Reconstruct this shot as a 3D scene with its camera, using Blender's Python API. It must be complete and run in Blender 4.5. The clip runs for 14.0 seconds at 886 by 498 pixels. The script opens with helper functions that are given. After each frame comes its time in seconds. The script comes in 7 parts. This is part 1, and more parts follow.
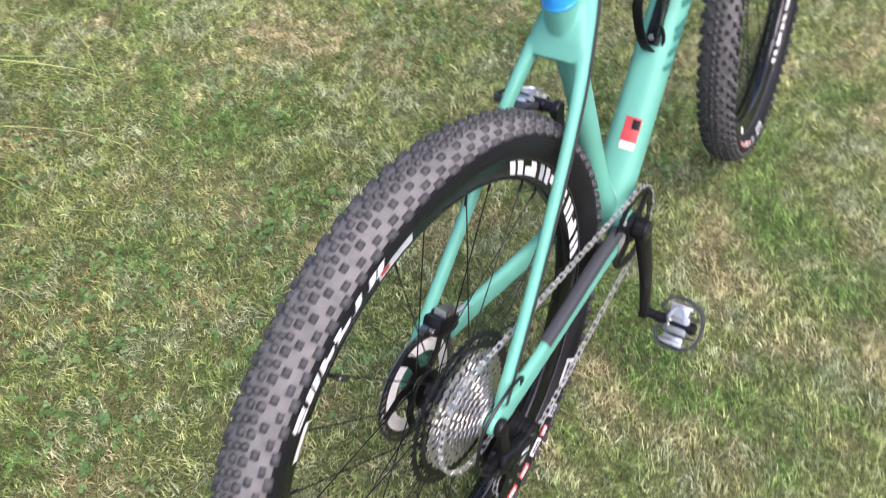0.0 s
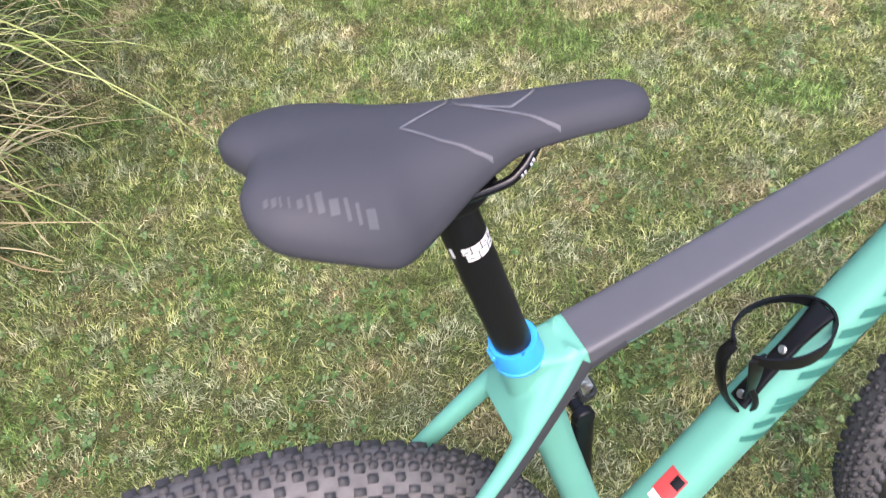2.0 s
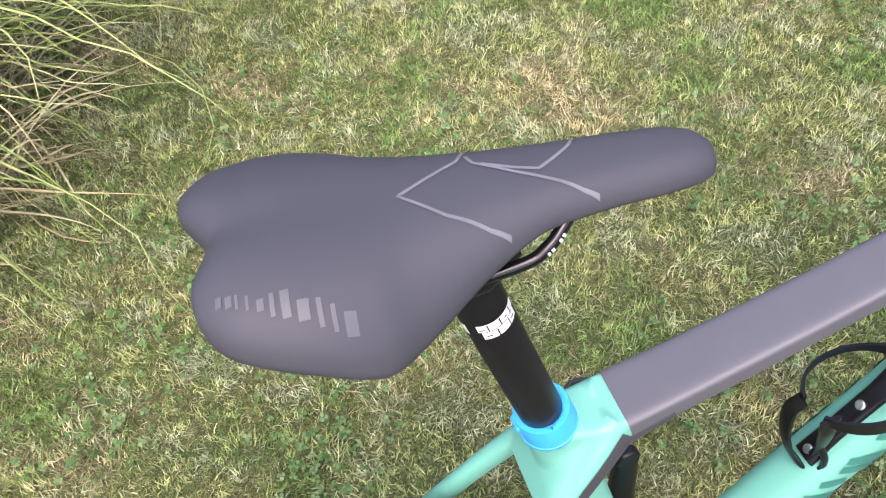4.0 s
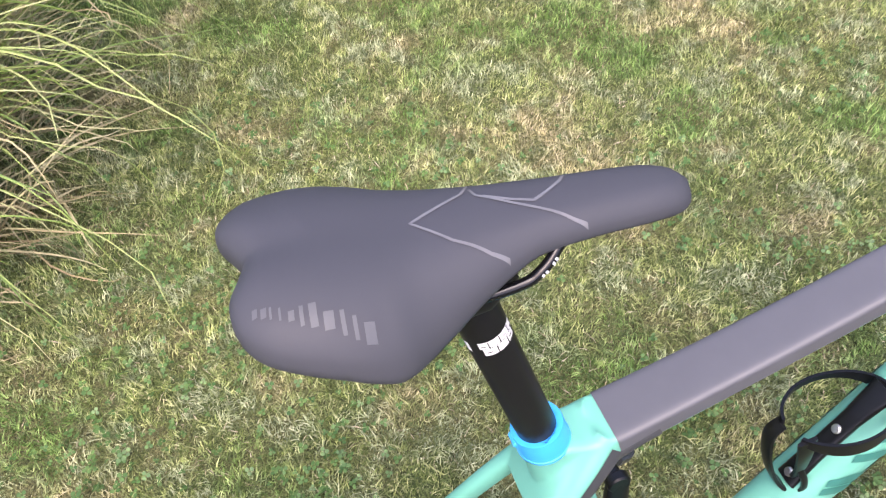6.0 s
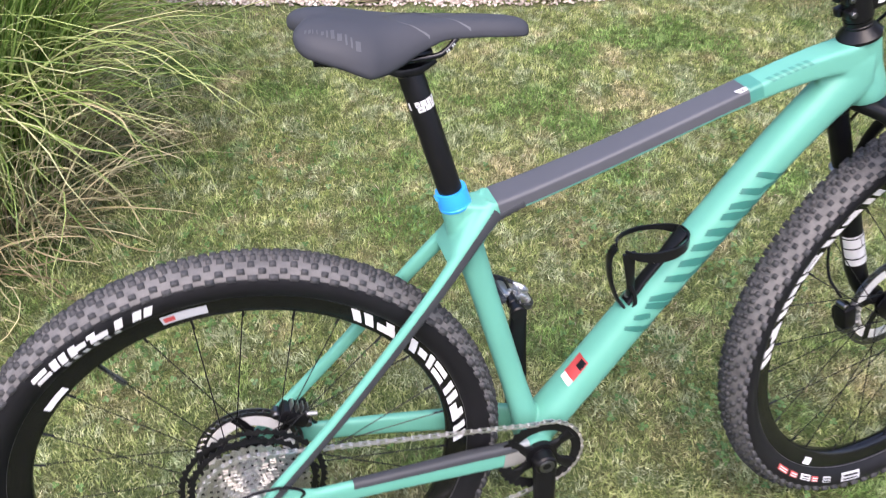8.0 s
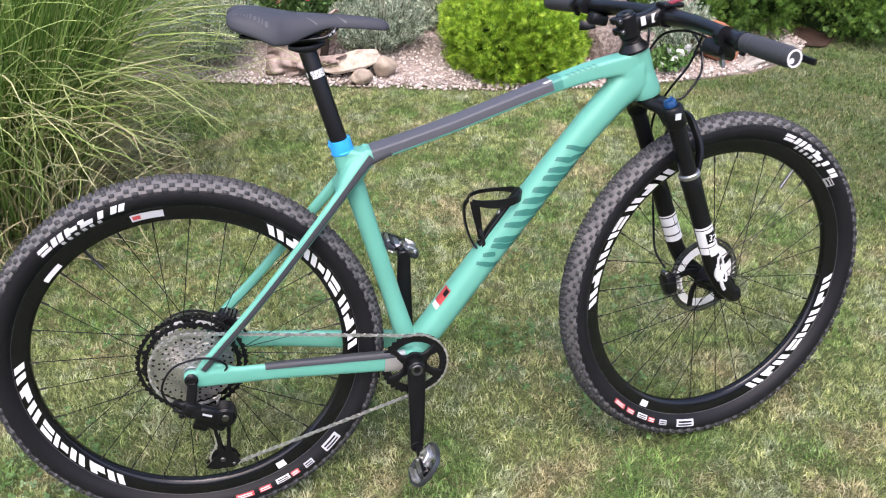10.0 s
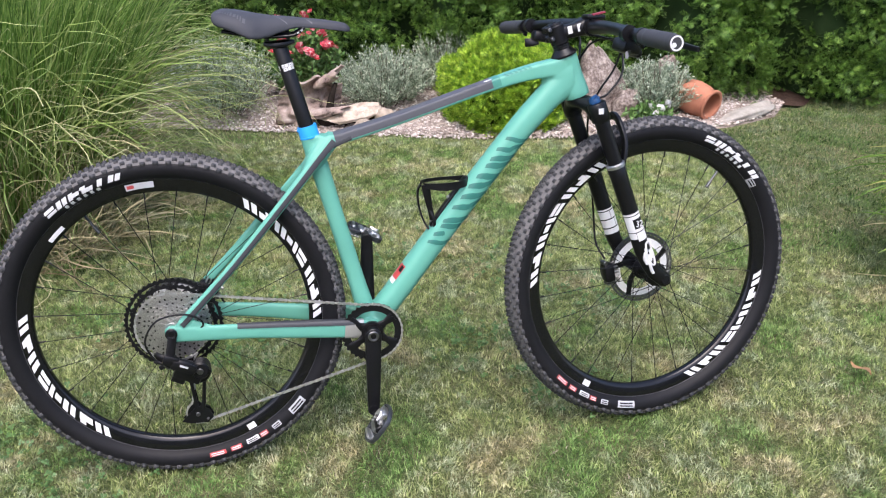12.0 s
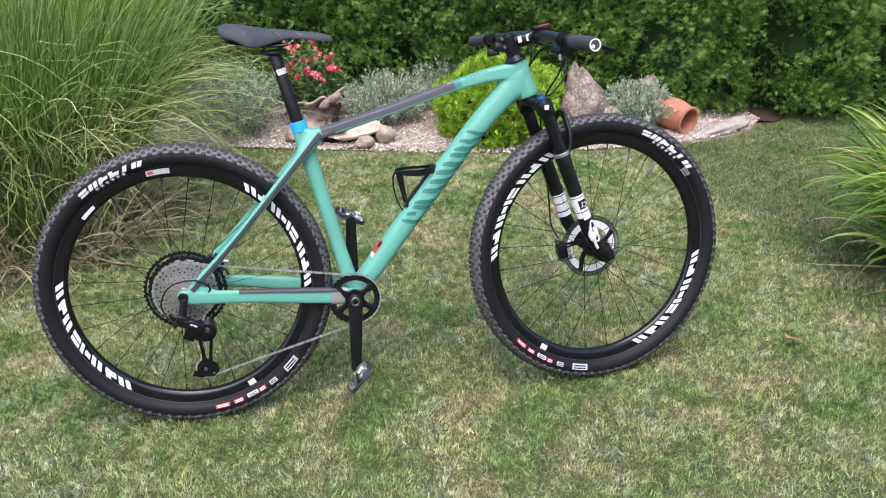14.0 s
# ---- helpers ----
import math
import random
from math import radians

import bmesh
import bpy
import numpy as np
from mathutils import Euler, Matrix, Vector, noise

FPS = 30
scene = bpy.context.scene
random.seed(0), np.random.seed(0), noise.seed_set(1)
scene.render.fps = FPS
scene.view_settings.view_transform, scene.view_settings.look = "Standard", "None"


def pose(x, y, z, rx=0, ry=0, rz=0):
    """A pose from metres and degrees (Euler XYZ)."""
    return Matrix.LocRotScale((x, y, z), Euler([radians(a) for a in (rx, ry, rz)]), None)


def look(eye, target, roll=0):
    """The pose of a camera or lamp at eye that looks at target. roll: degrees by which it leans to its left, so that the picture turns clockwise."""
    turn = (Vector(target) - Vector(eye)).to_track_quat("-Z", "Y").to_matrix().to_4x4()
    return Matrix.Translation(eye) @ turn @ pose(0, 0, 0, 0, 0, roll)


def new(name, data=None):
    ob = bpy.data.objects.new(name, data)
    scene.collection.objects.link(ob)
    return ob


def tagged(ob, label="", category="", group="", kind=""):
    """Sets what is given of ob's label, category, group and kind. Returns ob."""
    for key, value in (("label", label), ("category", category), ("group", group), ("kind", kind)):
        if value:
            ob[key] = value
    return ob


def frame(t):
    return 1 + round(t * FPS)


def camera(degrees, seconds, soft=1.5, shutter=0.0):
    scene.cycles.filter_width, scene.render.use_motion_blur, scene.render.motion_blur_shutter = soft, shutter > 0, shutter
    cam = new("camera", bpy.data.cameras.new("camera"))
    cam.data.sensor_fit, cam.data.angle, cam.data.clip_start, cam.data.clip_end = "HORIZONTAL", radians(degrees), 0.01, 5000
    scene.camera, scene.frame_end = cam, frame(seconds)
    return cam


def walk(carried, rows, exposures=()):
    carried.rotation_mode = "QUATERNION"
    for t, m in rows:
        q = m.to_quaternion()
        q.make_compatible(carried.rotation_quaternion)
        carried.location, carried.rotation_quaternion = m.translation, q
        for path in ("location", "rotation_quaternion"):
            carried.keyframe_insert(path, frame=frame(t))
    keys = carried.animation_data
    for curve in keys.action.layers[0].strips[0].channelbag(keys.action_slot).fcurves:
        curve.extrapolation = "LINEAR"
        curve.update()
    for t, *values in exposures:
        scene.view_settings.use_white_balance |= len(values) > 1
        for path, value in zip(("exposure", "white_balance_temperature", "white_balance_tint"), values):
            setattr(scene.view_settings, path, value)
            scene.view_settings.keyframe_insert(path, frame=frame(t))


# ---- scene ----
cam = camera(55.6, 14.0, soft=1.1, shutter=0.4)
PATH = [
    (0, (-0.412, -0.253, 1.319), (0.598, 0.467, -0.25), -2.8),
    (0.5, (-0.236, -0.271, 1.333), (0.635, 0.613, -0.235), -2.5),
    (1, (-0.075, -0.27, 1.336), (0.637, 0.762, -0.222), -2.8),
    (1.5, (0.05, -0.262, 1.349), (0.608, 0.862, -0.208), -2.7),
    (2, (0.149, -0.212, 1.337), (0.594, 0.942, -0.234), -3.5),
    (2.5, (0.204, -0.141, 1.316), (0.566, 0.993, -0.292), -4.9),
    (3, (0.219, -0.113, 1.302), (0.512, 0.991, -0.34), -6.8),
    (5.5, (0.211, -0.129, 1.327), (0.475, 1.009, -0.297), -7.9),
    (6, (0.201, -0.152, 1.341), (0.515, 1.037, -0.236), -6.4),
    (6.5, (0.195, -0.243, 1.362), (0.54, 1.026, -0.144), -5.3),
    (7, (0.169, -0.378, 1.388), (0.53, 0.977, -0.038), -4.3),
    (7.5, (0.134, -0.523, 1.395), (0.515, 0.888, 0.029), -3.0),
    (8, (0.087, -0.712, 1.412), (0.487, 0.735, 0.09), -1.7),
    (8.5, (0.084, -0.861, 1.426), (0.484, 0.632, 0.156), -0.6),
    (9, (0.13, -1.033, 1.426), (0.523, 0.513, 0.22), -0.6),
    (11.5, (0.23, -1.542, 1.364), (0.597, 0.19, 0.435), -0.4),
    (12, (0.269, -1.625, 1.327), (0.619, 0.128, 0.431), -0.7),
    (12.5, (0.272, -1.707, 1.312), (0.66, 0.049, 0.437), -0.7),
    (13, (0.257, -1.808, 1.319), (0.654, -0.043, 0.468), -0.9),
    (13.5, (0.286, -1.899, 1.328), (0.645, -0.118, 0.492), -1.3),
    (14, (0.322, -1.986, 1.334), (0.634, -0.189, 0.511), -1.6),
]
EXPOSURES = [(0, 1.90, 6500, 21), (3, 2.09, 6680, 25), (6.5, 2.15, 6700, 25), (7.5, 1.95, 6500, 22), (9, 1.84, 6450, 21), (11.5, 1.63, 6300, 18), (14, 1.61, 6250, 17)]
walk(cam, [(t, look(eye, target, roll)) for t, eye, target, roll in PATH], EXPOSURES)

# ---- light ----
world = bpy.data.worlds.new("sky")
scene.world = world
world.use_nodes = True
wn = world.node_tree
sky = wn.nodes.new("ShaderNodeTexSky")
sky.sky_type = "NISHITA"
sky.sun_disc = False
sky.sun_elevation = radians(52)
sky.sun_rotation = radians(200)
sky.dust_density = 3.0
sky.air_density = 1.0
sky.ozone_density = 1.0
wn.nodes["Background"].inputs[1].default_value = 0.13
wn.links.new(sky.outputs[0], wn.nodes["Background"].inputs[0])
sun = new("sun", bpy.data.lights.new("sun", "SUN"))
sun.data.energy = 1.1
sun.data.angle = radians(35)
sun.data.color = (1.0, 0.95, 0.88)
sun.matrix_world = look((0.2, -1.5, 5.0), (0.3, 0.2, 0.0))


# ---- materials ----
class Mat:
    """A small builder for node materials."""

    def __init__(self, name, rough=0.5, metal=0.0, spec=0.5):
        self.m = bpy.data.materials.new(name)
        self.m.use_nodes = True
        self.t = self.m.node_tree
        self.b = self.t.nodes["Principled BSDF"]
        self.b.inputs["Roughness"].default_value = rough
        self.b.inputs["Metallic"].default_value = metal
        self.b.inputs["Specular IOR Level"].default_value = spec
        self.place = self.t.nodes.new("ShaderNodeTexCoord").outputs["Object"]

    def node(self, kind, **values):
        n = self.t.nodes.new(kind)
        for k, v in values.items():
            n.inputs[k.replace("_", " ")].default_value = v
        return n

    def link(self, a, b):
        self.t.links.new(a, b)

    def noise(self, scale, detail=4.0, rough=0.6, place=None):
        n = self.node("ShaderNodeTexNoise", Scale=scale, Detail=detail, Roughness=rough)
        self.link(place or self.place, n.inputs["Vector"])
        return n.outputs["Fac"]

    def ramp(self, fac, stops):
        n = self.t.nodes.new("ShaderNodeValToRGB")
        el = n.color_ramp.elements
        while len(el) < len(stops):
            el.new(0.5)
        for e, (p, c) in zip(el, stops):
            e.position, e.color = p, (*c, 1)
        self.link(fac, n.inputs["Fac"])
        return n.outputs["Color"]

    def mix(self, fac, a, b, blend="MIX"):
        n = self.t.nodes.new("ShaderNodeMix")
        n.data_type, n.blend_type = "RGBA", blend
        for sock, v in ((n.inputs[0], fac), (n.inputs[6], a), (n.inputs[7], b)):
            if isinstance(v, (int, float)):
                sock.default_value = v
            elif isinstance(v, tuple):
                sock.default_value = (*v, 1)
            else:
                self.link(v, sock)
        return n.outputs[2]

    def island(self):
        return self.t.nodes.new("ShaderNodeNewGeometry").outputs["Random Per Island"]

    def colour(self, c):
        if isinstance(c, tuple):
            self.b.inputs["Base Color"].default_value = (*c, 1)
        else:
            self.link(c, self.b.inputs["Base Color"])
        return self

    def roughness(self, fac, lo, hi):
        n = self.node("ShaderNodeMapRange")
        n.inputs["To Min"].default_value, n.inputs["To Max"].default_value = lo, hi
        self.link(fac, n.inputs["Value"])
        self.link(n.outputs["Result"], self.b.inputs["Roughness"])
        return self

    def bump(self, fac, strength=0.3, distance=0.002):
        n = self.node("ShaderNodeBump", Strength=strength, Distance=distance)
        self.link(fac, n.inputs["Height"])
        self.link(n.outputs["Normal"], self.b.inputs["Normal"])
        return self


def plain(name, c, rough, metal=0.0, wear=0.12, scale=60.0, spec=0.5, bump=0.0):
    """A surface of one paint with slight unevenness of tone and gloss."""
    m = Mat(name, rough, metal, spec)
    a, b = m.noise(scale, 5), m.noise(scale / 9, 3)
    f = m.mix(0.5, a, b)
    lo, hi = tuple(v * (1 - wear) for v in c), tuple(min(1, v * (1 + wear)) for v in c)
    m.colour(m.ramp(f, [(0.3, lo), (0.7, hi)]))
    m.roughness(f, max(0.03, rough - 0.08), min(1, rough + 0.08))
    if bump:
        m.bump(m.noise(scale * 6, 3), bump, 0.0006)
    return m.m


def leafy(name, stops, rough=0.55, trans=0.25, patch=None, patch_scale=2.0, lush=None, cool=None, clump=0.0):
    """Leaves: a tone for each leaf out of the ramp, drier or fresher by patches, with light coming through."""
    m = Mat(name, rough, 0, 0.35)
    f = m.island()
    c = m.ramp(f, stops)
    if patch:
        for tones, scale, fine, lo, hi in ((cool, patch_scale * 2.3, 0.66, 0.50, 0.57), (patch, patch_scale, 0.62, 0.53, 0.64), (lush, patch_scale * 0.78, 0.58, 0.51, 0.60)):
            q = m.ramp(m.noise(scale, 6, fine), [(lo, (0, 0, 0)), (hi, (1, 1, 1))])
            c = m.mix(q, c, m.ramp(f, tones))
        # fine noise puts the shade of small lawn gaps into the blade colour
        g = m.ramp(m.noise(38.0, 3, 0.6), [(0.35, (0.50, 0.53, 0.49)), (0.64, (1.42, 1.40, 1.38))])
        c = m.mix(1.0, c, g, "MULTIPLY")
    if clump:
        # noise puts shaded gaps and lit tips of the foliage into its colour
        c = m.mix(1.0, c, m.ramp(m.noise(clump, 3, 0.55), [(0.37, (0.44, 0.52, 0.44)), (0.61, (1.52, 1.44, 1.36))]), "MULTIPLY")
    m.colour(c)
    tr = m.t.nodes.new("ShaderNodeBsdfTranslucent")
    m.link(c, tr.inputs["Color"])
    mixer = m.t.nodes.new("ShaderNodeMixShader")
    mixer.inputs[0].default_value = trans
    m.link(m.b.outputs[0], mixer.inputs[1])
    m.link(tr.outputs[0], mixer.inputs[2])
    m.link(mixer.outputs[0], m.t.nodes["Material Output"].inputs["Surface"])
    return m.m


MINT = plain("mint satin paint", (0.098, 0.322, 0.248), 0.46, wear=0.05, scale=14, spec=0.42)
TEAL = plain("dark teal print", (0.022, 0.135, 0.110), 0.44, wear=0.05)
STEALTH = plain("matt anthracite paint", (0.061, 0.063, 0.073), 0.58, wear=0.08, bump=0.03, spec=0.6)
DARKSTEALTH = plain("anthracite in shade and dark rubber", (0.030, 0.032, 0.037), 0.55, wear=0.1, bump=0.03)
BLACK = plain("black anodised metal", (0.005, 0.005, 0.006), 0.34, wear=0.25, spec=0.28)
GLOSSBLACK = plain("glossy black carbon", (0.004, 0.004, 0.005), 0.16, wear=0.2, spec=0.32)
RUBBER = plain("black tyre rubber", (0.0075, 0.0075, 0.009), 0.55, wear=0.25, scale=90, spec=0.2, bump=0.1)
GRIPRUB = plain("grey-black grip rubber", (0.03, 0.03, 0.033), 0.6, wear=0.15, scale=90, bump=0.2)
TEALSOFT = plain("soft teal print", (0.050, 0.215, 0.170), 0.44, wear=0.05)
TERRA_LEAF = plain("dry brown leaf", (0.26, 0.15, 0.07), 0.7, wear=0.3, scale=60)
WHITE = plain("white print", (0.62, 0.62, 0.62), 0.5, wear=0.06)
GREYPRINT = plain("grey print", (0.42, 0.43, 0.45), 0.4, wear=0.1)
RED = plain("red sticker", (0.40, 0.05, 0.05), 0.4, wear=0.1)
BLUE = plain("bright blue anodised metal", (0.02, 0.30, 0.72), 0.33, wear=0.06)
SILVER = plain("silver steel", (0.48, 0.475, 0.46), 0.42, metal=1.0, wear=0.18, scale=120)
DARKSTEEL = plain("dark steel", (0.16, 0.16, 0.165), 0.35, metal=1.0, wear=0.2, scale=120)
BRUSHED = plain("brushed protector plate", (0.45, 0.44, 0.42), 0.4, metal=0.6, wear=0.1)
SADDLE = plain("dark grey microfibre", (0.038, 0.040, 0.048), 0.66, wear=0.06, scale=40, bump=0.12, spec=0.3)
SADDLEPRINT = plain("grey saddle print", (0.052, 0.055, 0.062), 0.55, wear=0.15)
SADDLELINE = plain("glossy grey saddle line", (0.11, 0.11, 0.115), 0.25, wear=0.15)
PEDALGREY = plain("blue-grey pedal alloy", (0.060, 0.066, 0.074), 0.36, metal=0.6, wear=0.2)


def tread_material():
    m = Mat("dusty tread rubber", 0.75)
    f, g = m.noise(55, 6, 0.7), m.noise(7, 4)
    dust = m.ramp(m.mix(0.5, f, g), [(0.36, (0.070, 0.068, 0.068)), (0.62, (0.138, 0.132, 0.128))])
    m.colour(dust)
    return m.bump(m.noise(400, 2), 0.2, 0.0005).m


def knob_material():
    m = Mat("worn knob rubber", 0.7)
    f = m.noise(160, 5, 0.7)
    c = m.ramp(f, [(0.35, (0.016, 0.017, 0.019)), (0.7, (0.046, 0.047, 0.050))])
    m.colour(m.mix(0.25, c, m.ramp(m.island(), [(0.0, (0.014, 0.014, 0.015)), (1.0, (0.055, 0.053, 0.053))])))
    return m.m


def cog_material():
    m = Mat("speckled bright cog steel", 0.3, 0.9)
    f = m.noise(420, 4, 0.8)
    # noise puts a sparkle of glints and dark specks into the steel's colour
    m.colour(m.ramp(f, [(0.36, (0.36, 0.36, 0.35)), (0.50, (0.52, 0.51, 0.50)), (0.66, (0.70, 0.69, 0.68))]))
    return m.bump(m.noise(200, 2), 0.35, 0.001).m


RIM = plain("glossy carbon rim", (0.004, 0.004, 0.005), 0.22, wear=0.2, spec=0.42)
EDGEGLINT = plain("grey rim edge glint", (0.05, 0.05, 0.052), 0.3, wear=0.3, scale=90, spec=0.8)
TREAD, KNOB, COG = tread_material(), knob_material(), cog_material()
CHROME = plain("bright steel", (0.62, 0.62, 0.63), 0.3, metal=0.9, wear=0.2, scale=200)
FIN = plain("bright aluminium fin", (0.70, 0.70, 0.69), 0.45, metal=0.3, wear=0.12, scale=150)
KNOBBLUE = plain("dark blue anodised metal", (0.008, 0.055, 0.16), 0.35, wear=0.1)
DARKRED = plain("dark red plastic", (0.22, 0.02, 0.035), 0.4, wear=0.1)


# ---- mesh helpers ----
def mesh_object(name, me, parent=None, mat=None, label=""):
    ob = new(name, me)
    if parent:
        ob.parent = parent
    if mat:
        me.materials.clear()
        me.materials.append(mat)
    return tagged(ob, label)


def part(name, bm, mat, parent, label="", xf=None, smooth=True, angle=38):
    """Links a bmesh as one mesh object under a thing or a part."""
    if xf is not None:
        bmesh.ops.transform(bm, matrix=xf, verts=bm.verts)
    bmesh.ops.recalc_face_normals(bm, faces=bm.faces)
    me = bpy.data.meshes.new(name)
    bm.to_mesh(me)
    bm.free()
    if smooth:
        me.polygons.foreach_set("use_smooth", [True] * len(me.polygons))
        me.set_sharp_from_angle(angle=radians(angle))
    return mesh_object(name, me, parent, mat, label)


def thing(name, label, category, m=None, group="", kind=""):
    ob = new(name)
    ob.empty_display_size = 0.05
    if m is not None:
        ob.matrix_world = m
    return tagged(ob, label, category, group, kind)


def loft(bm, rings, closed_ring=True, cap=True, loop=False):
    rows = [[bm.verts.new(p) for p in ring] for ring in rings]
    pairs = list(zip(rows, rows[1:])) + ([(rows[-1], rows[0])] if loop else [])
    n = len(rows[0])
    for a, b in pairs:
        for i in range(n if closed_ring else n - 1):
            j = (i + 1) % n
            bm.faces.new((a[i], a[j], b[j], b[i]))
    if cap and closed_ring and not loop:
        bm.faces.new(rows[0][::-1])
        bm.faces.new(rows[-1])
    return bm


def sweep(bm, pts, sizes, n=16, power=2.0, side=(0, 1, 0), sector=None, grow=0.0, cap=True):
    """A tube along pts; sizes: half widths along `side` and across it; sector: part of the round, in degrees."""
    pts = [Vector(p) for p in pts]
    if isinstance(sizes, (int, float)):
        sizes = [(sizes, sizes)] * len(pts)
    if isinstance(sizes, tuple):
        sizes = [sizes] * len(pts)
    angles = [2 * math.pi * i / n for i in range(n)] if sector is None else [radians(sector[0] + (sector[1] - sector[0]) * i / (n - 1)) for i in range(n)]
    rings = []
    for i, p in enumerate(pts):
        d = (pts[min(i + 1, len(pts) - 1)] - pts[max(i - 1, 0)]).normalized()
        s = Vector(side)
        s = (s - d * s.dot(d)).normalized()
        u = d.cross(s)
        a, b = sizes[i][0] + grow, sizes[i][1] + grow
        ring = []
        for t in angles:
            c, q = math.cos(t), math.sin(t)
            ring.append(p + s * a * math.copysign(abs(c) ** (2 / power), c) + u * b * math.copysign(abs(q) ** (2 / power), q))
        rings.append(ring)
    return loft(bm, rings, sector is None, cap and sector is None)


def smooth_path(pts, per=6):
    """Points along a smooth curve through pts."""
    p = [Vector(v) for v in pts]
    p = [p[0] * 2 - p[1]] + p + [p[-1] * 2 - p[-2]]
    out = []
    for i in range(1, len(p) - 2):
        for k in range(per):
            t = k / per
            out.append(0.5 * (2 * p[i] + (p[i + 1] - p[i - 1]) * t + (2 * p[i - 1] - 5 * p[i] + 4 * p[i + 1] - p[i + 2]) * t * t
                              + (3 * p[i] - p[i - 1] - 3 * p[i + 1] + p[i + 2]) * t ** 3))
    out.append(p[-2])
    return out


def spread(values, count):
    """Values (numbers or pairs) spread evenly to count."""
    v = np.array(values, float)
    x = np.linspace(0, 1, len(v))
    q = np.linspace(0, 1, count)
    if v.ndim == 1:
        return np.interp(q, x, v).tolist()
    return [tuple(r) for r in np.stack([np.interp(q, x, v[:, k]) for k in range(v.shape[1])], 1)]


def tube(pts, r, n=10, per=6, **kw):
    bm = bmesh.new()
    path = smooth_path(pts, per) if len(pts) > 2 else [Vector(p) for p in pts]
    sizes = spread(r, len(path)) if isinstance(r, list) else [r] * len(path)
    sizes = [s if isinstance(s, tuple) else (s, s) for s in sizes]
    return sweep(bm, path, sizes, n, **kw)


def lathe(bm, profile, centre, n=64, axis="y", close=True):
    """Turns a profile of (radius, offset along the axis) round the axis."""
    c = Vector(centre)
    rings = []
    for i in range(n):
        t = 2 * math.pi * i / n
        if axis == "y":
            rings.append([c + Vector((r * math.cos(t), o, r * math.sin(t))) for r, o in profile])
        else:
            rings.append([c + Vector((r * math.cos(t), r * math.sin(t), o)) for r, o in profile])
    return loft(bm, rings, close, False, loop=True)


def disc_rod(bm, a, b, r, n=20, bevel=0.0):
    """A rod from a to b with slightly eased ends."""
    a, b = Vector(a), Vector(b)
    d = (b - a).normalized()
    side = d.orthogonal().normalized()
    if bevel:
        return sweep(bm, [a, a + d * bevel, b - d * bevel, b], [(r - bevel,) * 2, (r, r), (r, r), (r - bevel,) * 2], n, side=side)
    return sweep(bm, [a, b], [(r, r)] * 2, n, side=side)


def box(bm, centre, size, m=None, bevel=0.0):
    """A box with eased edges."""
    r = bmesh.ops.create_cube(bm, size=1.0, matrix=Matrix.LocRotScale(Vector(centre), m.to_quaternion() if m else None, Vector(size)))
    if bevel:
        edges = list({e for v in r["verts"] for e in v.link_edges})
        bmesh.ops.bevel(bm, geom=edges, offset=bevel, segments=2, affect="EDGES", profile=0.5)
    return bm


def plate(bm, outline, y0, y1, bevel=0.0):
    """A flat plate: an outline of (x, z) between two depths in y."""
    lo = [bm.verts.new((x, y0, z)) for x, z in outline]
    hi = [bm.verts.new((x, y1, z)) for x, z in outline]
    bm.faces.new(lo)
    bm.faces.new(hi[::-1])
    n = len(outline)
    for i in range(n):
        j = (i + 1) % n
        bm.faces.new((lo[i], hi[i], hi[j], lo[j]))
    return bm


def scatter(name, verts, faces, mats, parent=None, mat=None, label="", smooth=False):
    """One mesh of many small copies. verts: (k, 3); faces: tuples; mats: (n, 3, 4)."""
    v = np.asarray(verts, float)
    m = np.asarray(mats, float)
    n, k = len(m), len(v)
    out = np.einsum("nij,kj->nki", m[:, :, :3], v) + m[:, None, :, 3]
    return raw_mesh(name, out.reshape(-1, 3), [np.array(f) for f in faces], n, k, parent, mat, label, smooth)


def raw_mesh(name, co, faces, n, k, parent, mat, label, smooth=False):
    sizes = [len(f) for f in faces]
    flat = np.concatenate(faces)
    loops = (flat[None] + (np.arange(n) * k)[:, None]).ravel()
    starts = np.concatenate([[0], np.cumsum(sizes)[:-1]])
    total = int(sum(sizes))
    me = bpy.data.meshes.new(name)
    me.vertices.add(len(co))
    me.vertices.foreach_set("co", np.ascontiguousarray(co, np.float32).ravel())
    me.loops.add(len(loops))
    me.loops.foreach_set("vertex_index", loops.astype(np.int32))
    me.polygons.add(n * len(faces))
    me.polygons.foreach_set("loop_start", (starts[None] + (np.arange(n) * total)[:, None]).ravel().astype(np.int32))
    if smooth:
        me.polygons.foreach_set("use_smooth", np.ones(n * len(faces), bool))
    me.update(calc_edges=True)
    return mesh_object(name, me, parent, mat, label)


def turns(yaw, pitch, roll):
    """Stacked turns: about z by yaw, then the leaf's own pitch (x) and roll (y)."""
    cy, sy, cp, sp, cr, sr = np.cos(yaw), np.sin(yaw), np.cos(pitch), np.sin(pitch), np.cos(roll), np.sin(roll)
    o, l = np.zeros_like(cy), np.ones_like(cy)
    z = np.stack([np.stack([cy, -sy, o], -1), np.stack([sy, cy, o], -1), np.stack([o, o, l], -1)], -2)
    x = np.stack([np.stack([l, o, o], -1), np.stack([o, cp, -sp], -1), np.stack([o, sp, cp], -1)], -2)
    y = np.stack([np.stack([cr, o, sr], -1), np.stack([o, l, o], -1), np.stack([-sr, o, cr], -1)], -2)
    return z @ x @ y


def poses(places, yaw, pitch, roll, scale):
    r = turns(yaw, pitch, roll) * np.asarray(scale)[:, None, None]
    return np.concatenate([r, np.asarray(places)[:, :, None]], 2)


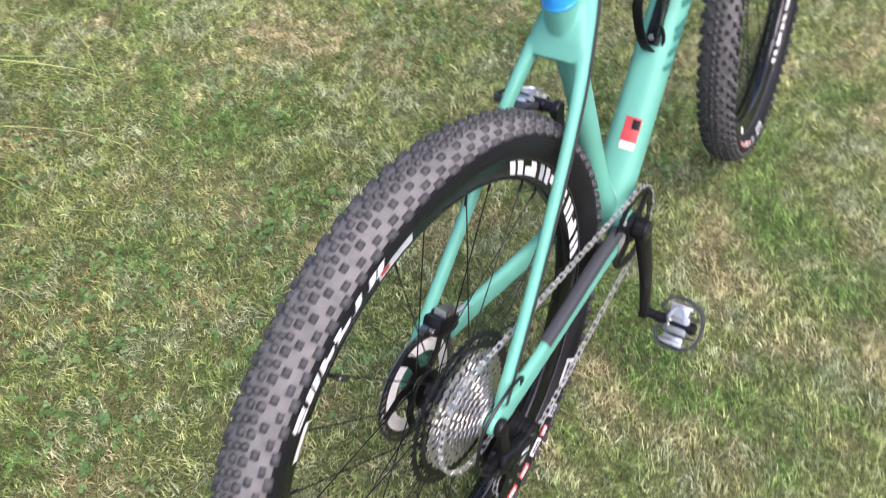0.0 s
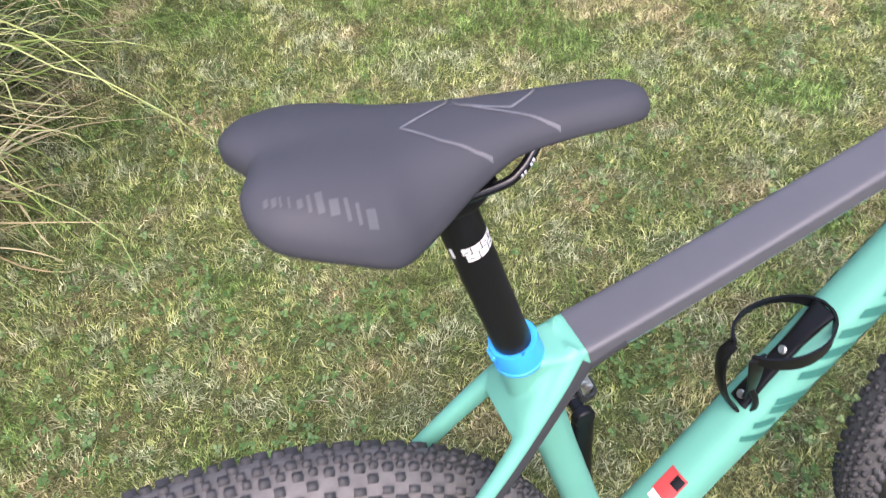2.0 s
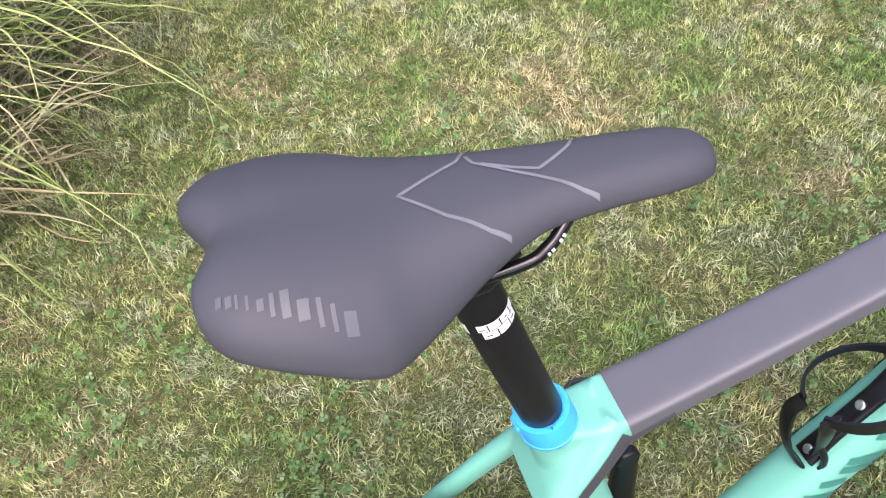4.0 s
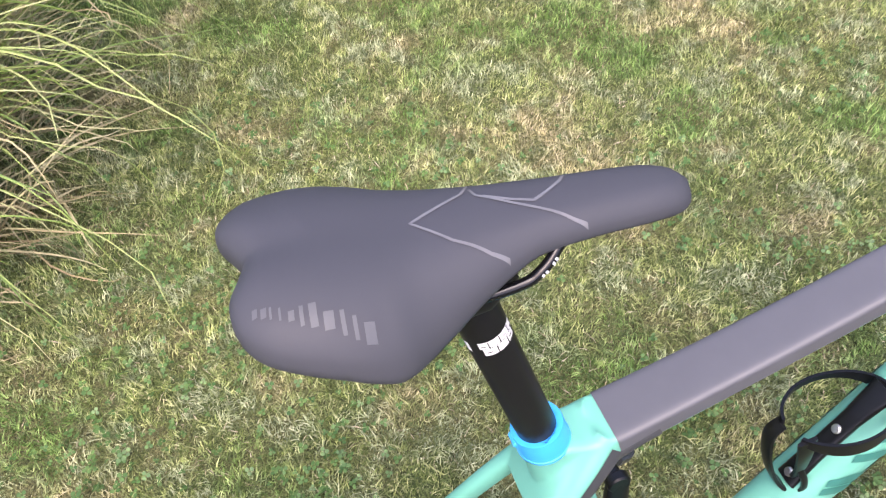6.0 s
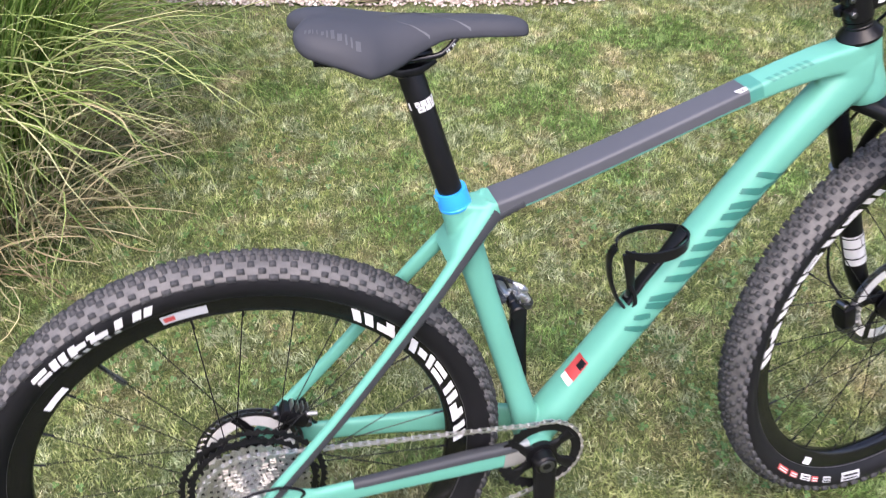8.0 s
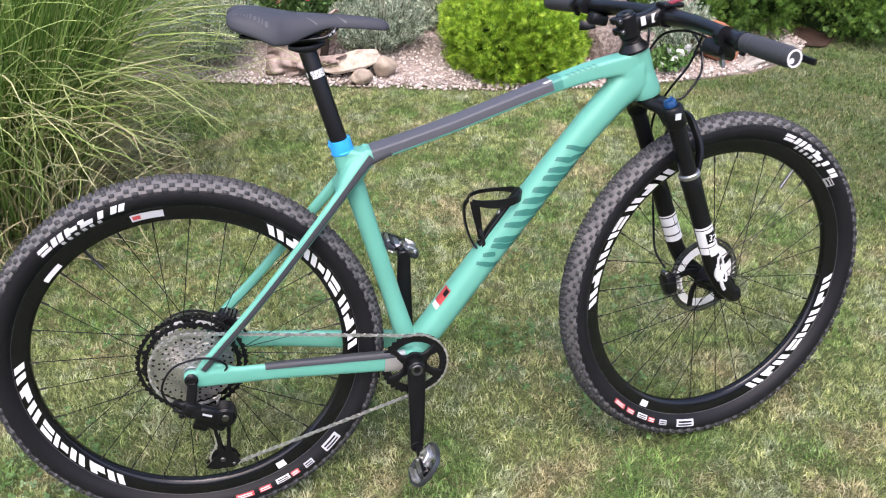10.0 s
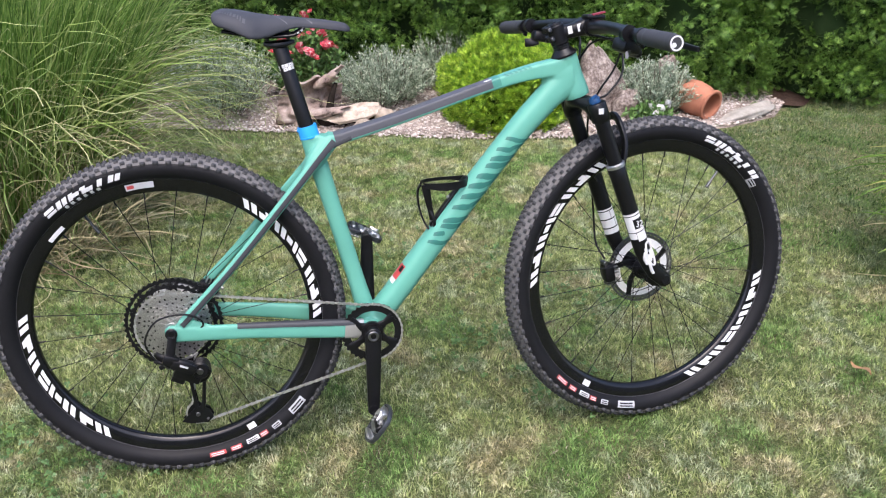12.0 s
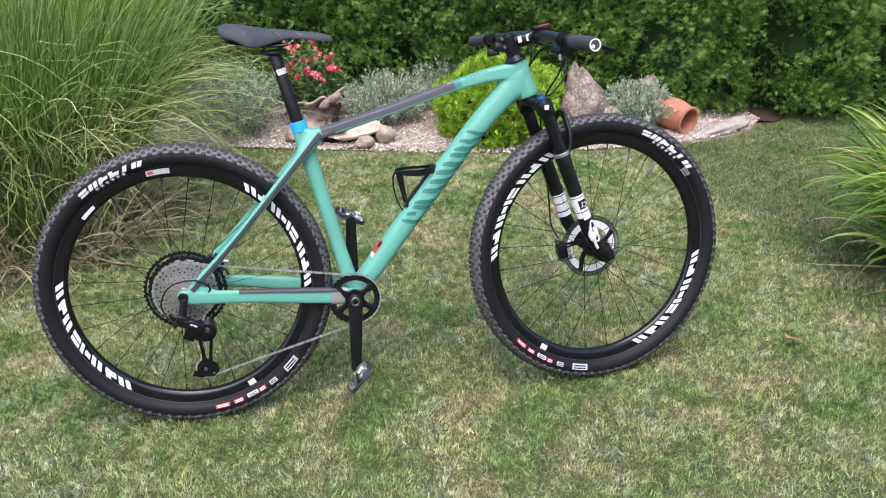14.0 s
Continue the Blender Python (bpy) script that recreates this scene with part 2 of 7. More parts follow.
rng = np.random.default_rng(7)


# ---- garden: large structure ----
def ground_material():
    m = Mat("thatch and soil", 0.9)
    f, g, fine = m.noise(90, 8, 0.78), m.noise(4.2, 7, 0.72), m.noise(330, 6, 0.8)
    a = m.ramp(f, [(0.34, (0.075, 0.072, 0.026)), (0.52, (0.235, 0.225, 0.100)), (0.70, (0.39, 0.36, 0.20))])
    b = m.ramp(f, [(0.34, (0.046, 0.082, 0.019)), (0.66, (0.220, 0.285, 0.098))])
    c = m.mix(m.ramp(g, [(0.42, (0, 0, 0)), (0.60, (1, 1, 1))]), b, a)
    # the finest noise paints dark, shaded gaps between blades onto the soil
    m.colour(m.mix(1.0, c, m.ramp(fine, [(0.41, (0.24, 0.27, 0.23)), (0.62, (1.48, 1.46, 1.42))]), "MULTIPLY"))
    return m.bump(fine, 0.9, 0.012).m


def lawn_height(x, y):
    return 0.010 * np.sin(1.3 * x + 0.5) * np.sin(1.1 * y) - 0.004


gb = bmesh.new()
bmesh.ops.create_grid(gb, x_segments=60, y_segments=60, size=4.5, matrix=Matrix.Translation((1.0, 1.0, 0)))
for v in gb.verts:
    v.co.z = float(lawn_height(v.co.x, v.co.y)) * max(0.0, 1 - ((v.co.x - 1) ** 2 + (v.co.y - 1) ** 2) / 18) - 0.004
ring = [e for e in gb.edges if e.is_boundary]
r = bmesh.ops.extrude_edge_only(gb, edges=ring)
for v in [g for g in r["geom"] if isinstance(g, bmesh.types.BMVert)]:
    v.co.x, v.co.y, v.co.z = 1 + (v.co.x - 1) * 60, 1 + (v.co.y - 1) * 60, -0.02
tagged(part("ground", gb, ground_material(), None), "mown lawn ground with dry thatch", "lawn", kind="structure")

EDGE_X = [-1.6, -0.9, -0.3, 0.1, 0.45, 0.95, 1.3, 1.7, 2.1, 2.45, 2.75, 2.95]
EDGE_Y = [2.75, 2.70, 2.58, 2.44, 2.31, 2.13, 2.02, 1.96, 1.94, 1.97, 2.08, 2.30]


def edge_y(x):
    return np.interp(x, EDGE_X, EDGE_Y)


def hedge_y(x):
    """The hedge's line, coming nearer at its far end, with a gap between two plants."""
    return 3.45 - 0.27 * (x + 0.5) - 0.28 * np.clip((x - 1.95) / 0.45, 0, 1) + 0.24 * np.exp(-(((x - 2.93) / 0.07) ** 2))


# a plain rendered wall, unseen, added behind the viewer to dim the low sky
wall = bmesh.new()
box(wall, (1.0, -5.2, 0.95), (14.0, 0.3, 1.9), None, 0.01)
PLASTER = Mat("weathered plaster", 0.9, 0, 0.2)
PLASTER.colour(PLASTER.ramp(PLASTER.mix(0.5, PLASTER.noise(30, 6), PLASTER.noise(1.2, 4)), [(0.3, (0.30, 0.29, 0.26)), (0.7, (0.42, 0.40, 0.36))]))
PLASTER.bump(PLASTER.noise(160, 4), 0.4, 0.004)
tagged(part("sky_block_wall", wall, PLASTER.m, None), "plain weathered plaster wall, unseen, added to block the low sky", "wall", kind="structure")


# ---- garden: lawn, bed and plants ----
GRASS = leafy("lawn grass", [(0.0, (0.120, 0.170, 0.048)), (0.35, (0.241, 0.305, 0.098)), (0.75, (0.394, 0.437, 0.187)), (1.0, (0.498, 0.509, 0.281))], 0.5, 0.35,
              patch=[(0.0, (0.241, 0.228, 0.100)), (0.35, (0.423, 0.390, 0.205)), (0.7, (0.535, 0.483, 0.294)), (1.0, (0.615, 0.555, 0.390))], patch_scale=4.2,
              lush=[(0.0, (0.062, 0.129, 0.027)), (0.5, (0.158, 0.278, 0.070)), (1.0, (0.308, 0.426, 0.153))],
              cool=[(0.0, (0.166, 0.210, 0.111)), (0.5, (0.345, 0.399, 0.225)), (1.0, (0.530, 0.564, 0.384))])
LUSHGRASS = leafy("lush lawn grass", [(0.0, (0.038, 0.080, 0.015)), (0.35, (0.097, 0.156, 0.042)), (0.75, (0.186, 0.240, 0.083)), (1.0, (0.312, 0.326, 0.167))], 0.5, 0.35,
                  patch=[(0.0, (0.077, 0.120, 0.035)), (0.35, (0.142, 0.196, 0.067)), (0.7, (0.224, 0.268, 0.112)), (1.0, (0.332, 0.352, 0.190))], patch_scale=4.2,
                  lush=[(0.0, (0.030, 0.073, 0.013)), (0.5, (0.074, 0.152, 0.033)), (1.0, (0.164, 0.247, 0.073))],
                  cool=[(0.0, (0.074, 0.112, 0.049)), (0.5, (0.156, 0.211, 0.103)), (1.0, (0.267, 0.314, 0.187))])
STRAW = leafy("dry straw", [(0.0, (0.29, 0.245, 0.155)), (0.6, (0.43, 0.37, 0.25)), (1.0, (0.53, 0.47, 0.35))], 0.65, 0.15)
CLOVER = leafy("clover", [(0.0, (0.050, 0.115, 0.032)), (1.0, (0.125, 0.225, 0.070))], 0.45, 0.25)
ARCHGRASS = leafy("arching grass", [(0.0, (0.120, 0.195, 0.045)), (0.4, (0.240, 0.335, 0.085)), (0.8, (0.40, 0.46, 0.18)), (1.0, (0.54, 0.54, 0.29))], 0.42, 0.3)
TALLGRASS = leafy("tall grass", [(0.0, (0.050, 0.110, 0.020)), (0.4, (0.130, 0.245, 0.046)), (0.8, (0.27, 0.39, 0.100)), (1.0, (0.43, 0.50, 0.19))], 0.42, 0.36)
DRYBLADE = leafy("dry blades", [(0.0, (0.23, 0.18, 0.10)), (0.5, (0.42, 0.37, 0.21)), (1.0, (0.62, 0.58, 0.35))], 0.6, 0.2)
LILY = leafy("lily leaves", [(0.0, (0.06, 0.14, 0.020)), (0.6, (0.17, 0.295, 0.045)), (0.9, (0.32, 0.42, 0.09)), (1.0, (0.42, 0.38, 0.13))], 0.38, 0.3)
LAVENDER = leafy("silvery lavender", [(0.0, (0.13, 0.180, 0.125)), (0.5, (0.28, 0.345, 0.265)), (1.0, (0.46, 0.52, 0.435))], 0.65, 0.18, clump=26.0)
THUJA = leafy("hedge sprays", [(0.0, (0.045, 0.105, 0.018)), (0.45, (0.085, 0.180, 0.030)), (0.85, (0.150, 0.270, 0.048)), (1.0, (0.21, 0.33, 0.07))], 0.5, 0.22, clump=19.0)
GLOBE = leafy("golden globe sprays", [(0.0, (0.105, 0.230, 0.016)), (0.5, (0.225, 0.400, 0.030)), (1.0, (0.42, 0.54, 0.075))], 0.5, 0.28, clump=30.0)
ROSE = leafy("rose leaves", [(0.0, (0.05, 0.12, 0.03)), (1.0, (0.14, 0.25, 0.07))], 0.4, 0.15)
PETAL = leafy("red petals", [(0.0, (0.50, 0.04, 0.06)), (0.6, (0.68, 0.11, 0.15)), (1.0, (0.85, 0.52, 0.50))], 0.5, 0.3)
# near-black green that stands in for the shade between sprays
SHADECORE = plain("painted inner shade of foliage", (0.018, 0.034, 0.012), 0.95, wear=0.5, scale=12, spec=0.05)
DARKBROWN = plain("dark root and slab shade", (0.022, 0.017, 0.014), 0.9, wear=0.4, scale=25, spec=0.1)
TWIG = plain("brown twigs", (0.09, 0.06, 0.04), 0.8, wear=0.3)


def stone_material(name, stops, scale, bump=0.7, rough=0.85):
    m = Mat(name, rough, 0, 0.15)
    f, g = m.noise(scale, 8, 0.7), m.noise(scale / 5, 4)
    m.colour(m.ramp(m.mix(0.4, f, g), stops))
    return m.bump(f, bump, 0.01).m


def pebble_material():
    m = Mat("mixed pebbles", 0.75)
    c = m.ramp(m.island(), [(0.0, (0.17, 0.13, 0.11)), (0.25, (0.30, 0.24, 0.205)), (0.55, (0.42, 0.355, 0.31)), (0.8, (0.54, 0.48, 0.43)), (1.0, (0.68, 0.65, 0.61))])
    m.colour(m.mix(0.25, c, m.ramp(m.noise(90, 5), [(0.3, (0.20, 0.16, 0.14)), (0.7, (0.60, 0.54, 0.49))])))
    return m.m


GRAVEL = pebble_material()
GRAVELBED = stone_material("gravel ground", [(0.3, (0.16, 0.12, 0.10)), (0.7, (0.42, 0.36, 0.31))], 60)
SOIL = stone_material("reddish bark mulch", [(0.3, (0.02, 0.014, 0.010)), (0.7, (0.08, 0.048, 0.036))], 45)
GRANITE = stone_material("speckled granite", [(0.36, (0.05, 0.04, 0.035)), (0.48, (0.19, 0.15, 0.13)), (0.60, (0.42, 0.36, 0.32))], 75, 1.0)
BOULDER = stone_material("tan boulder", [(0.3, (0.20, 0.16, 0.12)), (0.7, (0.42, 0.35, 0.28))], 34, 0.7)
PALESTONE = stone_material("pale limestone", [(0.3, (0.20, 0.18, 0.155)), (0.7, (0.42, 0.395, 0.35))], 26, 0.6)
CREAMSTONE = stone_material("cream sandstone", [(0.36, (0.26, 0.20, 0.155)), (0.50, (0.50, 0.42, 0.34)), (0.68, (0.66, 0.58, 0.49))], 24, 1.0)
WOOD = stone_material("weathered root wood", [(0.37, (0.035, 0.025, 0.020)), (0.45, (0.27, 0.205, 0.175)), (0.64, (0.56, 0.465, 0.41))], 13, 1.0)
TERRA = stone_material("terracotta", [(0.3, (0.29, 0.11, 0.065)), (0.7, (0.43, 0.20, 0.125))], 18, 0.2, 0.75)

# bed ground and mulch
bb = bmesh.new()
xs = np.linspace(-3.0, 2.95, 60)
rows = []
for x in xs:
    e = float(edge_y(x))
    h = float(hedge_y(x)) + 0.6
    rows.append([Vector((x, e + (h - e) * k / 14, (0.002 + 0.022 * min(1, (h - e) * k / 14 / 0.35) * min(1, max(0.05, (2.95 - x) / 0.3)) - (0.02 if k == 0 else 0)))) for k in range(15)])
loft(bb, rows, False)
tagged(part("gravel_bed", bb, GRAVELBED, None), "light gravel garden bed along the hedge", "garden bed", kind="structure")
bb = bmesh.new()
rows = []
for x in np.linspace(2.66, 3.30, 22):
    e = 2.19 + 5 * (x - 2.95) ** 2 + 0.015 * math.sin(19 * x)
    rows.append([Vector((x, e + 0.06 * k + 0.01 * math.sin(9 * x + k), 0.003 + 0.0015 * k + 0.004 * math.sin(31 * x + 5 * k))) for k in range(14)])
loft(bb, rows, False)
tagged(part("mulch_strip", bb, SOIL, None), "dark reddish bark mulch in the gap of the hedge", "mulch", kind="structure")
# pebbles
ico = bmesh.new()
bmesh.ops.create_icosphere(ico, subdivisions=1, radius=1)
PV = [tuple(v.co) for v in ico.verts]
PF = [tuple(v.index for v in f.verts) for f in ico.faces]
ico.free()
n = 15000
px = rng.uniform(-1.2, 2.9, n)
pd_ = np.abs(rng.normal(0, 0.42, n))
py = edge_y(px) + 0.01 + pd_
pz = 0.006 + 0.022 * np.clip(pd_ / 0.35, 0, 1) * np.clip((2.95 - px) / 0.3, 0.05, 1)
m = turns(rng.uniform(0, 6.28, n), rng.uniform(-.5, .5, n), rng.uniform(-.5, .5, n)) * (rng.uniform(0.0038, 0.0100, (n, 1, 1)) * rng.uniform(0.6, 1.2, (n, 1, 3)) * np.array([1.15, 0.9, 0.65]))
pebbles = scatter("pebbles", PV, PF, np.concatenate([m, np.stack([px, py, pz], 1)[:, :, None]], 2), None, GRAVEL, smooth=False)
tagged(pebbles, "pinkish white and beige gravel pebbles", "gravel", kind="stuff")

# lawn
def blade_mesh(name, n, xr, yr, hmin, hmax, wmin, wmax, lean, mat, label, seed, drop=None):
    r = np.random.default_rng(seed)
    x, y = r.uniform(*xr, n), r.uniform(*yr, n)
    ok = (y < edge_y(x) - 0.015) & ~((np.abs(x - 2.98) < 0.32) & (y > 2.19 + 5 * (x - 2.95) ** 2 + 0.02 * np.sin(40 * x)))
    if drop is not None:
        ok &= drop(x, y, r)
    x, y = x[ok], y[ok]
    n = len(x)
    h, w = r.uniform(hmin, hmax, n), r.uniform(wmin, wmax, n)
    cell = (np.floor((x + 0.012 * np.sin(y * 90)) / 0.030).astype(np.int64) * 7919 + np.floor((y + 0.012 * np.sin(x * 80)) / 0.030).astype(np.int64) * 104729) % 4093
    table = np.random.default_rng(seed + 500).uniform(0, 1, (4093, 2))
    h = h * (0.70 + 0.65 * table[cell, 0] ** 2)
    yaw = table[cell, 1] * 6.283 + r.normal(0, 0.9, n)
    ln = np.clip(r.normal(lean, 0.45, n), 0.05, 2.4)
    rot = turns(yaw, r.normal(0, 0.25, n), r.normal(0, 0.3, n))
    s = np.stack([w, h * ln, h], 1)
    m = np.concatenate([rot * s[:, None, :], np.stack([x, y, lawn_height(x, y) - 0.002], 1)[:, :, None]], 2)
    V = [(-.5, 0, 0), (.5, 0, 0), (-.42, .30, .62), (.42, .30, .62), (0.05, .95, .92)]
    ob = scatter(name, V, [(0, 1, 3, 2), (2, 3, 4)], m, None, mat)
    return tagged(ob, label, "grass", kind="stuff")


def border(x, y):
    """0 on the lawn round the bicycle, 1 outside it, with an uneven change between."""
    d = np.maximum.reduce([x - 2.1, y - 2.2, -0.75 - x, -0.65 - y]) + 0.06 * np.sin(7 * x + 2 * y) * np.sin(9 * y)
    return np.clip(d / 0.2 + 0.5, 0, 1)


blade_mesh("lawn_grass", 560000, (-0.9, 2.35), (-0.75, 2.45), 0.007, 0.0195, 0.0011, 0.0027, 0.78, GRASS, "short green lawn grass with drier patches", 11, lambda x, y, r: border(x, y) < r.uniform(0, 1, len(x)))
def far_side(x, y):
    """1 towards the lily and the hedge's far end, 0 elsewhere, with an uneven change between."""
    return np.clip((x - 1.95 + 0.10 * np.sin(5 * y) + 0.06 * np.sin(13 * y + 3 * x)) / 0.3 + 0.5, 0, 1)


blade_mesh("lawn_grass", 170000, (-1.8, 2.4), (-1.7, 2.6), 0.009, 0.022, 0.0020, 0.0040, 0.68, GRASS, "short green lawn grass towards the viewer", 12,
           lambda x, y, r: (border(x, y) > r.uniform(0, 1, len(x))) & (far_side(x, y) < r.uniform(0, 1, len(x))) & (np.minimum.reduce([(x + 1.8) / 0.8, (y + 1.7) / 0.8]) > r.uniform(0, 1, len(x))))
blade_mesh("lawn_grass", 220000, (1.7, 4.8), (-1.5, 2.6), 0.009, 0.022, 0.0019, 0.0038, 0.68, LUSHGRASS, "lush green lawn grass towards the bed and the lily", 14,
           lambda x, y, r: (border(x, y) > r.uniform(0, 1, len(x))) & (far_side(x, y) > r.uniform(0, 1, len(x))) & (np.minimum.reduce([(4.8 - x) / 0.8, (y + 1.5) / 0.8]) > r.uniform(0, 1, len(x))))
blade_mesh("dry_thatch", 30000, (-1.0, 3.2), (-0.8, 2.6), 0.006, 0.013, 0.0012, 0.0024, 1.6, STRAW, "dry straw lying among the lawn grass", 13,
           lambda x, y, r: np.sin(x * 6.1 + 1.2 * np.sin(y * 4.3)) * np.sin(y * 5.3 + 1.5 * np.sin(x * 3.7)) + r.uniform(-0.9, 0.9, len(x)) > 0.12)

leaf3 = []
for k in range(3):
    a = 2.094 * k
    for t in (0, 0.7, 1.4, 2.1, 2.8, 3.5, 4.2, 4.9, 5.6):
        px_, py_ = 0.62 + 0.5 * math.cos(t), 0.5 * math.sin(t)
        leaf3.append((px_ * math.cos(a) - py_ * math.sin(a), px_ * math.sin(a) + py_ * math.cos(a), 0.08 * abs(py_)))
spots = [(-0.14, 0.93, 0.16), (0.02, 0.80, 0.14), (0.30, 0.66, 0.12), (-0.25, 0.65, 0.12), (0.1, 0.45, 0.10), (0.55, 1.0, 0.14), (0.95, 0.8, 0.16), (1.2, 0.5, 0.12), (0.75, 0.35, 0.10), (-0.42, 0.2, 0.12), (0.2, 1.3, 0.18), (1.5, 1.0, 0.15), (0.9, 0.1, 0.12), (-0.3, -0.05, 0.12)]
cp = np.concatenate([rng.normal(0, sp, (120, 2)) * 0.7 + (sx, sy) for sx, sy, sp in spots])
n = len(cp)
m = poses(np.column_stack([cp, rng.uniform(0.012, 0.034, n)]), rng.uniform(0, 6.28, n), rng.normal(0, .35, n), rng.normal(0, .35, n), rng.uniform(0.0035, 0.0088, n))
clover = scatter("clover", leaf3, [tuple(range(9 * k, 9 * k + 9)) for k in range(3)], m, None, CLOVER)
tagged(clover, "small clover leaves growing in the lawn", "clover", kind="stuff")


def ribbons(n, seed, centre, base_r, length, lean0, droop, width, wig=0.12, curl=0.0, segs=14, bias=None, kink=0.0):
    """Arching blades from a tuft as ribbons with a fold; returns vertices and faces per blade."""
    r = np.random.default_rng(seed)
    rad = base_r * np.sqrt(r.uniform(0, 1, n))
    az = r.uniform(0, 2 * np.pi, n)
    if bias is not None:
        az = r.normal(bias[0], bias[1], n)
    bx, by = centre[0] + rad * np.cos(az), centre[1] + rad * np.sin(az)
    out = az + r.normal(0, 0.5, n)
    L = r.uniform(*length, n)
    t0 = np.abs(r.normal(lean0[0], lean0[1], n)) + 0.25 * rad / base_r
    t1 = r.uniform(*droop, n)
    s = np.linspace(0, 1, segs + 1)
    th = t0[:, None] + t1[:, None] * s[None] ** 1.7
    cu = (r.uniform(0, 1, n) < curl) * r.uniform(3, 9, n) * r.choice([-1, 1], n)
    th = th + cu[:, None] * np.clip(s[None] - 0.72, 0, 1) ** 1.3
    ph = out[:, None] + wig * r.normal(0, 1, n)[:, None] * np.sin(3 * s[None] + r.uniform(0, 6, n)[:, None]) + (cu * 0.6)[:, None] * np.clip(s[None] - 0.65, 0, 1)
    if kink:
        bend = np.cumsum(r.normal(0, 1, (n, segs + 1)) * np.clip(s[None] - 0.55, 0, 1), 1)
        th = th + kink * bend * (r.uniform(0, 1, n) < 0.6)[:, None]
        ph = ph + 1.2 * kink * np.cumsum(r.normal(0, 1, (n, segs + 1)) * np.clip(s[None] - 0.55, 0, 1), 1)
    d = np.stack([np.sin(th) * np.cos(ph), np.sin(th) * np.sin(ph), np.cos(th)], -1) * (L / segs)[:, None, None]
    p = np.concatenate([np.zeros((n, 1, 3)), np.cumsum(d[:, :-1], 1)], 1) + np.stack([bx, by, np.zeros(n)], 1)[:, None]
    p[:, :, 2] = np.maximum(p[:, :, 2], 0.006 + 0.01 * r.uniform(0, 1, n)[:, None])
    w = r.uniform(*width, n)[:, None] * (1 - 0.9 * s[None] ** 2.2) * (0.55 + 0.45 * np.minimum(1, s[None] * 5))
    tw = r.normal(0, 0.6, n)[:, None] + 1.2 * r.normal(0, 1, n)[:, None] * s[None]
    side = np.stack([-np.sin(ph), np.cos(ph), np.zeros_like(ph)], -1)
    up_ = np.cross(side, d / np.linalg.norm(d, axis=-1, keepdims=True))
    ac = side * np.cos(tw)[..., None] + up_ * np.sin(tw)[..., None]
    fold = np.cross(ac, d / np.linalg.norm(d, axis=-1, keepdims=True)) * (w * 0.18)[..., None]
    v = np.stack([p - ac * w[..., None] / 2 + fold, p, p + ac * w[..., None] / 2 + fold], 2)
    faces = []
    for k in range(segs):
        a, b = 3 * k, 3 * k + 3
        faces += [(a, a + 1, b + 1, b), (a + 1, a + 2, b + 2, b + 1)]
    return v.reshape(-1, 3), [np.array(f) for f in faces], n, 3 * (segs + 1)


def tuft(name, label, sets, category="plant"):
    ob = None
    for nm, args, mat, lab in sets:
        v, f, n, k = ribbons(**args)
        if ob is None:
            ob = raw_mesh(name, v, f, n, k, None, mat, "", True)
            tagged(ob, label, category)
        else:
            raw_mesh(nm, v, f, n, k, ob, mat, lab, True)
    return ob


GC = (-0.84, 1.55)
tuft("ornamental_grass", "tall arching ornamental grass clump with curling dry tips", [
    ("blades", dict(n=4000, seed=21, centre=GC, base_r=0.42, length=(0.9, 1.5), lean0=(0.05, 0.10), droop=(0.15, 0.95), width=(0.0035, 0.0075), curl=0.12), TALLGRASS, ""),
    ("arching_blades", dict(n=960, seed=22, centre=GC, base_r=0.36, length=(0.85, 1.50), lean0=(0.12, 0.10), droop=(1.6, 2.8), width=(0.0035, 0.0075), curl=0.35, wig=0.14, kink=0.8, segs=22), ARCHGRASS, "long arching green blades"),
    ("dry_blades", dict(n=700, seed=23, centre=GC, base_r=0.40, length=(0.5, 1.10), lean0=(0.12, 0.14), droop=(1.2, 2.6), width=(0.0035, 0.007), curl=0.8, wig=0.3, kink=1.5, segs=24), DRYBLADE, "tan curling dead blades"),
    ("outer_blades", dict(n=190, seed=26, centre=GC, base_r=0.40, length=(0.75, 1.2), lean0=(0.25, 0.12), droop=(1.5, 2.5), width=(0.003, 0.0055), curl=0.4, wig=0.2, kink=0.9, segs=20, bias=(-0.35, 0.7)), ARCHGRASS, "thin outer blades hanging over the lawn"),
    ("fallen_stems", dict(n=60, seed=25, centre=GC, base_r=0.42, length=(0.35, 0.75), lean0=(0.75, 0.3), droop=(0.9, 1.7), width=(0.003, 0.006), curl=0.4, wig=0.4, kink=0.9, segs=14), DRYBLADE, "bent straw-coloured stems"),
    ("dry_stalks", dict(n=650, seed=27, centre=GC, base_r=0.47, length=(0.22, 0.60), lean0=(0.14, 0.12), droop=(0.1, 0.8), width=(0.003, 0.0055), curl=0.2, wig=0.2, segs=8), DRYBLADE, "upright dry stalks at the foot"),
    ("dead_base", dict(n=1500, seed=24, centre=GC, base_r=0.56, length=(0.15, 0.5), lean0=(0.7, 0.5), droop=(0.5, 1.8), width=(0.003, 0.007), curl=0.5, wig=0.6, segs=8), DRYBLADE, "dead straw at the foot")], "ornamental grass")
LC = (2.56, 0.27)
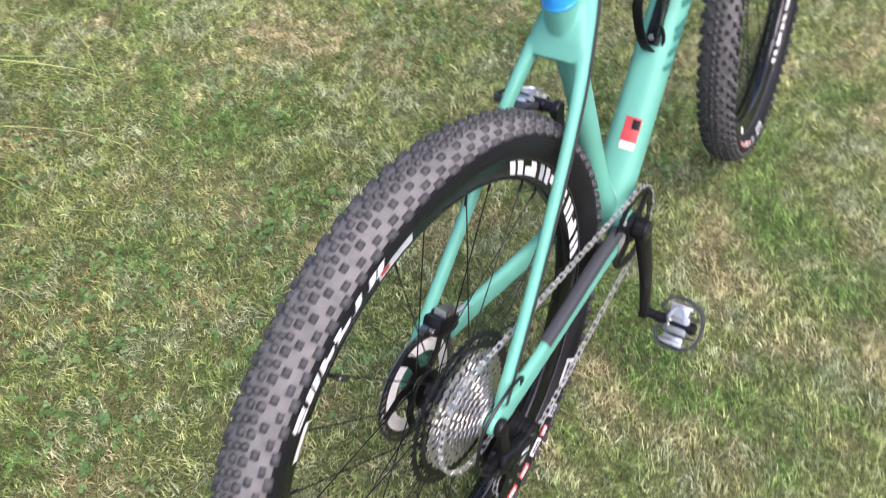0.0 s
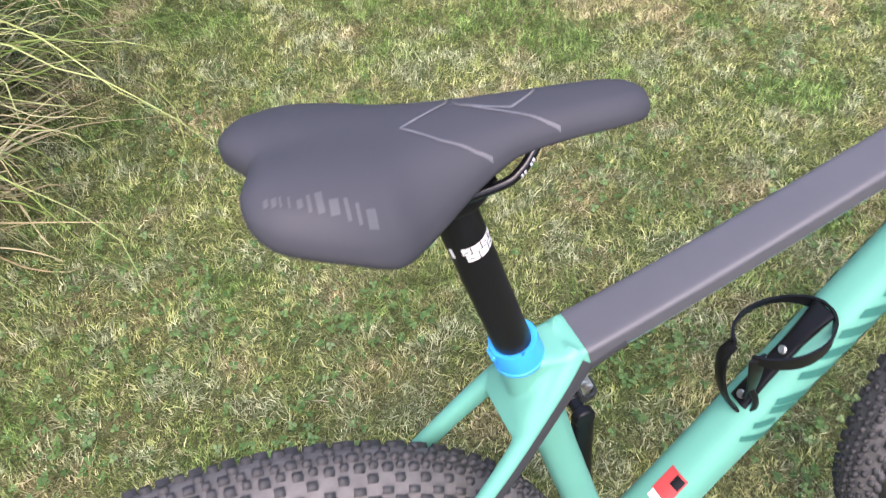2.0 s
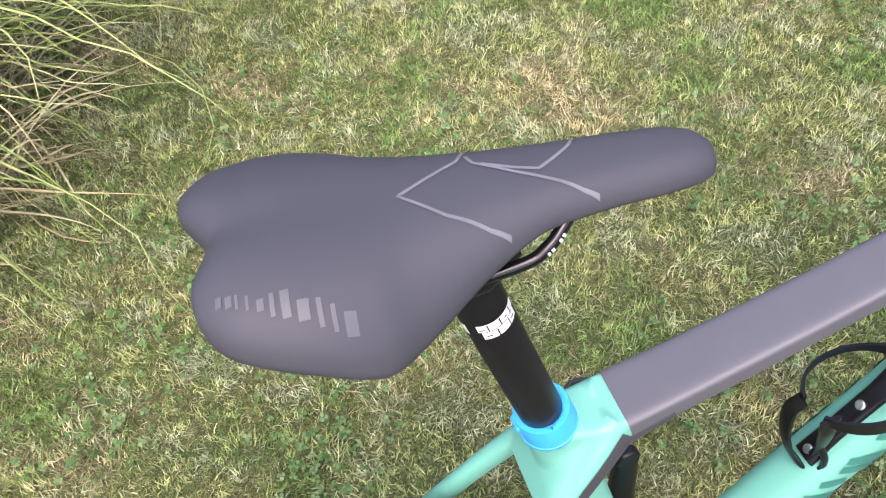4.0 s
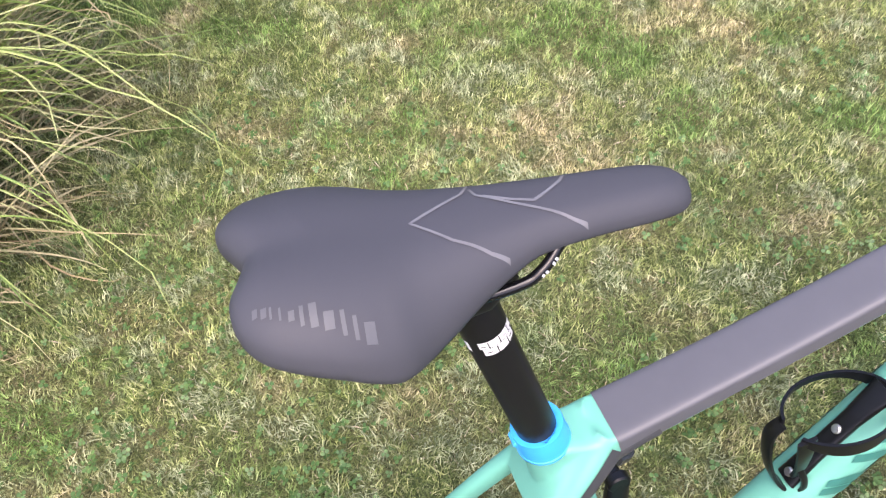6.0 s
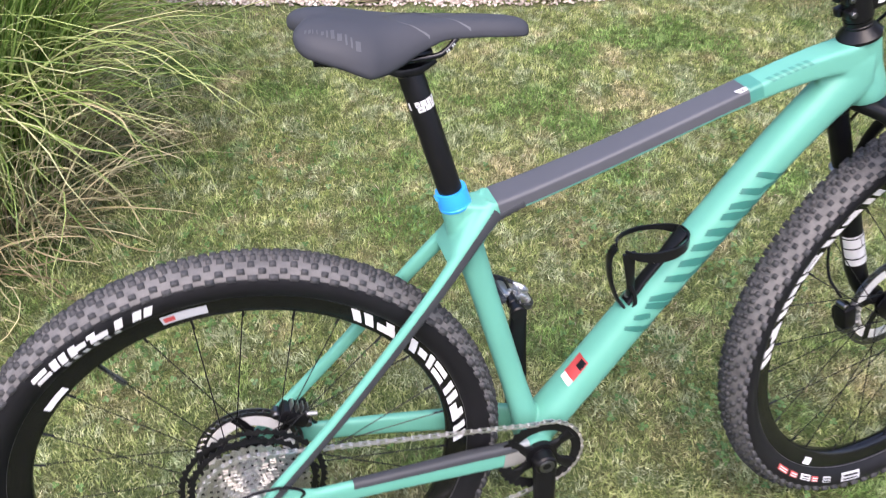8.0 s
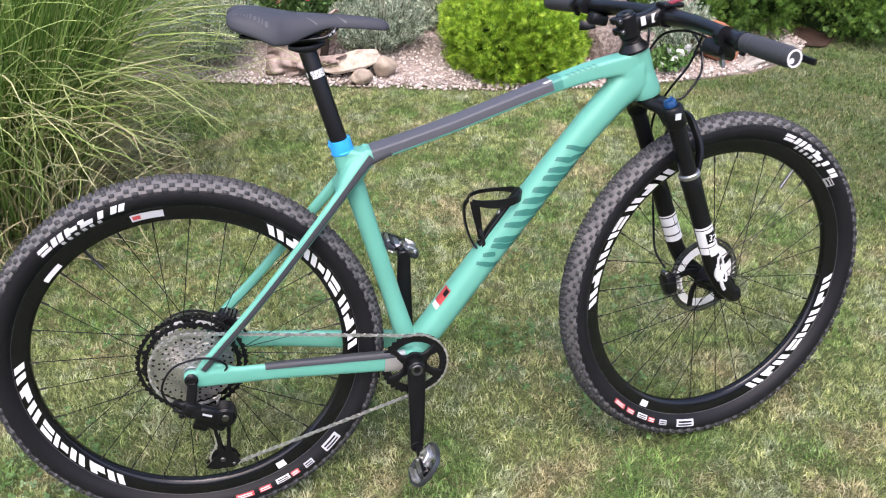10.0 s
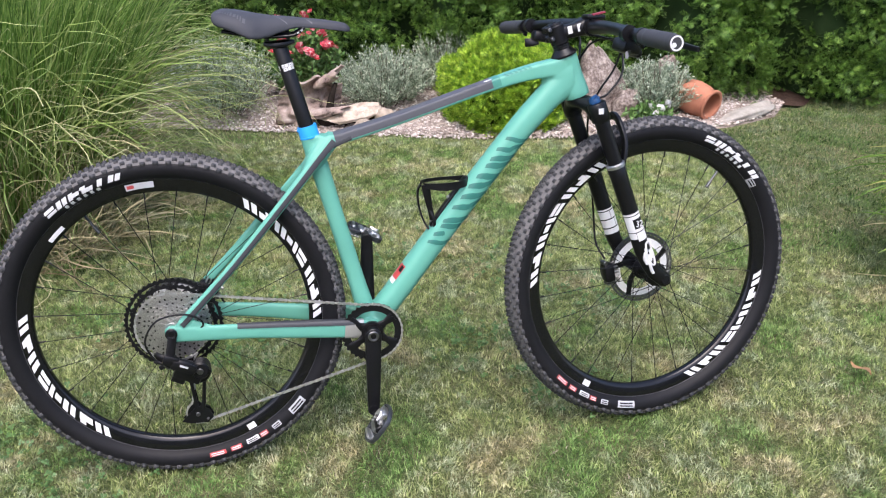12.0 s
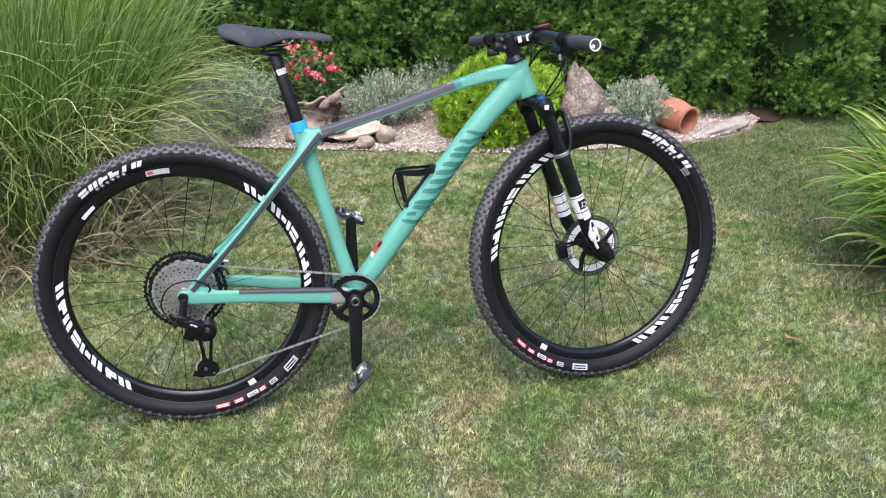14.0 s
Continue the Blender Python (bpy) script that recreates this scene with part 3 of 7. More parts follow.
tuft("day_lily", "clump of bright green strap-leaved day lily on the lawn edge", [
    ("leaves", dict(n=760, seed=31, centre=LC, base_r=0.15, length=(0.46, 0.74), lean0=(0.08, 0.10), droop=(0.6, 2.2), width=(0.011, 0.020), curl=0.0, wig=0.1), LILY, ""),
    ("low_leaves", dict(n=420, seed=33, centre=LC, base_r=0.19, length=(0.26, 0.48), lean0=(0.25, 0.18), droop=(1.0, 2.4), width=(0.011, 0.019), curl=0.0, wig=0.1), LILY, "low spreading leaves"),
    ("dead_leaves", dict(n=26, seed=32, centre=LC, base_r=0.2, length=(0.3, 0.5), lean0=(0.9, 0.3), droop=(0.8, 1.6), width=(0.008, 0.014), curl=0.3, wig=0.4), DRYBLADE, "withered tan leaves")], "day lily")

# thuja sprays
SPV, SPF = [], []
for k, (at, a, ln) in enumerate(((0.0, 0.0, 1.0), (0.15, 0.75, 0.55), (0.15, -0.75, 0.55), (0.35, 0.70, 0.50), (0.35, -0.70, 0.50), (0.60, 0.62, 0.38), (0.60, -0.62, 0.38))):
    c, s_ = math.sin(a), math.cos(a)
    b, h = len(SPV), 0.050 if k else 0.04
    for q, half in ((0.0, 0.0), (0.55, h), (1.0, 0.0), (0.55, -h)):
        q *= ln
        y_ = at + s_ * q - c * half
        SPV.append((c * q + s_ * half, y_, 0.16 * math.sin(y_ * 2.0) - 0.14 * abs(c) * q + 0.05 * (k % 2)))
    SPF.append((b, b + 1, b + 2, b + 3))


def spray_clumps(centres, normals, per, spread_r, size, seed):
    r = np.random.default_rng(seed)
    n = len(centres) * per
    c = np.repeat(centres, per, 0) + r.normal(0, spread_r, (n, 3))
    nr = np.repeat(normals, per, 0) + r.normal(0, 0.55, (n, 3)) + np.array([0, 0, 0.25])
    nr /= np.linalg.norm(nr, axis=1, keepdims=True)
    yv = nr
    xv = np.cross(yv, r.normal(0, 1, (n, 3)))
    xv /= np.linalg.norm(xv, axis=1, keepdims=True)
    zv = np.cross(xv, yv)
    sc = r.uniform(*size, n)
    return np.concatenate([np.stack([xv, yv, zv], 2) * sc[:, None, None], (c - yv * sc[:, None] * 0.4)[:, :, None]], 2)


r = np.random.default_rng(41)
n = 3900
hx = np.concatenate([r.uniform(-1.5, 4.3, n - 600), r.uniform(-2.6, 6.2, 600)])
hz = np.concatenate([r.uniform(0.04, 0.88, n - 600), r.uniform(0.3, 1.3, 600)])
colm = np.abs(np.sin((hx + 0.2) * math.pi / 0.62))
hy = hedge_y(hx) + 0.16 - 0.20 * colm ** 0.7 + 0.05 * np.sin(11 * hx + 9 * hz) * np.sin(13 * hz - 4 * hx) + r.normal(0, 0.035, n) + 0.10 * np.clip(0.18 - hz, 0, 1) * 5
hc = np.stack([hx, hy, hz], 1)
hy += 0.055 * np.sin(21 * hx + 2.5 * np.sin(8 * hz)) * np.sin(17 * hz + 2.0 * np.sin(9 * hx))
hc[:, 1] = hy
hn = np.stack([0.5 * np.cos((hx + 0.2) * math.pi / 0.62), -np.ones(n), 0.3 * r.normal(0, 1, n)], 1)
keep = r.uniform(0, 1, n) < 0.45 + 0.55 * colm
hedge = scatter("hedge", SPV, SPF, spray_clumps(hc[keep], hn[keep], 20, 0.026, (0.026, 0.054), 42), None, THUJA)
tagged(hedge, "dense dark green thuja hedge behind the bed", "hedge")
# dark sheet behind the sprays, painted as the hedge's inner shade
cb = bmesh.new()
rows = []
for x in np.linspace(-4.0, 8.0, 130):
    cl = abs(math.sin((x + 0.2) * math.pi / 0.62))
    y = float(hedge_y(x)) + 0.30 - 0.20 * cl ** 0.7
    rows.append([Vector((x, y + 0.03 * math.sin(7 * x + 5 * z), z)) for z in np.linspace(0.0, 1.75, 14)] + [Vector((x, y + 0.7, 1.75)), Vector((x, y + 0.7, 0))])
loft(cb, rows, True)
part("hedge_shade_core", cb, SHADECORE, hedge, "dark sheet put in for the shade inside the hedge")
sky_top = np.stack([r.uniform(-2.6, 6.2, 900), np.zeros(900), np.full(900, 1.75)], 1)
sky_top[:, 1] = hedge_y(sky_top[:, 0]) + r.uniform(0.0, 0.9, 900)
hx2 = r.uniform(-2.6, 6.2, 800)
up_c = np.stack([hx2, hedge_y(hx2) + 0.1 + r.normal(0, 0.06, 800), r.uniform(1.2, 1.8, 800)], 1)
scatter("upper_sprays", SPV, SPF, np.concatenate([spray_clumps(sky_top, np.tile((0, 0, 1.0), (900, 1)), 3, 0.06, (0.06, 0.12), 43), spray_clumps(up_c, np.tile((0, -1.0, 0.2), (800, 1)), 6, 0.06, (0.05, 0.1), 44)]), hedge, THUJA)

# golden globe thuja
GLOBE_AT = np.array([1.405, 2.365, 0.150])
n = 1500
d = rng.normal(0, 1, (n, 3))
d /= np.linalg.norm(d, axis=1, keepdims=True)
lump = (1 + 0.05 * np.sin(7 * d[:, 0] + 3 * d[:, 2]) + 0.04 * np.sin(9 * d[:, 1] + 2)
        + 0.075 * np.sin(19 * d[:, 0] + 3 * np.sin(7 * d[:, 2])) * np.sin(15 * d[:, 2] + 3 * np.sin(8 * d[:, 1])) + rng.normal(0, 0.02, n))
gc = GLOBE_AT + d * lump[:, None] * np.array([0.310, 0.305, 0.240])
gc[:, 2] = np.maximum(gc[:, 2], 0.02 + 0.03 * np.abs(d[:, 0]))
keep = d[:, 2] > -0.72
globe = scatter("globe_thuja", SPV, SPF, spray_clumps(gc[keep], d[keep] * np.array([1, 1, 0.8]) + np.array([0, 0, 0.45]), 18, 0.015, (0.026, 0.052), 51), None, GLOBE)
tagged(globe, "rounded golden green dwarf thuja shrub in the gravel", "shrub")
# dark ball inside the globe, its colour standing for shade in the gaps
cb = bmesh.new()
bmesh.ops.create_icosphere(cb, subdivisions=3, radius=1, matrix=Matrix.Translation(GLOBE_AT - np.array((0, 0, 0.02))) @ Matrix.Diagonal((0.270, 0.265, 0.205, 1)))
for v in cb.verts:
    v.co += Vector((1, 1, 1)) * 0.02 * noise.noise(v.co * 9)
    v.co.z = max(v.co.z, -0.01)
part("shrub_shade_core", cb, SHADECORE, globe, "dark ball put in for the shade inside the shrub")


def leafy_shrub(name, label, centre, radius, height, stems, leaves, leaf, mat, seed, category, up_bias=1.0, low=0.12):
    """Upright stems from one foot, each set with narrow leaves."""
    r = np.random.default_rng(seed)
    az, rad = r.uniform(0, 6.283, stems), np.sqrt(r.uniform(0, 1, stems))
    foot = np.stack([centre[0] + 0.45 * radius * rad * np.cos(az), centre[1] + 0.45 * radius * rad * np.sin(az), np.full(stems, 0.03)], 1)
    hh = height * (1 - 0.45 * rad ** 2) * r.uniform(0.75, 1.1, stems)
    tip = np.stack([centre[0] + radius * rad * np.cos(az) + r.normal(0, .02, stems), centre[1] + radius * rad * np.sin(az) + r.normal(0, .02, stems), hh], 1)
    sb_ = bmesh.new()
    for a, b in zip(foot[::3], tip[::3]):
        disc_rod(sb_, a, b, 0.0016, 4)
    ob = part(name, sb_, TWIG, None)
    tagged(ob, label, category)
    t = r.uniform(low, 1.03, (stems, leaves)) ** 0.85
    p = foot[:, None] + (tip - foot)[:, None] * t[..., None]
    p = p.reshape(-1, 3) + r.normal(0, 0.006, (stems * leaves, 3))
    ax_ = np.repeat((tip - foot) / np.linalg.norm(tip - foot, axis=1, keepdims=True), leaves, 0)
    yv = ax_ * up_bias + r.normal(0, 0.55, p.shape)
    yv /= np.linalg.norm(yv, axis=1, keepdims=True)
    xv = np.cross(yv, r.normal(0, 1, p.shape))
    xv /= np.linalg.norm(xv, axis=1, keepdims=True)
    zv = np.cross(xv, yv)
    L, W = r.uniform(0.7, 1.25, len(p)) * leaf[0], r.uniform(0.7, 1.2, len(p)) * leaf[1]
    m_ = np.concatenate([np.stack([xv * W[:, None], yv * L[:, None], zv * L[:, None]], 2), p[:, :, None]], 2)
    V = [(0, 0, 0), (-.5, .35, .06), (.5, .35, .06), (-.35, .75, .05), (.35, .75, .05), (0, 1, -.02)]
    scatter("foliage", V, [(0, 2, 1), (1, 2, 4, 3), (3, 4, 5)], m_, ob, mat)
    return ob


leafy_shrub("lavender_bush", "silvery green lavender bush in the gravel bed", (0.82, 2.70), 0.28, 0.295, 330, 60, (0.017, 0.0050), LAVENDER, 61, "lavender")
leafy_shrub("lavender_bush", "silvery green lavender bush beside the tall grass", (-0.02, 2.72), 0.31, 0.40, 340, 60, (0.017, 0.0050), LAVENDER, 62, "lavender")
leafy_shrub("lavender_bush", "silvery green lavender bush beside the clay jar", (2.15, 2.27), 0.20, 0.27, 240, 56, (0.017, 0.0050), LAVENDER, 63, "lavender")
leafy_shrub("lavender_bush", "tall silvery lavender bush against the hedge", (1.22, 2.98), 0.24, 0.31, 240, 56, (0.017, 0.0050), LAVENDER, 64, "lavender")
rose = leafy_shrub("rose_bush", "small rose bush with red and pale pink blossoms", (0.42, 2.95), 0.22, 0.44, 110, 26, (0.030, 0.017), ROSE, 65, "rose", 0.4)
PTV, PTF = [], []
for ring_, (rr, zz, cnt) in enumerate(((0.9, 0.0, 6), (0.55, 0.35, 5))):
    for k in range(cnt):
        a = 6.283 * k / cnt + ring_
        b = len(PTV)
        PTV += [(0, 0, zz * 0.5), (rr * math.cos(a - .5), rr * math.sin(a - .5), zz + .25), (1.1 * rr * math.cos(a), 1.1 * rr * math.sin(a), zz + .4), (rr * math.cos(a + .5), rr * math.sin(a + .5), zz + .25)]
        PTF.append((b, b + 1, b + 2, b + 3))
fl = [(0.30, 2.78, 0.47), (0.36, 2.74, 0.44), (0.44, 2.76, 0.49), (0.40, 2.80, 0.38), (0.31, 2.76, 0.36), (0.50, 2.80, 0.40), (0.55, 2.84, 0.38), (0.53, 2.80, 0.33), (0.42, 2.74, 0.31), (0.47, 2.76, 0.29), (0.36, 2.76, 0.28), (0.56, 2.84, 0.31), (0.29, 2.80, 0.30)]
fp = np.concatenate([np.array(q) + rng.normal(0, 0.014, (4, 3)) for q in fl])
n = len(fp)
scatter("blossoms", PTV, PTF, poses(fp, rng.uniform(0, 6, n), rng.uniform(0.2, 1.3, n), rng.normal(0, .4, n), rng.uniform(0.014, 0.025, n)), rose, PETAL, "red blossoms")


# ---- stones, root wood, jar ----
def rock(name, label, category, centre, size, mat, seed, rough=0.18, sharp=0.0, turn=(0, 0, 0), group="", shape=None):
    bm = bmesh.new()
    bmesh.ops.create_icosphere(bm, subdivisions=4, radius=1)
    off = Vector((seed * 3.1, seed * 1.7, seed * 0.9))
    for v in bm.verts:
        p = v.co.copy()
        k = 1 + rough * noise.noise(p * 1.4 + off) * 2 + rough * 0.5 * noise.noise(p * 4 + off) + rough * 0.2 * noise.noise(p * 11 + off)
        v.co = p * k
        if shape:
            v.co = shape(v.co)
    m_ = Matrix.Translation(centre) @ pose(0, 0, 0, *turn) @ Matrix.Diagonal((*size, 1))
    ob = part(name, bm, mat, None, xf=m_, angle=80)
    return tagged(ob, label, category, group)


rock("boulder", "rounded tan boulder at the bed edge", "stone", (0.665, 2.29, 0.036), (0.050, 0.042, 0.033), BOULDER, 1, 0.10, group="boulders")
rock("boulder", "rounded tan boulder with moss at the bed edge", "stone", (0.780, 2.34, 0.055), (0.050, 0.048, 0.048), BOULDER, 2, 0.10, group="boulders")
rock("standing_stone", "pointed speckled granite stone standing in the gravel", "stone", (1.87, 2.30, 0.14), (0.145, 0.10, 0.225), GRANITE, 3, 0.16,
     shape=lambda p: Vector((p.x * (1.0 - 0.62 * max(0, p.z)) - 0.36 * max(0, p.z), p.y * (1 - 0.5 * max(0, p.z)), p.z * 1.02)))
rock("reddish_stone", "small reddish rough stone behind the jar", "stone", (2.285, 2.40, 0.12), (0.075, 0.06, 0.135), GRANITE, 4, 0.2)
rock("pale_slab", "long pale limestone slab at the end of the bed", "stone", (2.57, 2.085, 0.014), (0.20, 0.050, 0.034), PALESTONE, 5, 0.2, turn=(0, -5, 17))
rock("grey_stone", "rounded speckled grey stone in front of the pointed one", "stone", (1.985, 2.20, 0.07), (0.075, 0.055, 0.085), GRANITE, 14, 0.12)


def hollow_root(name, label, shells, seed):
    """Root wood: hollow, folded shells with a thick uneven lip, grown into one another."""
    bm = bmesh.new()
    off = Vector((seed * 2.3, seed * 0.7, seed))
    n = 56
    for a, b, r0, r1, wall_, lip, squash in shells:
        a, b = Vector(a), Vector(b)
        d = (b - a).normalized()
        s1 = d.cross(Vector((0, 0, 1))).normalized()
        u1 = s1.cross(d)
        rings = []
        outer = [(t, 1.0) for t in np.linspace(0, 1, 26)]
        inner = [(t, 0.0) for t in np.linspace(1, 0.25, 14)]
        for t, out in outer + inner:
            swell = math.sin(math.pi * min(1.0, t * 1.25 + 0.12)) ** 0.6 if t < 0.35 else 1.0
            ring = []
            for k in range(n):
                g = 2 * math.pi * k / n
                c, q = math.cos(g), math.sin(g)
                rr = (r0 + (r1 - r0) * t) * swell - (0 if out else wall_ * (0.6 + 0.4 * math.sin(3 * g)))
                reach = (b - a).length * t + lip * t ** 3 * (q + 0.6 * math.sin(2 * g + seed) + 0.35 * math.sin(5 * g))
                p = a + d * reach + s1 * c * rr + u1 * q * rr * squash
                w = Vector((p.x * 5, p.y * 9, p.z * 9)) + off
                fold = 0.30 * noise.noise(w) - 0.34 * max(0.0, 0.16 - abs(noise.noise(w * 1.3 + off))) * 4 + 0.07 * noise.noise(w * 5)
                ring.append(p + (s1 * c + u1 * q * squash) * rr * fold)
            rings.append(ring)
        loft(bm, rings)
    for v in bm.verts:
        v.co.z = max(v.co.z, 0.0)
    return tagged(part(name, bm, WOOD, None, angle=70), label, "driftwood")


root = hollow_root("root_wood", "weathered pale root wood with folds, a bent prong and dark grooves", [
    ((0.455, 2.500, 0.185), (0.570, 2.455, 0.262), 0.040, 0.040, 0.010, 0.030, 0.60),
    ((0.400, 2.440, 0.070), (0.575, 2.385, 0.092), 0.062, 0.040, 0.012, 0.030, 0.45)], 3)


def root_bowl():
    """The large lobe of the root: a folded, hollowed face with a rolled lip above and a bulge at its foot."""
    bm = bmesh.new()
    rings = []
    for u in np.linspace(-1, 1, 44):
        tall = 0.235 * (1 - 0.20 * max(0, u) ** 2 - 0.30 * max(0, -u) ** 3) + 0.012 * math.sin(7 * u)
        edge = max(0.0, 1 - u ** 6) ** 0.5
        front, back = [], []
        for v in np.linspace(0, 1, 34):
            x = 0.405 + 0.160 * u + 0.03 * v
            z = tall * v
            hollow = 0.085 * math.exp(-((u - 0.25) / 0.55) ** 2 - ((v - 0.62) / 0.26) ** 2)
            bulge = 0.055 * math.exp(-((v - 0.22) / 0.22) ** 2) * (0.9 - 0.4 * u)
            lip = 0.035 * math.exp(-((v - 1.0) / 0.10) ** 2)
            w = Vector((3.2 * x + 2.0 * z, 2.0, 13 * z - 6.5 * x))
            crease = max(0.0, 0.14 - abs(noise.noise(w * 1.15))) / 0.14
            y = 2.470 + 0.03 * u * u + hollow - (bulge + lip) * edge + 0.036 * crease * edge + 0.012 * noise.noise(w * 3)
            thick = 0.012 + 0.095 * edge * (1 - 0.75 * v)
            front.append(Vector((x, y, z)))
            back.append(Vector((x, y + thick + 0.01 * noise.noise(w * 2), z)))
        rings.append(front + back[::-1])
    loft(bm, rings)
    return bm


part("root_lobe", root_bowl(), WOOD, root, "pale folded lobe of the root", angle=70)
strip = bmesh.new()
sweep(strip, smooth_path([(0.530, 2.455, 0.030), (0.520, 2.450, 0.090), (0.532, 2.445, 0.150), (0.556, 2.450, 0.215)], 6), spread([(0.020, 0.026), (0.015, 0.020), (0.010, 0.015), (0.012, 0.009)], 19), 14, 2.5)
part("dark_root_strand", strip, DARKBROWN, root, "dark strand of the root")
rock("flat_stone", "flat cream stone slab leaning by the root", "stone", (0.625, 2.385, 0.075), (0.150, 0.060, 0.020), CREAMSTONE, 6, 0.18, turn=(26, -10, -6))
# dark block added beneath the slab, its colour standing for the underside's shade
rock("slab_underside", "dark block put in for the flat slab's shaded underside", "stone", (0.60, 2.44, 0.04), (0.15, 0.06, 0.05), DARKBROWN, 10, 0.2)
plant = leafy_shrub("flowering_plant", "low green plant with white star blossoms", (2.06, 2.10), 0.11, 0.11, 70, 18, (0.030, 0.013), ROSE, 67, "flower", 0.4)
fp = np.array([(2.03, 2.05, 0.105), (2.06, 2.03, 0.075), (2.09, 2.05, 0.09), (2.13, 2.05, 0.115), (1.99, 2.03, 0.055), (2.145, 2.05, 0.10)])
n = len(fp)
scatter("blossoms", PTV, PTF, poses(fp, rng.uniform(0, 6, n), rng.uniform(0.9, 1.4, n), rng.normal(0, .3, n), rng.uniform(0.017, 0.028, n)), plant, WHITE, "white star-shaped blossoms")
jb = bmesh.new()
prof = [(0.0, -0.115), (0.050, -0.113), (0.060, -0.105), (0.078, -0.060), (0.086, -0.010), (0.082, 0.040), (0.072, 0.075), (0.070, 0.085), (0.078, 0.092), (0.079, 0.102), (0.074, 0.106), (0.064, 0.104), (0.062, 0.088), (0.064, 0.070), (0.074, 0.030), (0.077, -0.020), (0.068, -0.07), (0.0, -0.100)]
lathe(jb, prof, (0, 0, 0), 48, axis="z", close=False)
jar = part("clay_jar", jb, TERRA, None, xf=look((2.335, 2.17, 0.095), (2.335 - 0.42, 2.17 + 0.85, 0.095 + 0.16)), angle=50)
tagged(jar, "terracotta clay jar lying on its side", "jar")
lb = bmesh.new()
rows = [[Vector((0.024 * s_ * math.sin(math.pi * k / 8) , -0.03 + 0.0075 * k, 0.006 * math.sin(k * 0.8) + 0.004 * abs(s_))) for s_ in (-1, 0, 1)] for k in range(9)]
loft(lb, rows, False)
leaf = part("fallen_leaf", lb, TERRA_LEAF, None, xf=pose(1.714, -0.03, 0.030, 10, 20, 30))
tagged(leaf, "dry brown leaf fallen on the lawn", "leaf")


# ---- the bicycle ----
LEAN_ANGLE, HEADING, STEER = -8.0, -1.0, 8.2
bike = thing("mountain_bike", "mint green carbon hardtail mountain bike standing on the lawn", "bicycle",
             Matrix.Translation((0, -0.003, 0.003)) @ pose(0, 0, 0, 0, 0, HEADING) @ pose(0, 0, 0, LEAN_ANGLE))
HEAD = Vector((0.901, 0, 0.844))
UPAXIS = Vector((-math.cos(radians(71)), 0, math.sin(radians(71))))
FRONT = Matrix.Translation(HEAD) @ Matrix.Rotation(radians(STEER), 4, UPAXIS) @ Matrix.Translation(-HEAD)
REAR_HUB, FRONT_HUB, BB = Vector((0, 0, 0.368)), Vector((1.106, 0, 0.365)), Vector((0.426, 0, 0.308))
IDENT = Matrix.Identity(4)


def on_axis(z):
    return 0.901 + (0.844 - z) * 0.344


# frame: carbon tubes run into one another
fb = bmesh.new()
TT = smooth_path([(0.335, 0, 0.741), (0.378, 0, 0.7418), (0.52, 0, 0.7772), (0.70, 0, 0.8295), (0.80, 0, 0.855), (0.883, 0, 0.866)], 6)
TT_S = spread([(0.020, 0.0150), (0.0245, 0.0122), (0.0222, 0.0112), (0.0202, 0.0116), (0.0205, 0.0150), (0.024, 0.020)], len(TT))
sweep(fb, TT, TT_S, 64, 6.5)
DT = smooth_path([(0.425, 0, 0.306), (0.50, 0, 0.394), (0.60, 0, 0.517), (0.761, 0, 0.709), (0.848, 0, 0.800), (0.893, 0, 0.838)], 7)
DT_S = spread([(0.034, 0.026), (0.031, 0.0272), (0.029, 0.0272), (0.027, 0.027), (0.0265, 0.0295), (0.025, 0.038)], len(DT))
sweep(fb, DT, DT_S, 28, 2.5)
ST = smooth_path([(0.428, 0, 0.300), (0.400, 0, 0.425), (0.362, 0, 0.592), (0.336, 0, 0.705), (0.3255, 0, 0.751)], 6)
ST_S = spread([(0.026, 0.023), (0.017, 0.019), (0.0165, 0.0185), (0.019, 0.021), (0.0195, 0.0195)], len(ST))
sweep(fb, ST, ST_S, 24, 2.2)
HT = [(0.8855, 0, 0.889), (0.8872, 0, 0.884), (0.9007, 0, 0.845), (0.9134, 0, 0.808), (0.9168, 0, 0.798)]
sweep(fb, HT, [(0.0235, 0.0265), (0.0245, 0.0275), (0.0225, 0.026), (0.0265, 0.0285), (0.0255, 0.0275)], 28)
sweep(fb, [(0.426, -0.046, 0.308), (0.426, -0.038, 0.308), (0.426, 0.038, 0.308), (0.426, 0.046, 0.308)],
      [(0.021, 0.021), (0.025, 0.025), (0.025, 0.025), (0.021, 0.021)], 28, side=(1, 0, 0))
GUSSET = smooth_path([(0.834, 0, 0.834), (0.848, 0, 0.838), (0.862, 0, 0.841), (0.880, 0, 0.844), (0.900, 0, 0.846)], 5)
sweep(fb, GUSSET, spread([(0.004, 0.004), (0.0165, 0.018), (0.0228, 0.029), (0.0250, 0.036), (0.0262, 0.040)], len(GUSSET)), 28, 2.6)
STAYS, CHAINSTAYS = {}, {}
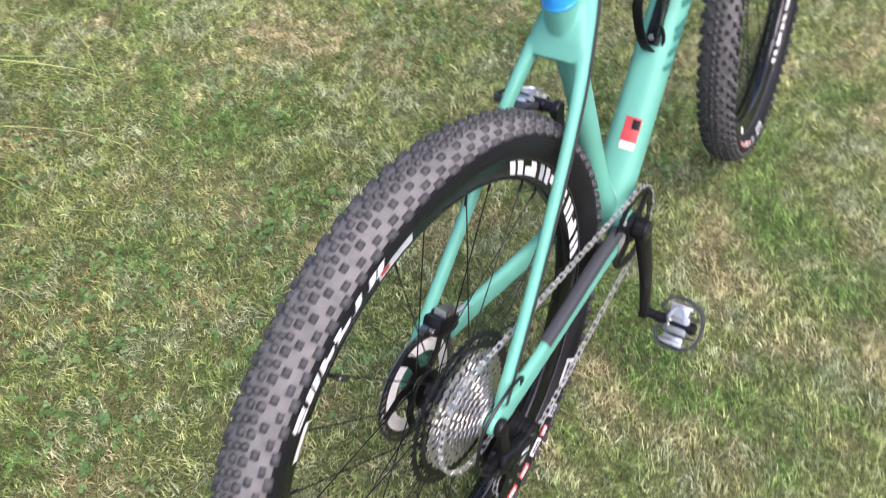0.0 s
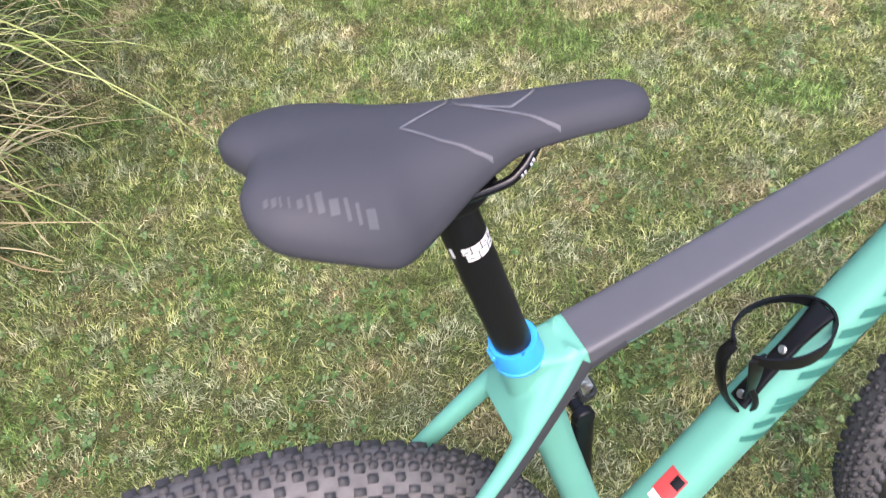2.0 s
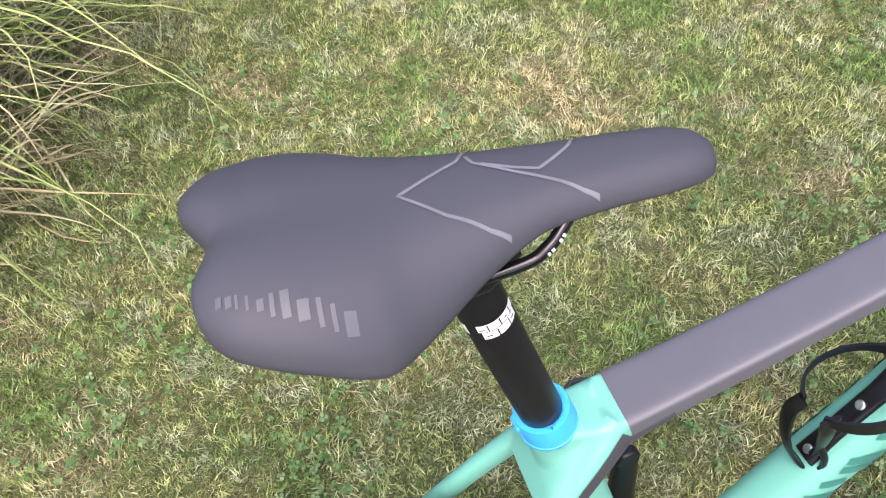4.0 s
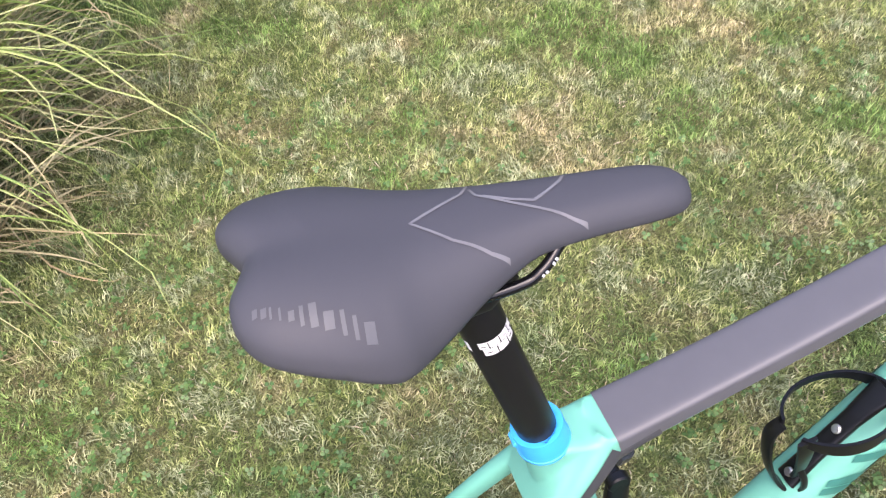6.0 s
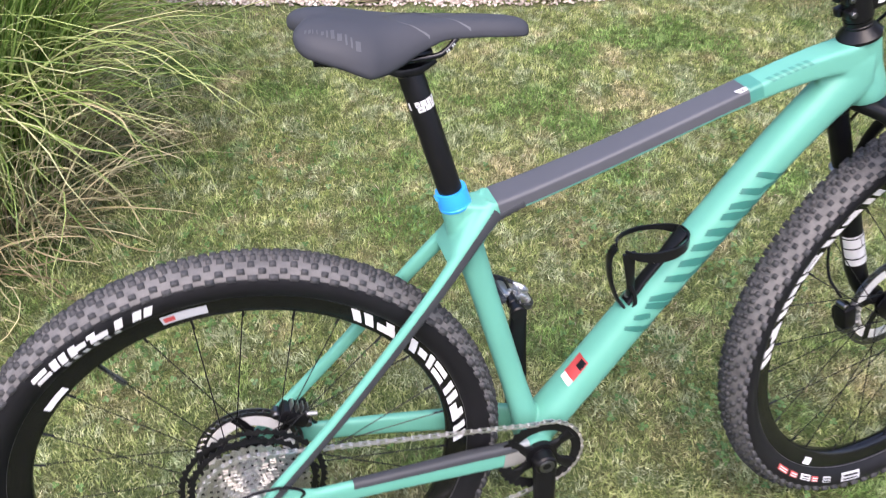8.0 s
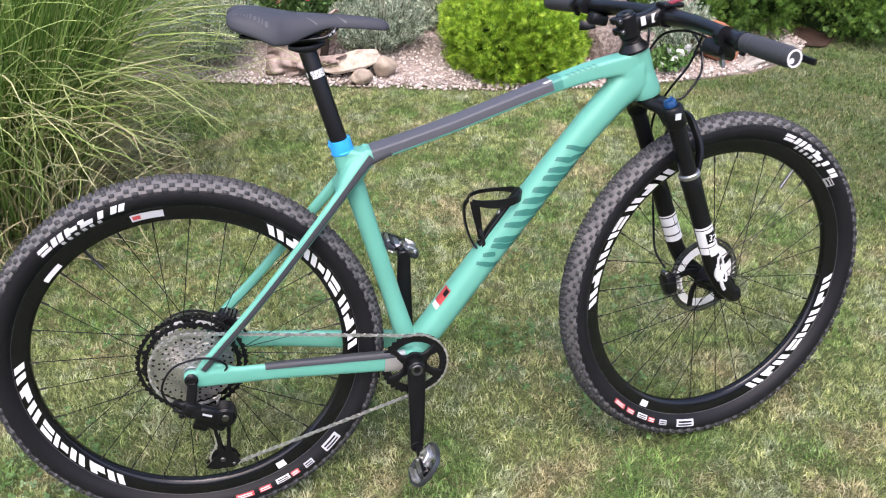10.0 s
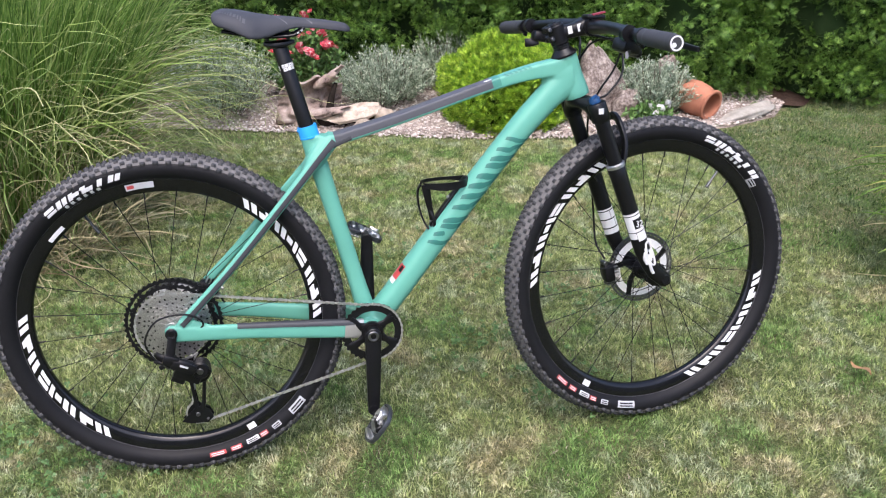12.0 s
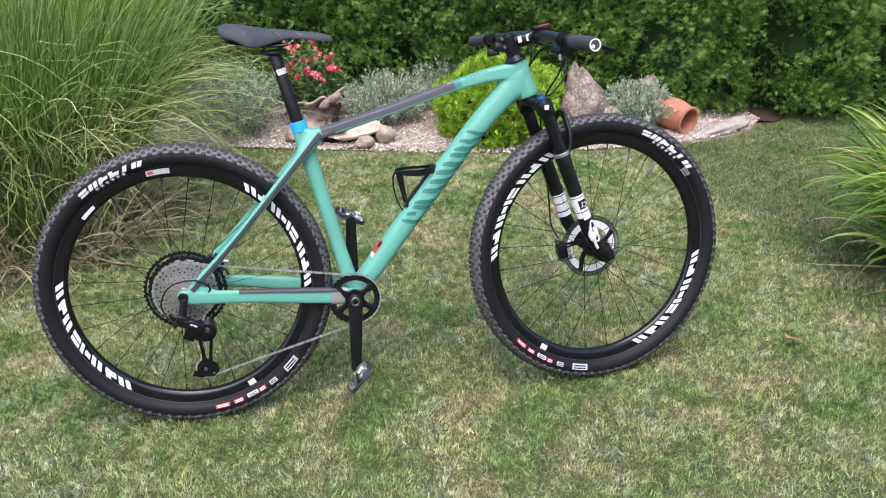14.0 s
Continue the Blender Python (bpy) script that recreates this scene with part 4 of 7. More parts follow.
for sgn in (-1, 1):
    SS = smooth_path([(0.376, sgn * 0.012, 0.744), (0.345, sgn * 0.026, 0.714), (0.27, sgn * 0.045, 0.634), (0.14, sgn * 0.060, 0.496), (0.022, sgn * 0.070, 0.381)], 6)
    SS_S = spread([(0.012, 0.017), (0.010, 0.0125), (0.0078, 0.0105), (0.0075, 0.0098), (0.008, 0.011)], len(SS))
    sweep(fb, SS, SS_S, 16, 2.6)
    STAYS[sgn] = (SS, SS_S)
    CS = smooth_path([(0.435, sgn * 0.026, 0.311), (0.385, sgn * 0.043, 0.319), (0.31, sgn * 0.049, 0.328), (0.16, sgn * 0.062, 0.347), (0.0, sgn * 0.072, 0.362)], 6)
    CS_S = spread([(0.012, 0.0215), (0.0095, 0.0215), (0.0095, 0.0203), (0.008, 0.0168), (0.007, 0.0180)], len(CS))
    sweep(fb, CS, CS_S, 18, 3.2)
    CHAINSTAYS[sgn] = (CS, CS_S)
    disc_rod(fb, (0.0, sgn * 0.064, 0.366), (0.0, sgn * 0.078, 0.366), 0.0150, 24, 0.003)
    sweep(fb, smooth_path([(0.012, sgn * 0.070, 0.373), (0.045, sgn * 0.068, 0.3745), (0.085, sgn * 0.0665, 0.3655)], 4), spread([(0.006, 0.012), (0.0055, 0.014), (0.005, 0.005)], 9), 14, 3)
WEB = smooth_path([(0.360, 0, 0.737), (0.343, 0, 0.7155), (0.325, 0, 0.6945), (0.309, 0, 0.6775)], 5)
sweep(fb, WEB, spread([(0.0240, 0.022), (0.0320, 0.021), (0.0385, 0.016), (0.042, 0.008)], len(WEB)), 28, 4.0)
frame_part = part("frame", fb, MINT, bike, "mint green satin carbon frame", angle=60)
blend = frame_part.modifiers.new("blend", "REMESH")
blend.mode, blend.voxel_size, blend.use_smooth_shade = "VOXEL", 0.0019, True
soften = frame_part.modifiers.new("soften", "SMOOTH")
soften.factor, soften.iterations = 0.5, 9

# anthracite panel on the top tube, running on down the stays
k0, k1 = 6, 20
pb = bmesh.new()
sweep(pb, TT[k0:k1], TT_S[k0:k1], 64, 6.5, sector=(-4, 184), grow=0.0006)
part("top_tube_panel", pb, STEALTH, frame_part, "matt anthracite paint panel", angle=60)
# same paint as the panel, its side shade put into a darker copy
for sgn in (-1, 1):
    pb = bmesh.new()
    path, sizes = STAYS[sgn]
    sweep(pb, path[1:], sizes[1:], 8, 2.6, sector=(146, 193) if sgn < 0 else (-13, 34), grow=0.0006)
    link = smooth_path([(0.412, sgn * 0.0236, 0.7455), (0.388, sgn * 0.0240, 0.7370), (0.366, sgn * 0.0262, 0.7270), (0.345, sgn * 0.0340, 0.7075), (0.320, sgn * 0.0395, 0.6825)], 4)
    sweep(pb, link, spread([(0.0014, 0.0048), (0.0014, 0.0048), (0.0014, 0.0046), (0.0014, 0.0042), (0.0012, 0.0040)], len(link)), 10, 3)
    part("stay_stripe", pb, DARKSTEALTH, frame_part, "matt anthracite stripe, darkened for its shade")
# light tail of the panel and a darker flash ahead of it
for a, b, mat in ((19, 21, TEALSOFT),):
    pb = bmesh.new()
    sweep(pb, TT[a:b], TT_S[a:b], 64, 6.5, sector=(-4, 184), grow=0.0008)
    part("panel_flash", pb, mat, frame_part)


def tube_blocks(name, path, sizes, spans, mat, parent, power, skew=0.0, grow=0.0009):
    """Printed blocks on a tube: spans of (start, end, from degree, to degree) along and round it."""
    pts = [Vector(p) for p in path]
    for s0, s1, a0, a1 in spans:
        bm = bmesh.new()
        rows = []
        for i in range(4):
            row = []
            for j in range(7):
                ang = a0 + (a1 - a0) * j / 6
                s = s0 + (s1 - s0) * i / 3 + skew * (j / 6 - 0.5)
                f = min(max(s, 0), 0.9999) * (len(pts) - 1)
                q, w = int(f), f - int(f)
                p = pts[q].lerp(pts[q + 1], w)
                d = (pts[q + 1] - pts[q]).normalized()
                sd = Vector((0, 1, 0))
                u = d.cross(sd)
                aa = sizes[q][0] * (1 - w) + sizes[q + 1][0] * w + grow
                bb = sizes[q][1] * (1 - w) + sizes[q + 1][1] * w + grow
                c, n = math.cos(radians(ang)), math.sin(radians(ang))
                row.append(p + sd * aa * math.copysign(abs(c) ** (2 / power), c) + u * bb * math.copysign(abs(n) ** (2 / power), n))
            rows.append(row)
        loft(bm, rows, False)
        part(name, bm, mat, parent)


def tube_strokes(name, path, sizes, strokes, width, mat, parent, power, mirror=False, grow=0.0009):
    """Printed strokes on a tube: lines of (place along, degree round it) with a width."""
    pts = [Vector(p) for p in path]

    def on_tube(s, ang):
        f = min(max(s, 0), 0.9999) * (len(pts) - 1)
        q, w = int(f), f - int(f)
        d = (pts[q + 1] - pts[q]).normalized()
        u = d.cross(Vector((0, 1, 0)))
        aa = sizes[q][0] * (1 - w) + sizes[q + 1][0] * w + grow
        bb = sizes[q][1] * (1 - w) + sizes[q + 1][1] * w + grow
        c, n = math.cos(radians(ang)), math.sin(radians(ang))
        return pts[q].lerp(pts[q + 1], w) + Vector((0, 1, 0)) * aa * math.copysign(abs(c) ** (2 / power), c) + u * bb * math.copysign(abs(n) ** (2 / power), n)

    for stroke in strokes:
        line = smooth_path([(s, (180 - g if mirror else g) / 1000, 0) for s, g in stroke], 6)
        bm = bmesh.new()
        rows = []
        for i, p in enumerate(line):
            a, b = line[max(i - 1, 0)], line[min(i + 1, len(line) - 1)]
            d = Vector(((b.x - a.x) * 0.70, (b.y - a.y) * 0.49)).normalized()
            w = width * (0.55 + 0.45 * math.sin(math.pi * (0.12 + 0.76 * i / (len(line) - 1))))
            du, dv = -d.y * w / 2 / 0.70, d.x * w / 2 / 0.49
            rows.append([on_tube(p.x - du, (p.y - dv) * 1000), on_tube(p.x, p.y * 1000), on_tube(p.x + du, (p.y + dv) * 1000)])
        loft(bm, rows, False)
        part(name, bm, mat, parent)


# large slanting print on both sides of the down tube (a maker's mark as plain bent bars)
marks = [[(0.402, 182), (0.394, 166), (0.386, 148)], [(0.398, 238), (0.380, 196), (0.364, 146)],
         [(0.454, 238), (0.442, 204), (0.430, 172), (0.420, 146)], [(0.434, 226), (0.422, 190), (0.410, 152)],
         [(0.506, 238), (0.488, 192), (0.472, 146)], [(0.490, 236), (0.474, 204), (0.464, 188), (0.450, 143)],
         [(0.540, 236), (0.526, 188), (0.514, 146)], [(0.530, 230), (0.508, 188), (0.493, 143)],
         [(0.584, 236), (0.568, 196), (0.550, 148)], [(0.568, 238), (0.550, 192), (0.536, 150)],
         [(0.634, 238), (0.614, 190), (0.600, 145)], [(0.618, 234), (0.596, 196), (0.584, 184), (0.571, 142)]]
for flip in (False, True):
    tube_strokes("print_stroke", DT, DT_S, marks, 0.0080, TEAL, frame_part, 2.5, flip)
tube_blocks("name_bar", TT, TT_S, [(0.688 + 0.023 * i, 0.701 + 0.023 * i, 100, 164) for i in range(6)], TEALSOFT, frame_part, 6.5, skew=0.012)
tube_blocks("name_bar", TT, TT_S, [(0.612, 0.622, 95, 128), (0.612, 0.634, 95, 99), (0.624, 0.634, 101, 110), (0.624, 0.634, 116, 125)], WHITE, frame_part, 6.5, skew=0.006, grow=0.0014)
# red sticker with a dark square and a white foot
tube_blocks("warning_sticker", DT, DT_S, [(0.211, 0.268, 87, 129)], RED, frame_part, 2.5)
tube_blocks("sticker_square", DT, DT_S, [(0.243, 0.264, 102, 125)], BLACK, frame_part, 2.5, grow=0.0013)
tube_blocks("sticker_foot", DT, DT_S, [(0.197, 0.214, 89, 127)], WHITE, frame_part, 2.5, grow=0.0012)
# chainstay guard and steel plate
path, sizes = CHAINSTAYS[-1]
pb = bmesh.new()
sweep(pb, path[6:20], sizes[6:20], 16, 3.2, sector=(200, 350), grow=0.0016)
part("chainstay_guard", pb, DARKSTEALTH, frame_part, "dark grey rubber chainstay guard")
pb = bmesh.new()
sweep(pb, path[4:9], sizes[4:9], 16, 3.2, sector=(98, 268), grow=0.0014)
part("chain_plate", pb, BRUSHED, frame_part, "grey metal protector plate")
for sgn in (-1, 1):
    pb = bmesh.new()
    disc_rod(pb, (0, sgn * 0.078, 0.366), (0, sgn * 0.085, 0.366), 0.0125, 24, 0.0015)
    lathe(pb, [(0.006, sgn * 0.085), (0.0085, sgn * 0.0865), (0.0095, sgn * 0.085)], (0, 0, 0.366), 20)
    part("axle_end", pb, BLACK, frame_part, "black thru-axle end")

# seat clamp, post, saddle
up = (Vector((0.3205, 0, 0.782)) - Vector((0.3275, 0, 0.748))).normalized()
b0 = Vector((0.3265, 0, 0.7485))
cb = bmesh.new()
sweep(cb, [b0, b0 + up * 0.001, b0 + up * 0.0035, b0 + up * 0.0042, b0 + up * 0.023, b0 + up * 0.026, b0 + up * 0.026, b0 + up * 0.019],
      [(0.0208,) * 2, (0.0214,) * 2, (0.0214,) * 2, (0.0207,) * 2, (0.0205,) * 2, (0.0200,) * 2, (0.0165,) * 2, (0.0160,) * 2], 40)
clamp = part("seat_clamp", cb, BLUE, bike, "bright blue anodised seat clamp")
cb = bmesh.new()
disc_rod(cb, b0 + up * 0.016 + Vector((-0.0200, -0.006, 0)), b0 + up * 0.016 + Vector((-0.0200, 0.006, 0)), 0.0030, 14, 0.0008)
part("clamp_bolt", cb, BLUE, clamp)
p0, p1 = Vector((0.3250, 0, 0.755)), Vector((0.2805, 0, 0.943))
cb = bmesh.new()
sweep(cb, [p0, p1, p1 + (p1 - p0).normalized() * 0.006], [(0.0156, 0.0156), (0.0156, 0.0156), (0.013, 0.013)], 28)
post = part("seatpost", cb, BLACK, bike, "black alloy seatpost")
cb = bmesh.new()
sweep(cb, smooth_path([(0.250, 0, 0.946), (0.268, 0, 0.943), (0.29, 0, 0.944), (0.312, 0, 0.948)], 4), spread([(0.012, 0.004), (0.024, 0.008), (0.024, 0.008), (0.012, 0.004)], 13), 16, 3)
sweep(cb, smooth_path([(0.254, 0, 0.961), (0.268, 0, 0.963), (0.29, 0, 0.963), (0.306, 0, 0.962)], 4), spread([(0.020, 0.003), (0.027, 0.005), (0.027, 0.005), (0.020, 0.003)], 13), 16, 3)
disc_rod(cb, (0.258, 0, 0.945), (0.258, 0, 0.975), 0.0035, 12)
disc_rod(cb, (0.300, 0, 0.950), (0.300, 0, 0.980), 0.0035, 12)
part("post_head", cb, BLACK, post)
pd = (p1 - p0).normalized()


def post_label(a0, a1, h0, h1, mat, r=0.0160):
    bm = bmesh.new()
    rows = []
    for h in (h0, h1):
        c = p0 + pd * h
        sd = Vector((0, 1, 0))
        u = pd.cross(sd)
        rows.append([c + (sd * math.cos(radians(a)) + u * math.sin(radians(a))) * r for a in np.linspace(a0, a1, 9)])
    loft(bm, rows, False)
    part("post_print", bm, mat, post, "white printed bars")


for a0, a1, h0, h1 in ((148, 252, 0.1468, 0.1535), (154, 246, 0.1395, 0.1464), (112, 124, 0.143, 0.153)):
    post_label(a0, a1, h0, h1, WHITE)
for a0, a1, h0, h1 in ((152, 164, 0.1490, 0.1500), (170, 173, 0.1468, 0.1535), (198, 201, 0.1468, 0.1535), (210, 218, 0.1495, 0.1505), (228, 231, 0.1468, 0.1535),
                       (162, 174, 0.1425, 0.1435), (186, 189, 0.1395, 0.1464), (216, 219, 0.1395, 0.1464), (224, 236, 0.1430, 0.1440)):
    post_label(a0, a1, h0, h1, BLACK, 0.0164)

SX = [0.150, 0.175, 0.200, 0.224, 0.250, 0.275, 0.300, 0.330, 0.365, 0.400, 0.427]
SZ = [1.017, 1.020, 1.018, 1.013, 1.007, 1.002, 0.998, 0.994, 0.989, 0.983, 0.976]
HALF = smooth_path([(0.1665, 0, 0), (0.1615, 0.012, 0), (0.1555, 0.026, 0), (0.1570, 0.042, 0), (0.1665, 0.0545, 0), (0.182, 0.0625, 0), (0.201, 0.0680, 0),
                    (0.218, 0.0703, 0), (0.233, 0.0680, 0), (0.247, 0.0600, 0), (0.265, 0.0500, 0), (0.290, 0.0382, 0), (0.320, 0.0280, 0),
                    (0.355, 0.0236, 0), (0.390, 0.0215, 0), (0.409, 0.0185, 0), (0.421, 0.0122, 0), (0.4265, 0, 0)], 4)
OUT = np.array([(p.x, p.y) for p in HALF] + [(p.x, -p.y) for p in HALF[-2:0:-1]])
WX, WY = np.array([p.x for p in HALF[12:]]), np.array([p.y for p in HALF[12:]])


def rim_distance(x, y):
    """How far a point of the saddle lies inside its outline."""
    a, b = OUT, np.roll(OUT, -1, 0)
    e = b - a
    q = np.array((x, y)) - a
    t = np.clip((q * e).sum(1) / (e * e).sum(1), 0, 1)
    return float(np.sqrt(((q - e * t[:, None]) ** 2).sum(1).min()))


def saddle_top(x, y):
    w, z = float(np.interp(x, WX, WY)), float(np.interp(x, SX, SZ))
    v = min(abs(y) / max(w, 0.012), 1)
    dip = 0.0035 * math.exp(-((y / 0.018) ** 2)) * min(max((0.30 - x) / 0.06, 0), 1)
    roll = float(np.interp(x, (0.155, 0.195, 0.226, 0.27, 0.32), (0.012, 0.0185, 0.0245, 0.0200, 0.0125)))
    wing = float(np.interp(x, (0.155, 0.195, 0.226, 0.27), (0.20, 0.30, 0.38, 0.31)))
    k = max(0.0, 1 - rim_distance(x, y) / roll)
    return z - wing * min(w, 0.06) * v ** 2 * min(1, w / 0.05) - dip - roll * 0.85 * (1 - math.sqrt(max(0.0, 1 - k * k)))


sb = bmesh.new()
rings = []
SPINE = [(min(max(x, 0.205), 0.400), 0.0) for x, y in OUT]
for s_ in (0.0, 0.2, 0.4, 0.55, 0.68, 0.78, 0.86, 0.92, 0.96, 0.985, 1.0):
    rings.append([Vector((a + (x - a) * s_, y * s_, saddle_top(a + (x - a) * s_, y * s_))) for (x, y), (a, _) in zip(OUT, SPINE)])
for s_, drop in ((1.004, 0.002), (1.0, 0.0055), (0.975, 0.0085), (0.93, 0.0085), (0.6, 0.002), (0.0, -0.004)):
    rings.append([Vector((a + (x - a) * s_, y * s_, saddle_top(x, y) - drop * (1 - 0.5 * min(max((x - 0.265) / 0.05, 0), 1)))) for (x, y), (a, _) in zip(OUT, SPINE)])
loft(sb, rings, cap=False)
bmesh.ops.remove_doubles(sb, verts=sb.verts, dist=0.00005)
saddle = part("saddle", sb, SADDLE, bike, "dark grey narrow sports saddle with printed lines", angle=75)
for sgn in (-1, 1):
    path = smooth_path([(0.172, sgn * 0.037, 0.976), (0.205, sgn * 0.034, 0.969), (0.240, sgn * 0.0300, 0.9620), (0.302, sgn * 0.0300, 0.9605),
                        (0.3200, sgn * 0.0285, 0.9655), (0.3330, sgn * 0.0225, 0.9740), (0.3450, sgn * 0.0140, 0.9820)], 6)
    rb = bmesh.new()
    sweep(rb, path, 0.0035, 12)
    part("saddle_rail", rb, GLOSSBLACK, saddle, "black saddle rail with white print")
    for k in (2, 3, 5, 6):
        rb = bmesh.new()
        a, b = path[21 + k], path[22 + k]
        sweep(rb, [a.lerp(b, 0.1), a.lerp(b, 0.75)], 0.0038, 6, sector=(165, 215) if sgn < 0 else (-35, 15))
        part("rail_print", rb, GREYPRINT, saddle)


def saddle_line(points, width, mat, name, lift=0.0006):
    pts = []
    for (x0, y0), (x1, y1) in zip(points, points[1:]):
        pts += [(x0 + (x1 - x0) * k / 8, y0 + (y1 - y0) * k / 8) for k in range(8)]
    pts.append(points[-1])
    bm = bmesh.new()
    rows = []
    for i, (x, y) in enumerate(pts):
        a, b = pts[max(i - 1, 0)], pts[min(i + 1, len(pts) - 1)]
        d = Vector((b[0] - a[0], b[1] - a[1])).normalized() * width / 2
        rows.append([Vector((x - d.y, y + d.x, saddle_top(x - d.y, y + d.x) + lift)), Vector((x + d.y, y - d.x, saddle_top(x + d.y, y - d.x) + lift))])
    loft(bm, rows, False)
    part(name, bm, mat, saddle)


saddle_line([(0.3010, -0.0325), (0.2920, -0.0300), (0.2742, -0.0195), (0.2565, -0.0021), (0.2738, 0.0070), (0.2904, 0.0147), (0.3020, 0.0300)], 0.0019, SADDLELINE, "printed_line")
saddle_line([(0.2960, 0.0180), (0.2977, 0.0107), (0.3147, -0.0020), (0.3318, -0.0128), (0.3432, -0.0200), (0.3505, -0.0228)], 0.0019, SADDLELINE, "printed_line")
saddle_line([(0.3013, 0.0090), (0.3150, 0.0010), (0.3270, -0.0035), (0.3370, 0.0020), (0.3477, 0.0094), (0.3540, 0.0170)], 0.0019, SADDLELINE, "printed_line")


def saddle_block(x0, x1, y0, y1, lean):
    bm = bmesh.new()
    rows = [[Vector((x + lean * j, y, saddle_top(x + lean * j, y) + 0.0006)) for j, y in ((0, y0), (0.5, (y0 + y1) / 2), (1, y1))] for x in (x0, (x0 + x1) / 2, x1)]
    loft(bm, rows, False)
    part("printed_bar", bm, SADDLEPRINT, saddle)


for i, (w, h) in enumerate(((0.0028, 0.0040), (0.0030, 0.0045), (0.0012, 0.0058), (0.0012, 0.0060), (0.0030, 0.0048))):
    x = 0.1662 + 0.0041 * i
    base = -0.0422 - 0.42 * (x - 0.165)
    saddle_block(x, x + w, base, base + h, 0.0010)
for i, (w, h) in enumerate(((0.0020, 0.0092), (0.0038, 0.0110), (0.0050, 0.0078), (0.0022, 0.0104), (0.0020, 0.0092), (0.0052, 0.0078))):
    x = 0.1875 + (0.0, 0.0040, 0.0092, 0.0160, 0.0205, 0.0245)[i] * 1.12
    base = -0.0522 - 0.40 * (x - 0.186)
    saddle_block(x, x + w, base, base + h, 0.0016)

# bottle cage
cgb = bmesh.new()
rows = []
for t in np.linspace(1.13 * math.pi, 2.94 * math.pi, 44):
    p = Vector((0.6115 + 0.0525 * math.cos(t), 0.039 * math.sin(t), 0.6225 + 0.006 * math.cos(2 * t) + 0.010 * math.sin(t) ** 2))
    out = Vector((p.x - 0.6115, p.y, 0)).normalized()
    h = 0.0036 + 0.0050 * max(0, math.cos(t)) ** 3 + 0.0050 * max(0, -math.sin(t)) ** 2
    rows.append([p + out * 0.0015 + Vector((0, 0, h)), p + out * 0.0015 - Vector((0, 0, h)), p - out * 0.0015 - Vector((0, 0, h)), p - out * 0.0015 + Vector((0, 0, h))])
loft(cgb, rows)
sweep(cgb, smooth_path([(0.5665, -0.0190, 0.630), (0.5690, -0.0185, 0.606), (0.5745, -0.0140, 0.575), (0.5800, -0.006, 0.546)], 5), spread([(0.0022, 0.0100), (0.0022, 0.0085), (0.0022, 0.0065), (0.003, 0.0060)], 16), 12, 3.5)
sweep(cgb, smooth_path([(0.5600, 0.0085, 0.6250), (0.5520, 0.0110, 0.608), (0.5535, 0.0085, 0.572), (0.5645, 0.004, 0.535), (0.577, 0, 0.522), (0.592, 0, 0.534)], 4),
      spread([(0.0070, 0.0024), (0.0080, 0.0024), (0.0075, 0.0024), (0.0080, 0.0024), (0.011, 0.003), (0.013, 0.004)], 21), 12, 3.5)
sweep(cgb, smooth_path([(0.5735, -0.0120, 0.5720), (0.5810, -0.0165, 0.5520), (0.5830, -0.0165, 0.5330), (0.5790, -0.0100, 0.5225)], 5), (0.0020, 0.0034), 10, 3.5)
sweep(cgb, smooth_path([(0.577, 0, 0.530), (0.600, 0, 0.562), (0.632, 0, 0.602), (0.660, 0, 0.636)], 4), spread([(0.012, 0.004), (0.010, 0.0045), (0.010, 0.0045), (0.014, 0.004)], 13), 14, 3.5)
cage = part("bottle_cage", cgb, BLACK, bike, "black plastic bottle cage on the down tube", angle=50)
dtn = Vector((-0.784, 0, 0.62))
for x, z in ((0.5835, 0.5375), (0.6240, 0.5885)):
    bm = bmesh.new()
    c = Vector((x, 0, z)) + dtn * 0.0050
    disc_rod(bm, c, c + dtn * 0.0045, 0.0048, 16, 0.0012)
    disc_rod(bm, c + dtn * 0.0043, c + dtn * 0.0048, 0.0022, 8)
    part("cage_bolt", bm, SILVER, cage, "silver bolt")


# ---- wheels ----
TYRE = [(0.3190, 0.0140), (0.3222, 0.0190), (0.3270, 0.0243), (0.3345, 0.0286), (0.3435, 0.0305), (0.3530, 0.0288), (0.3605, 0.0236), (0.3660, 0.0135), (0.3682, 0.0)]


def tyre_y(r):
    rr, yy = zip(*TYRE[:6])
    return float(np.interp(r, rr, yy))


def rim_y(r):
    return float(np.interp(r, (0.2935, 0.3000, 0.3120, 0.3215), (0.0092, 0.0118, 0.0143, 0.0148)))


def arc_block(c, r0, r1, a0, a1, y0, y1, skew=0.0):
    """A printed block on a wheel's side between two radii and two angles; y0 off the tyre's side or, with y1 = -1 or 1, off the rim's."""
    bm = bmesh.new()
    rows = []
    for i in range(4):
        a = radians(a0 + (a1 - a0) * i / 3)
        row = []
        for j in range(3):
            r = r0 + (r1 - r0) * j / 2
            y = -tyre_y(r) - y0 if y1 is None else y1 * (rim_y(r) + y0)
            aj = a + radians(skew) * (j / 2 - 0.5)
            row.append(c + Vector((r * math.cos(aj), y, r * math.sin(aj))))
        rows.append(row)
    return loft(bm, rows, False)


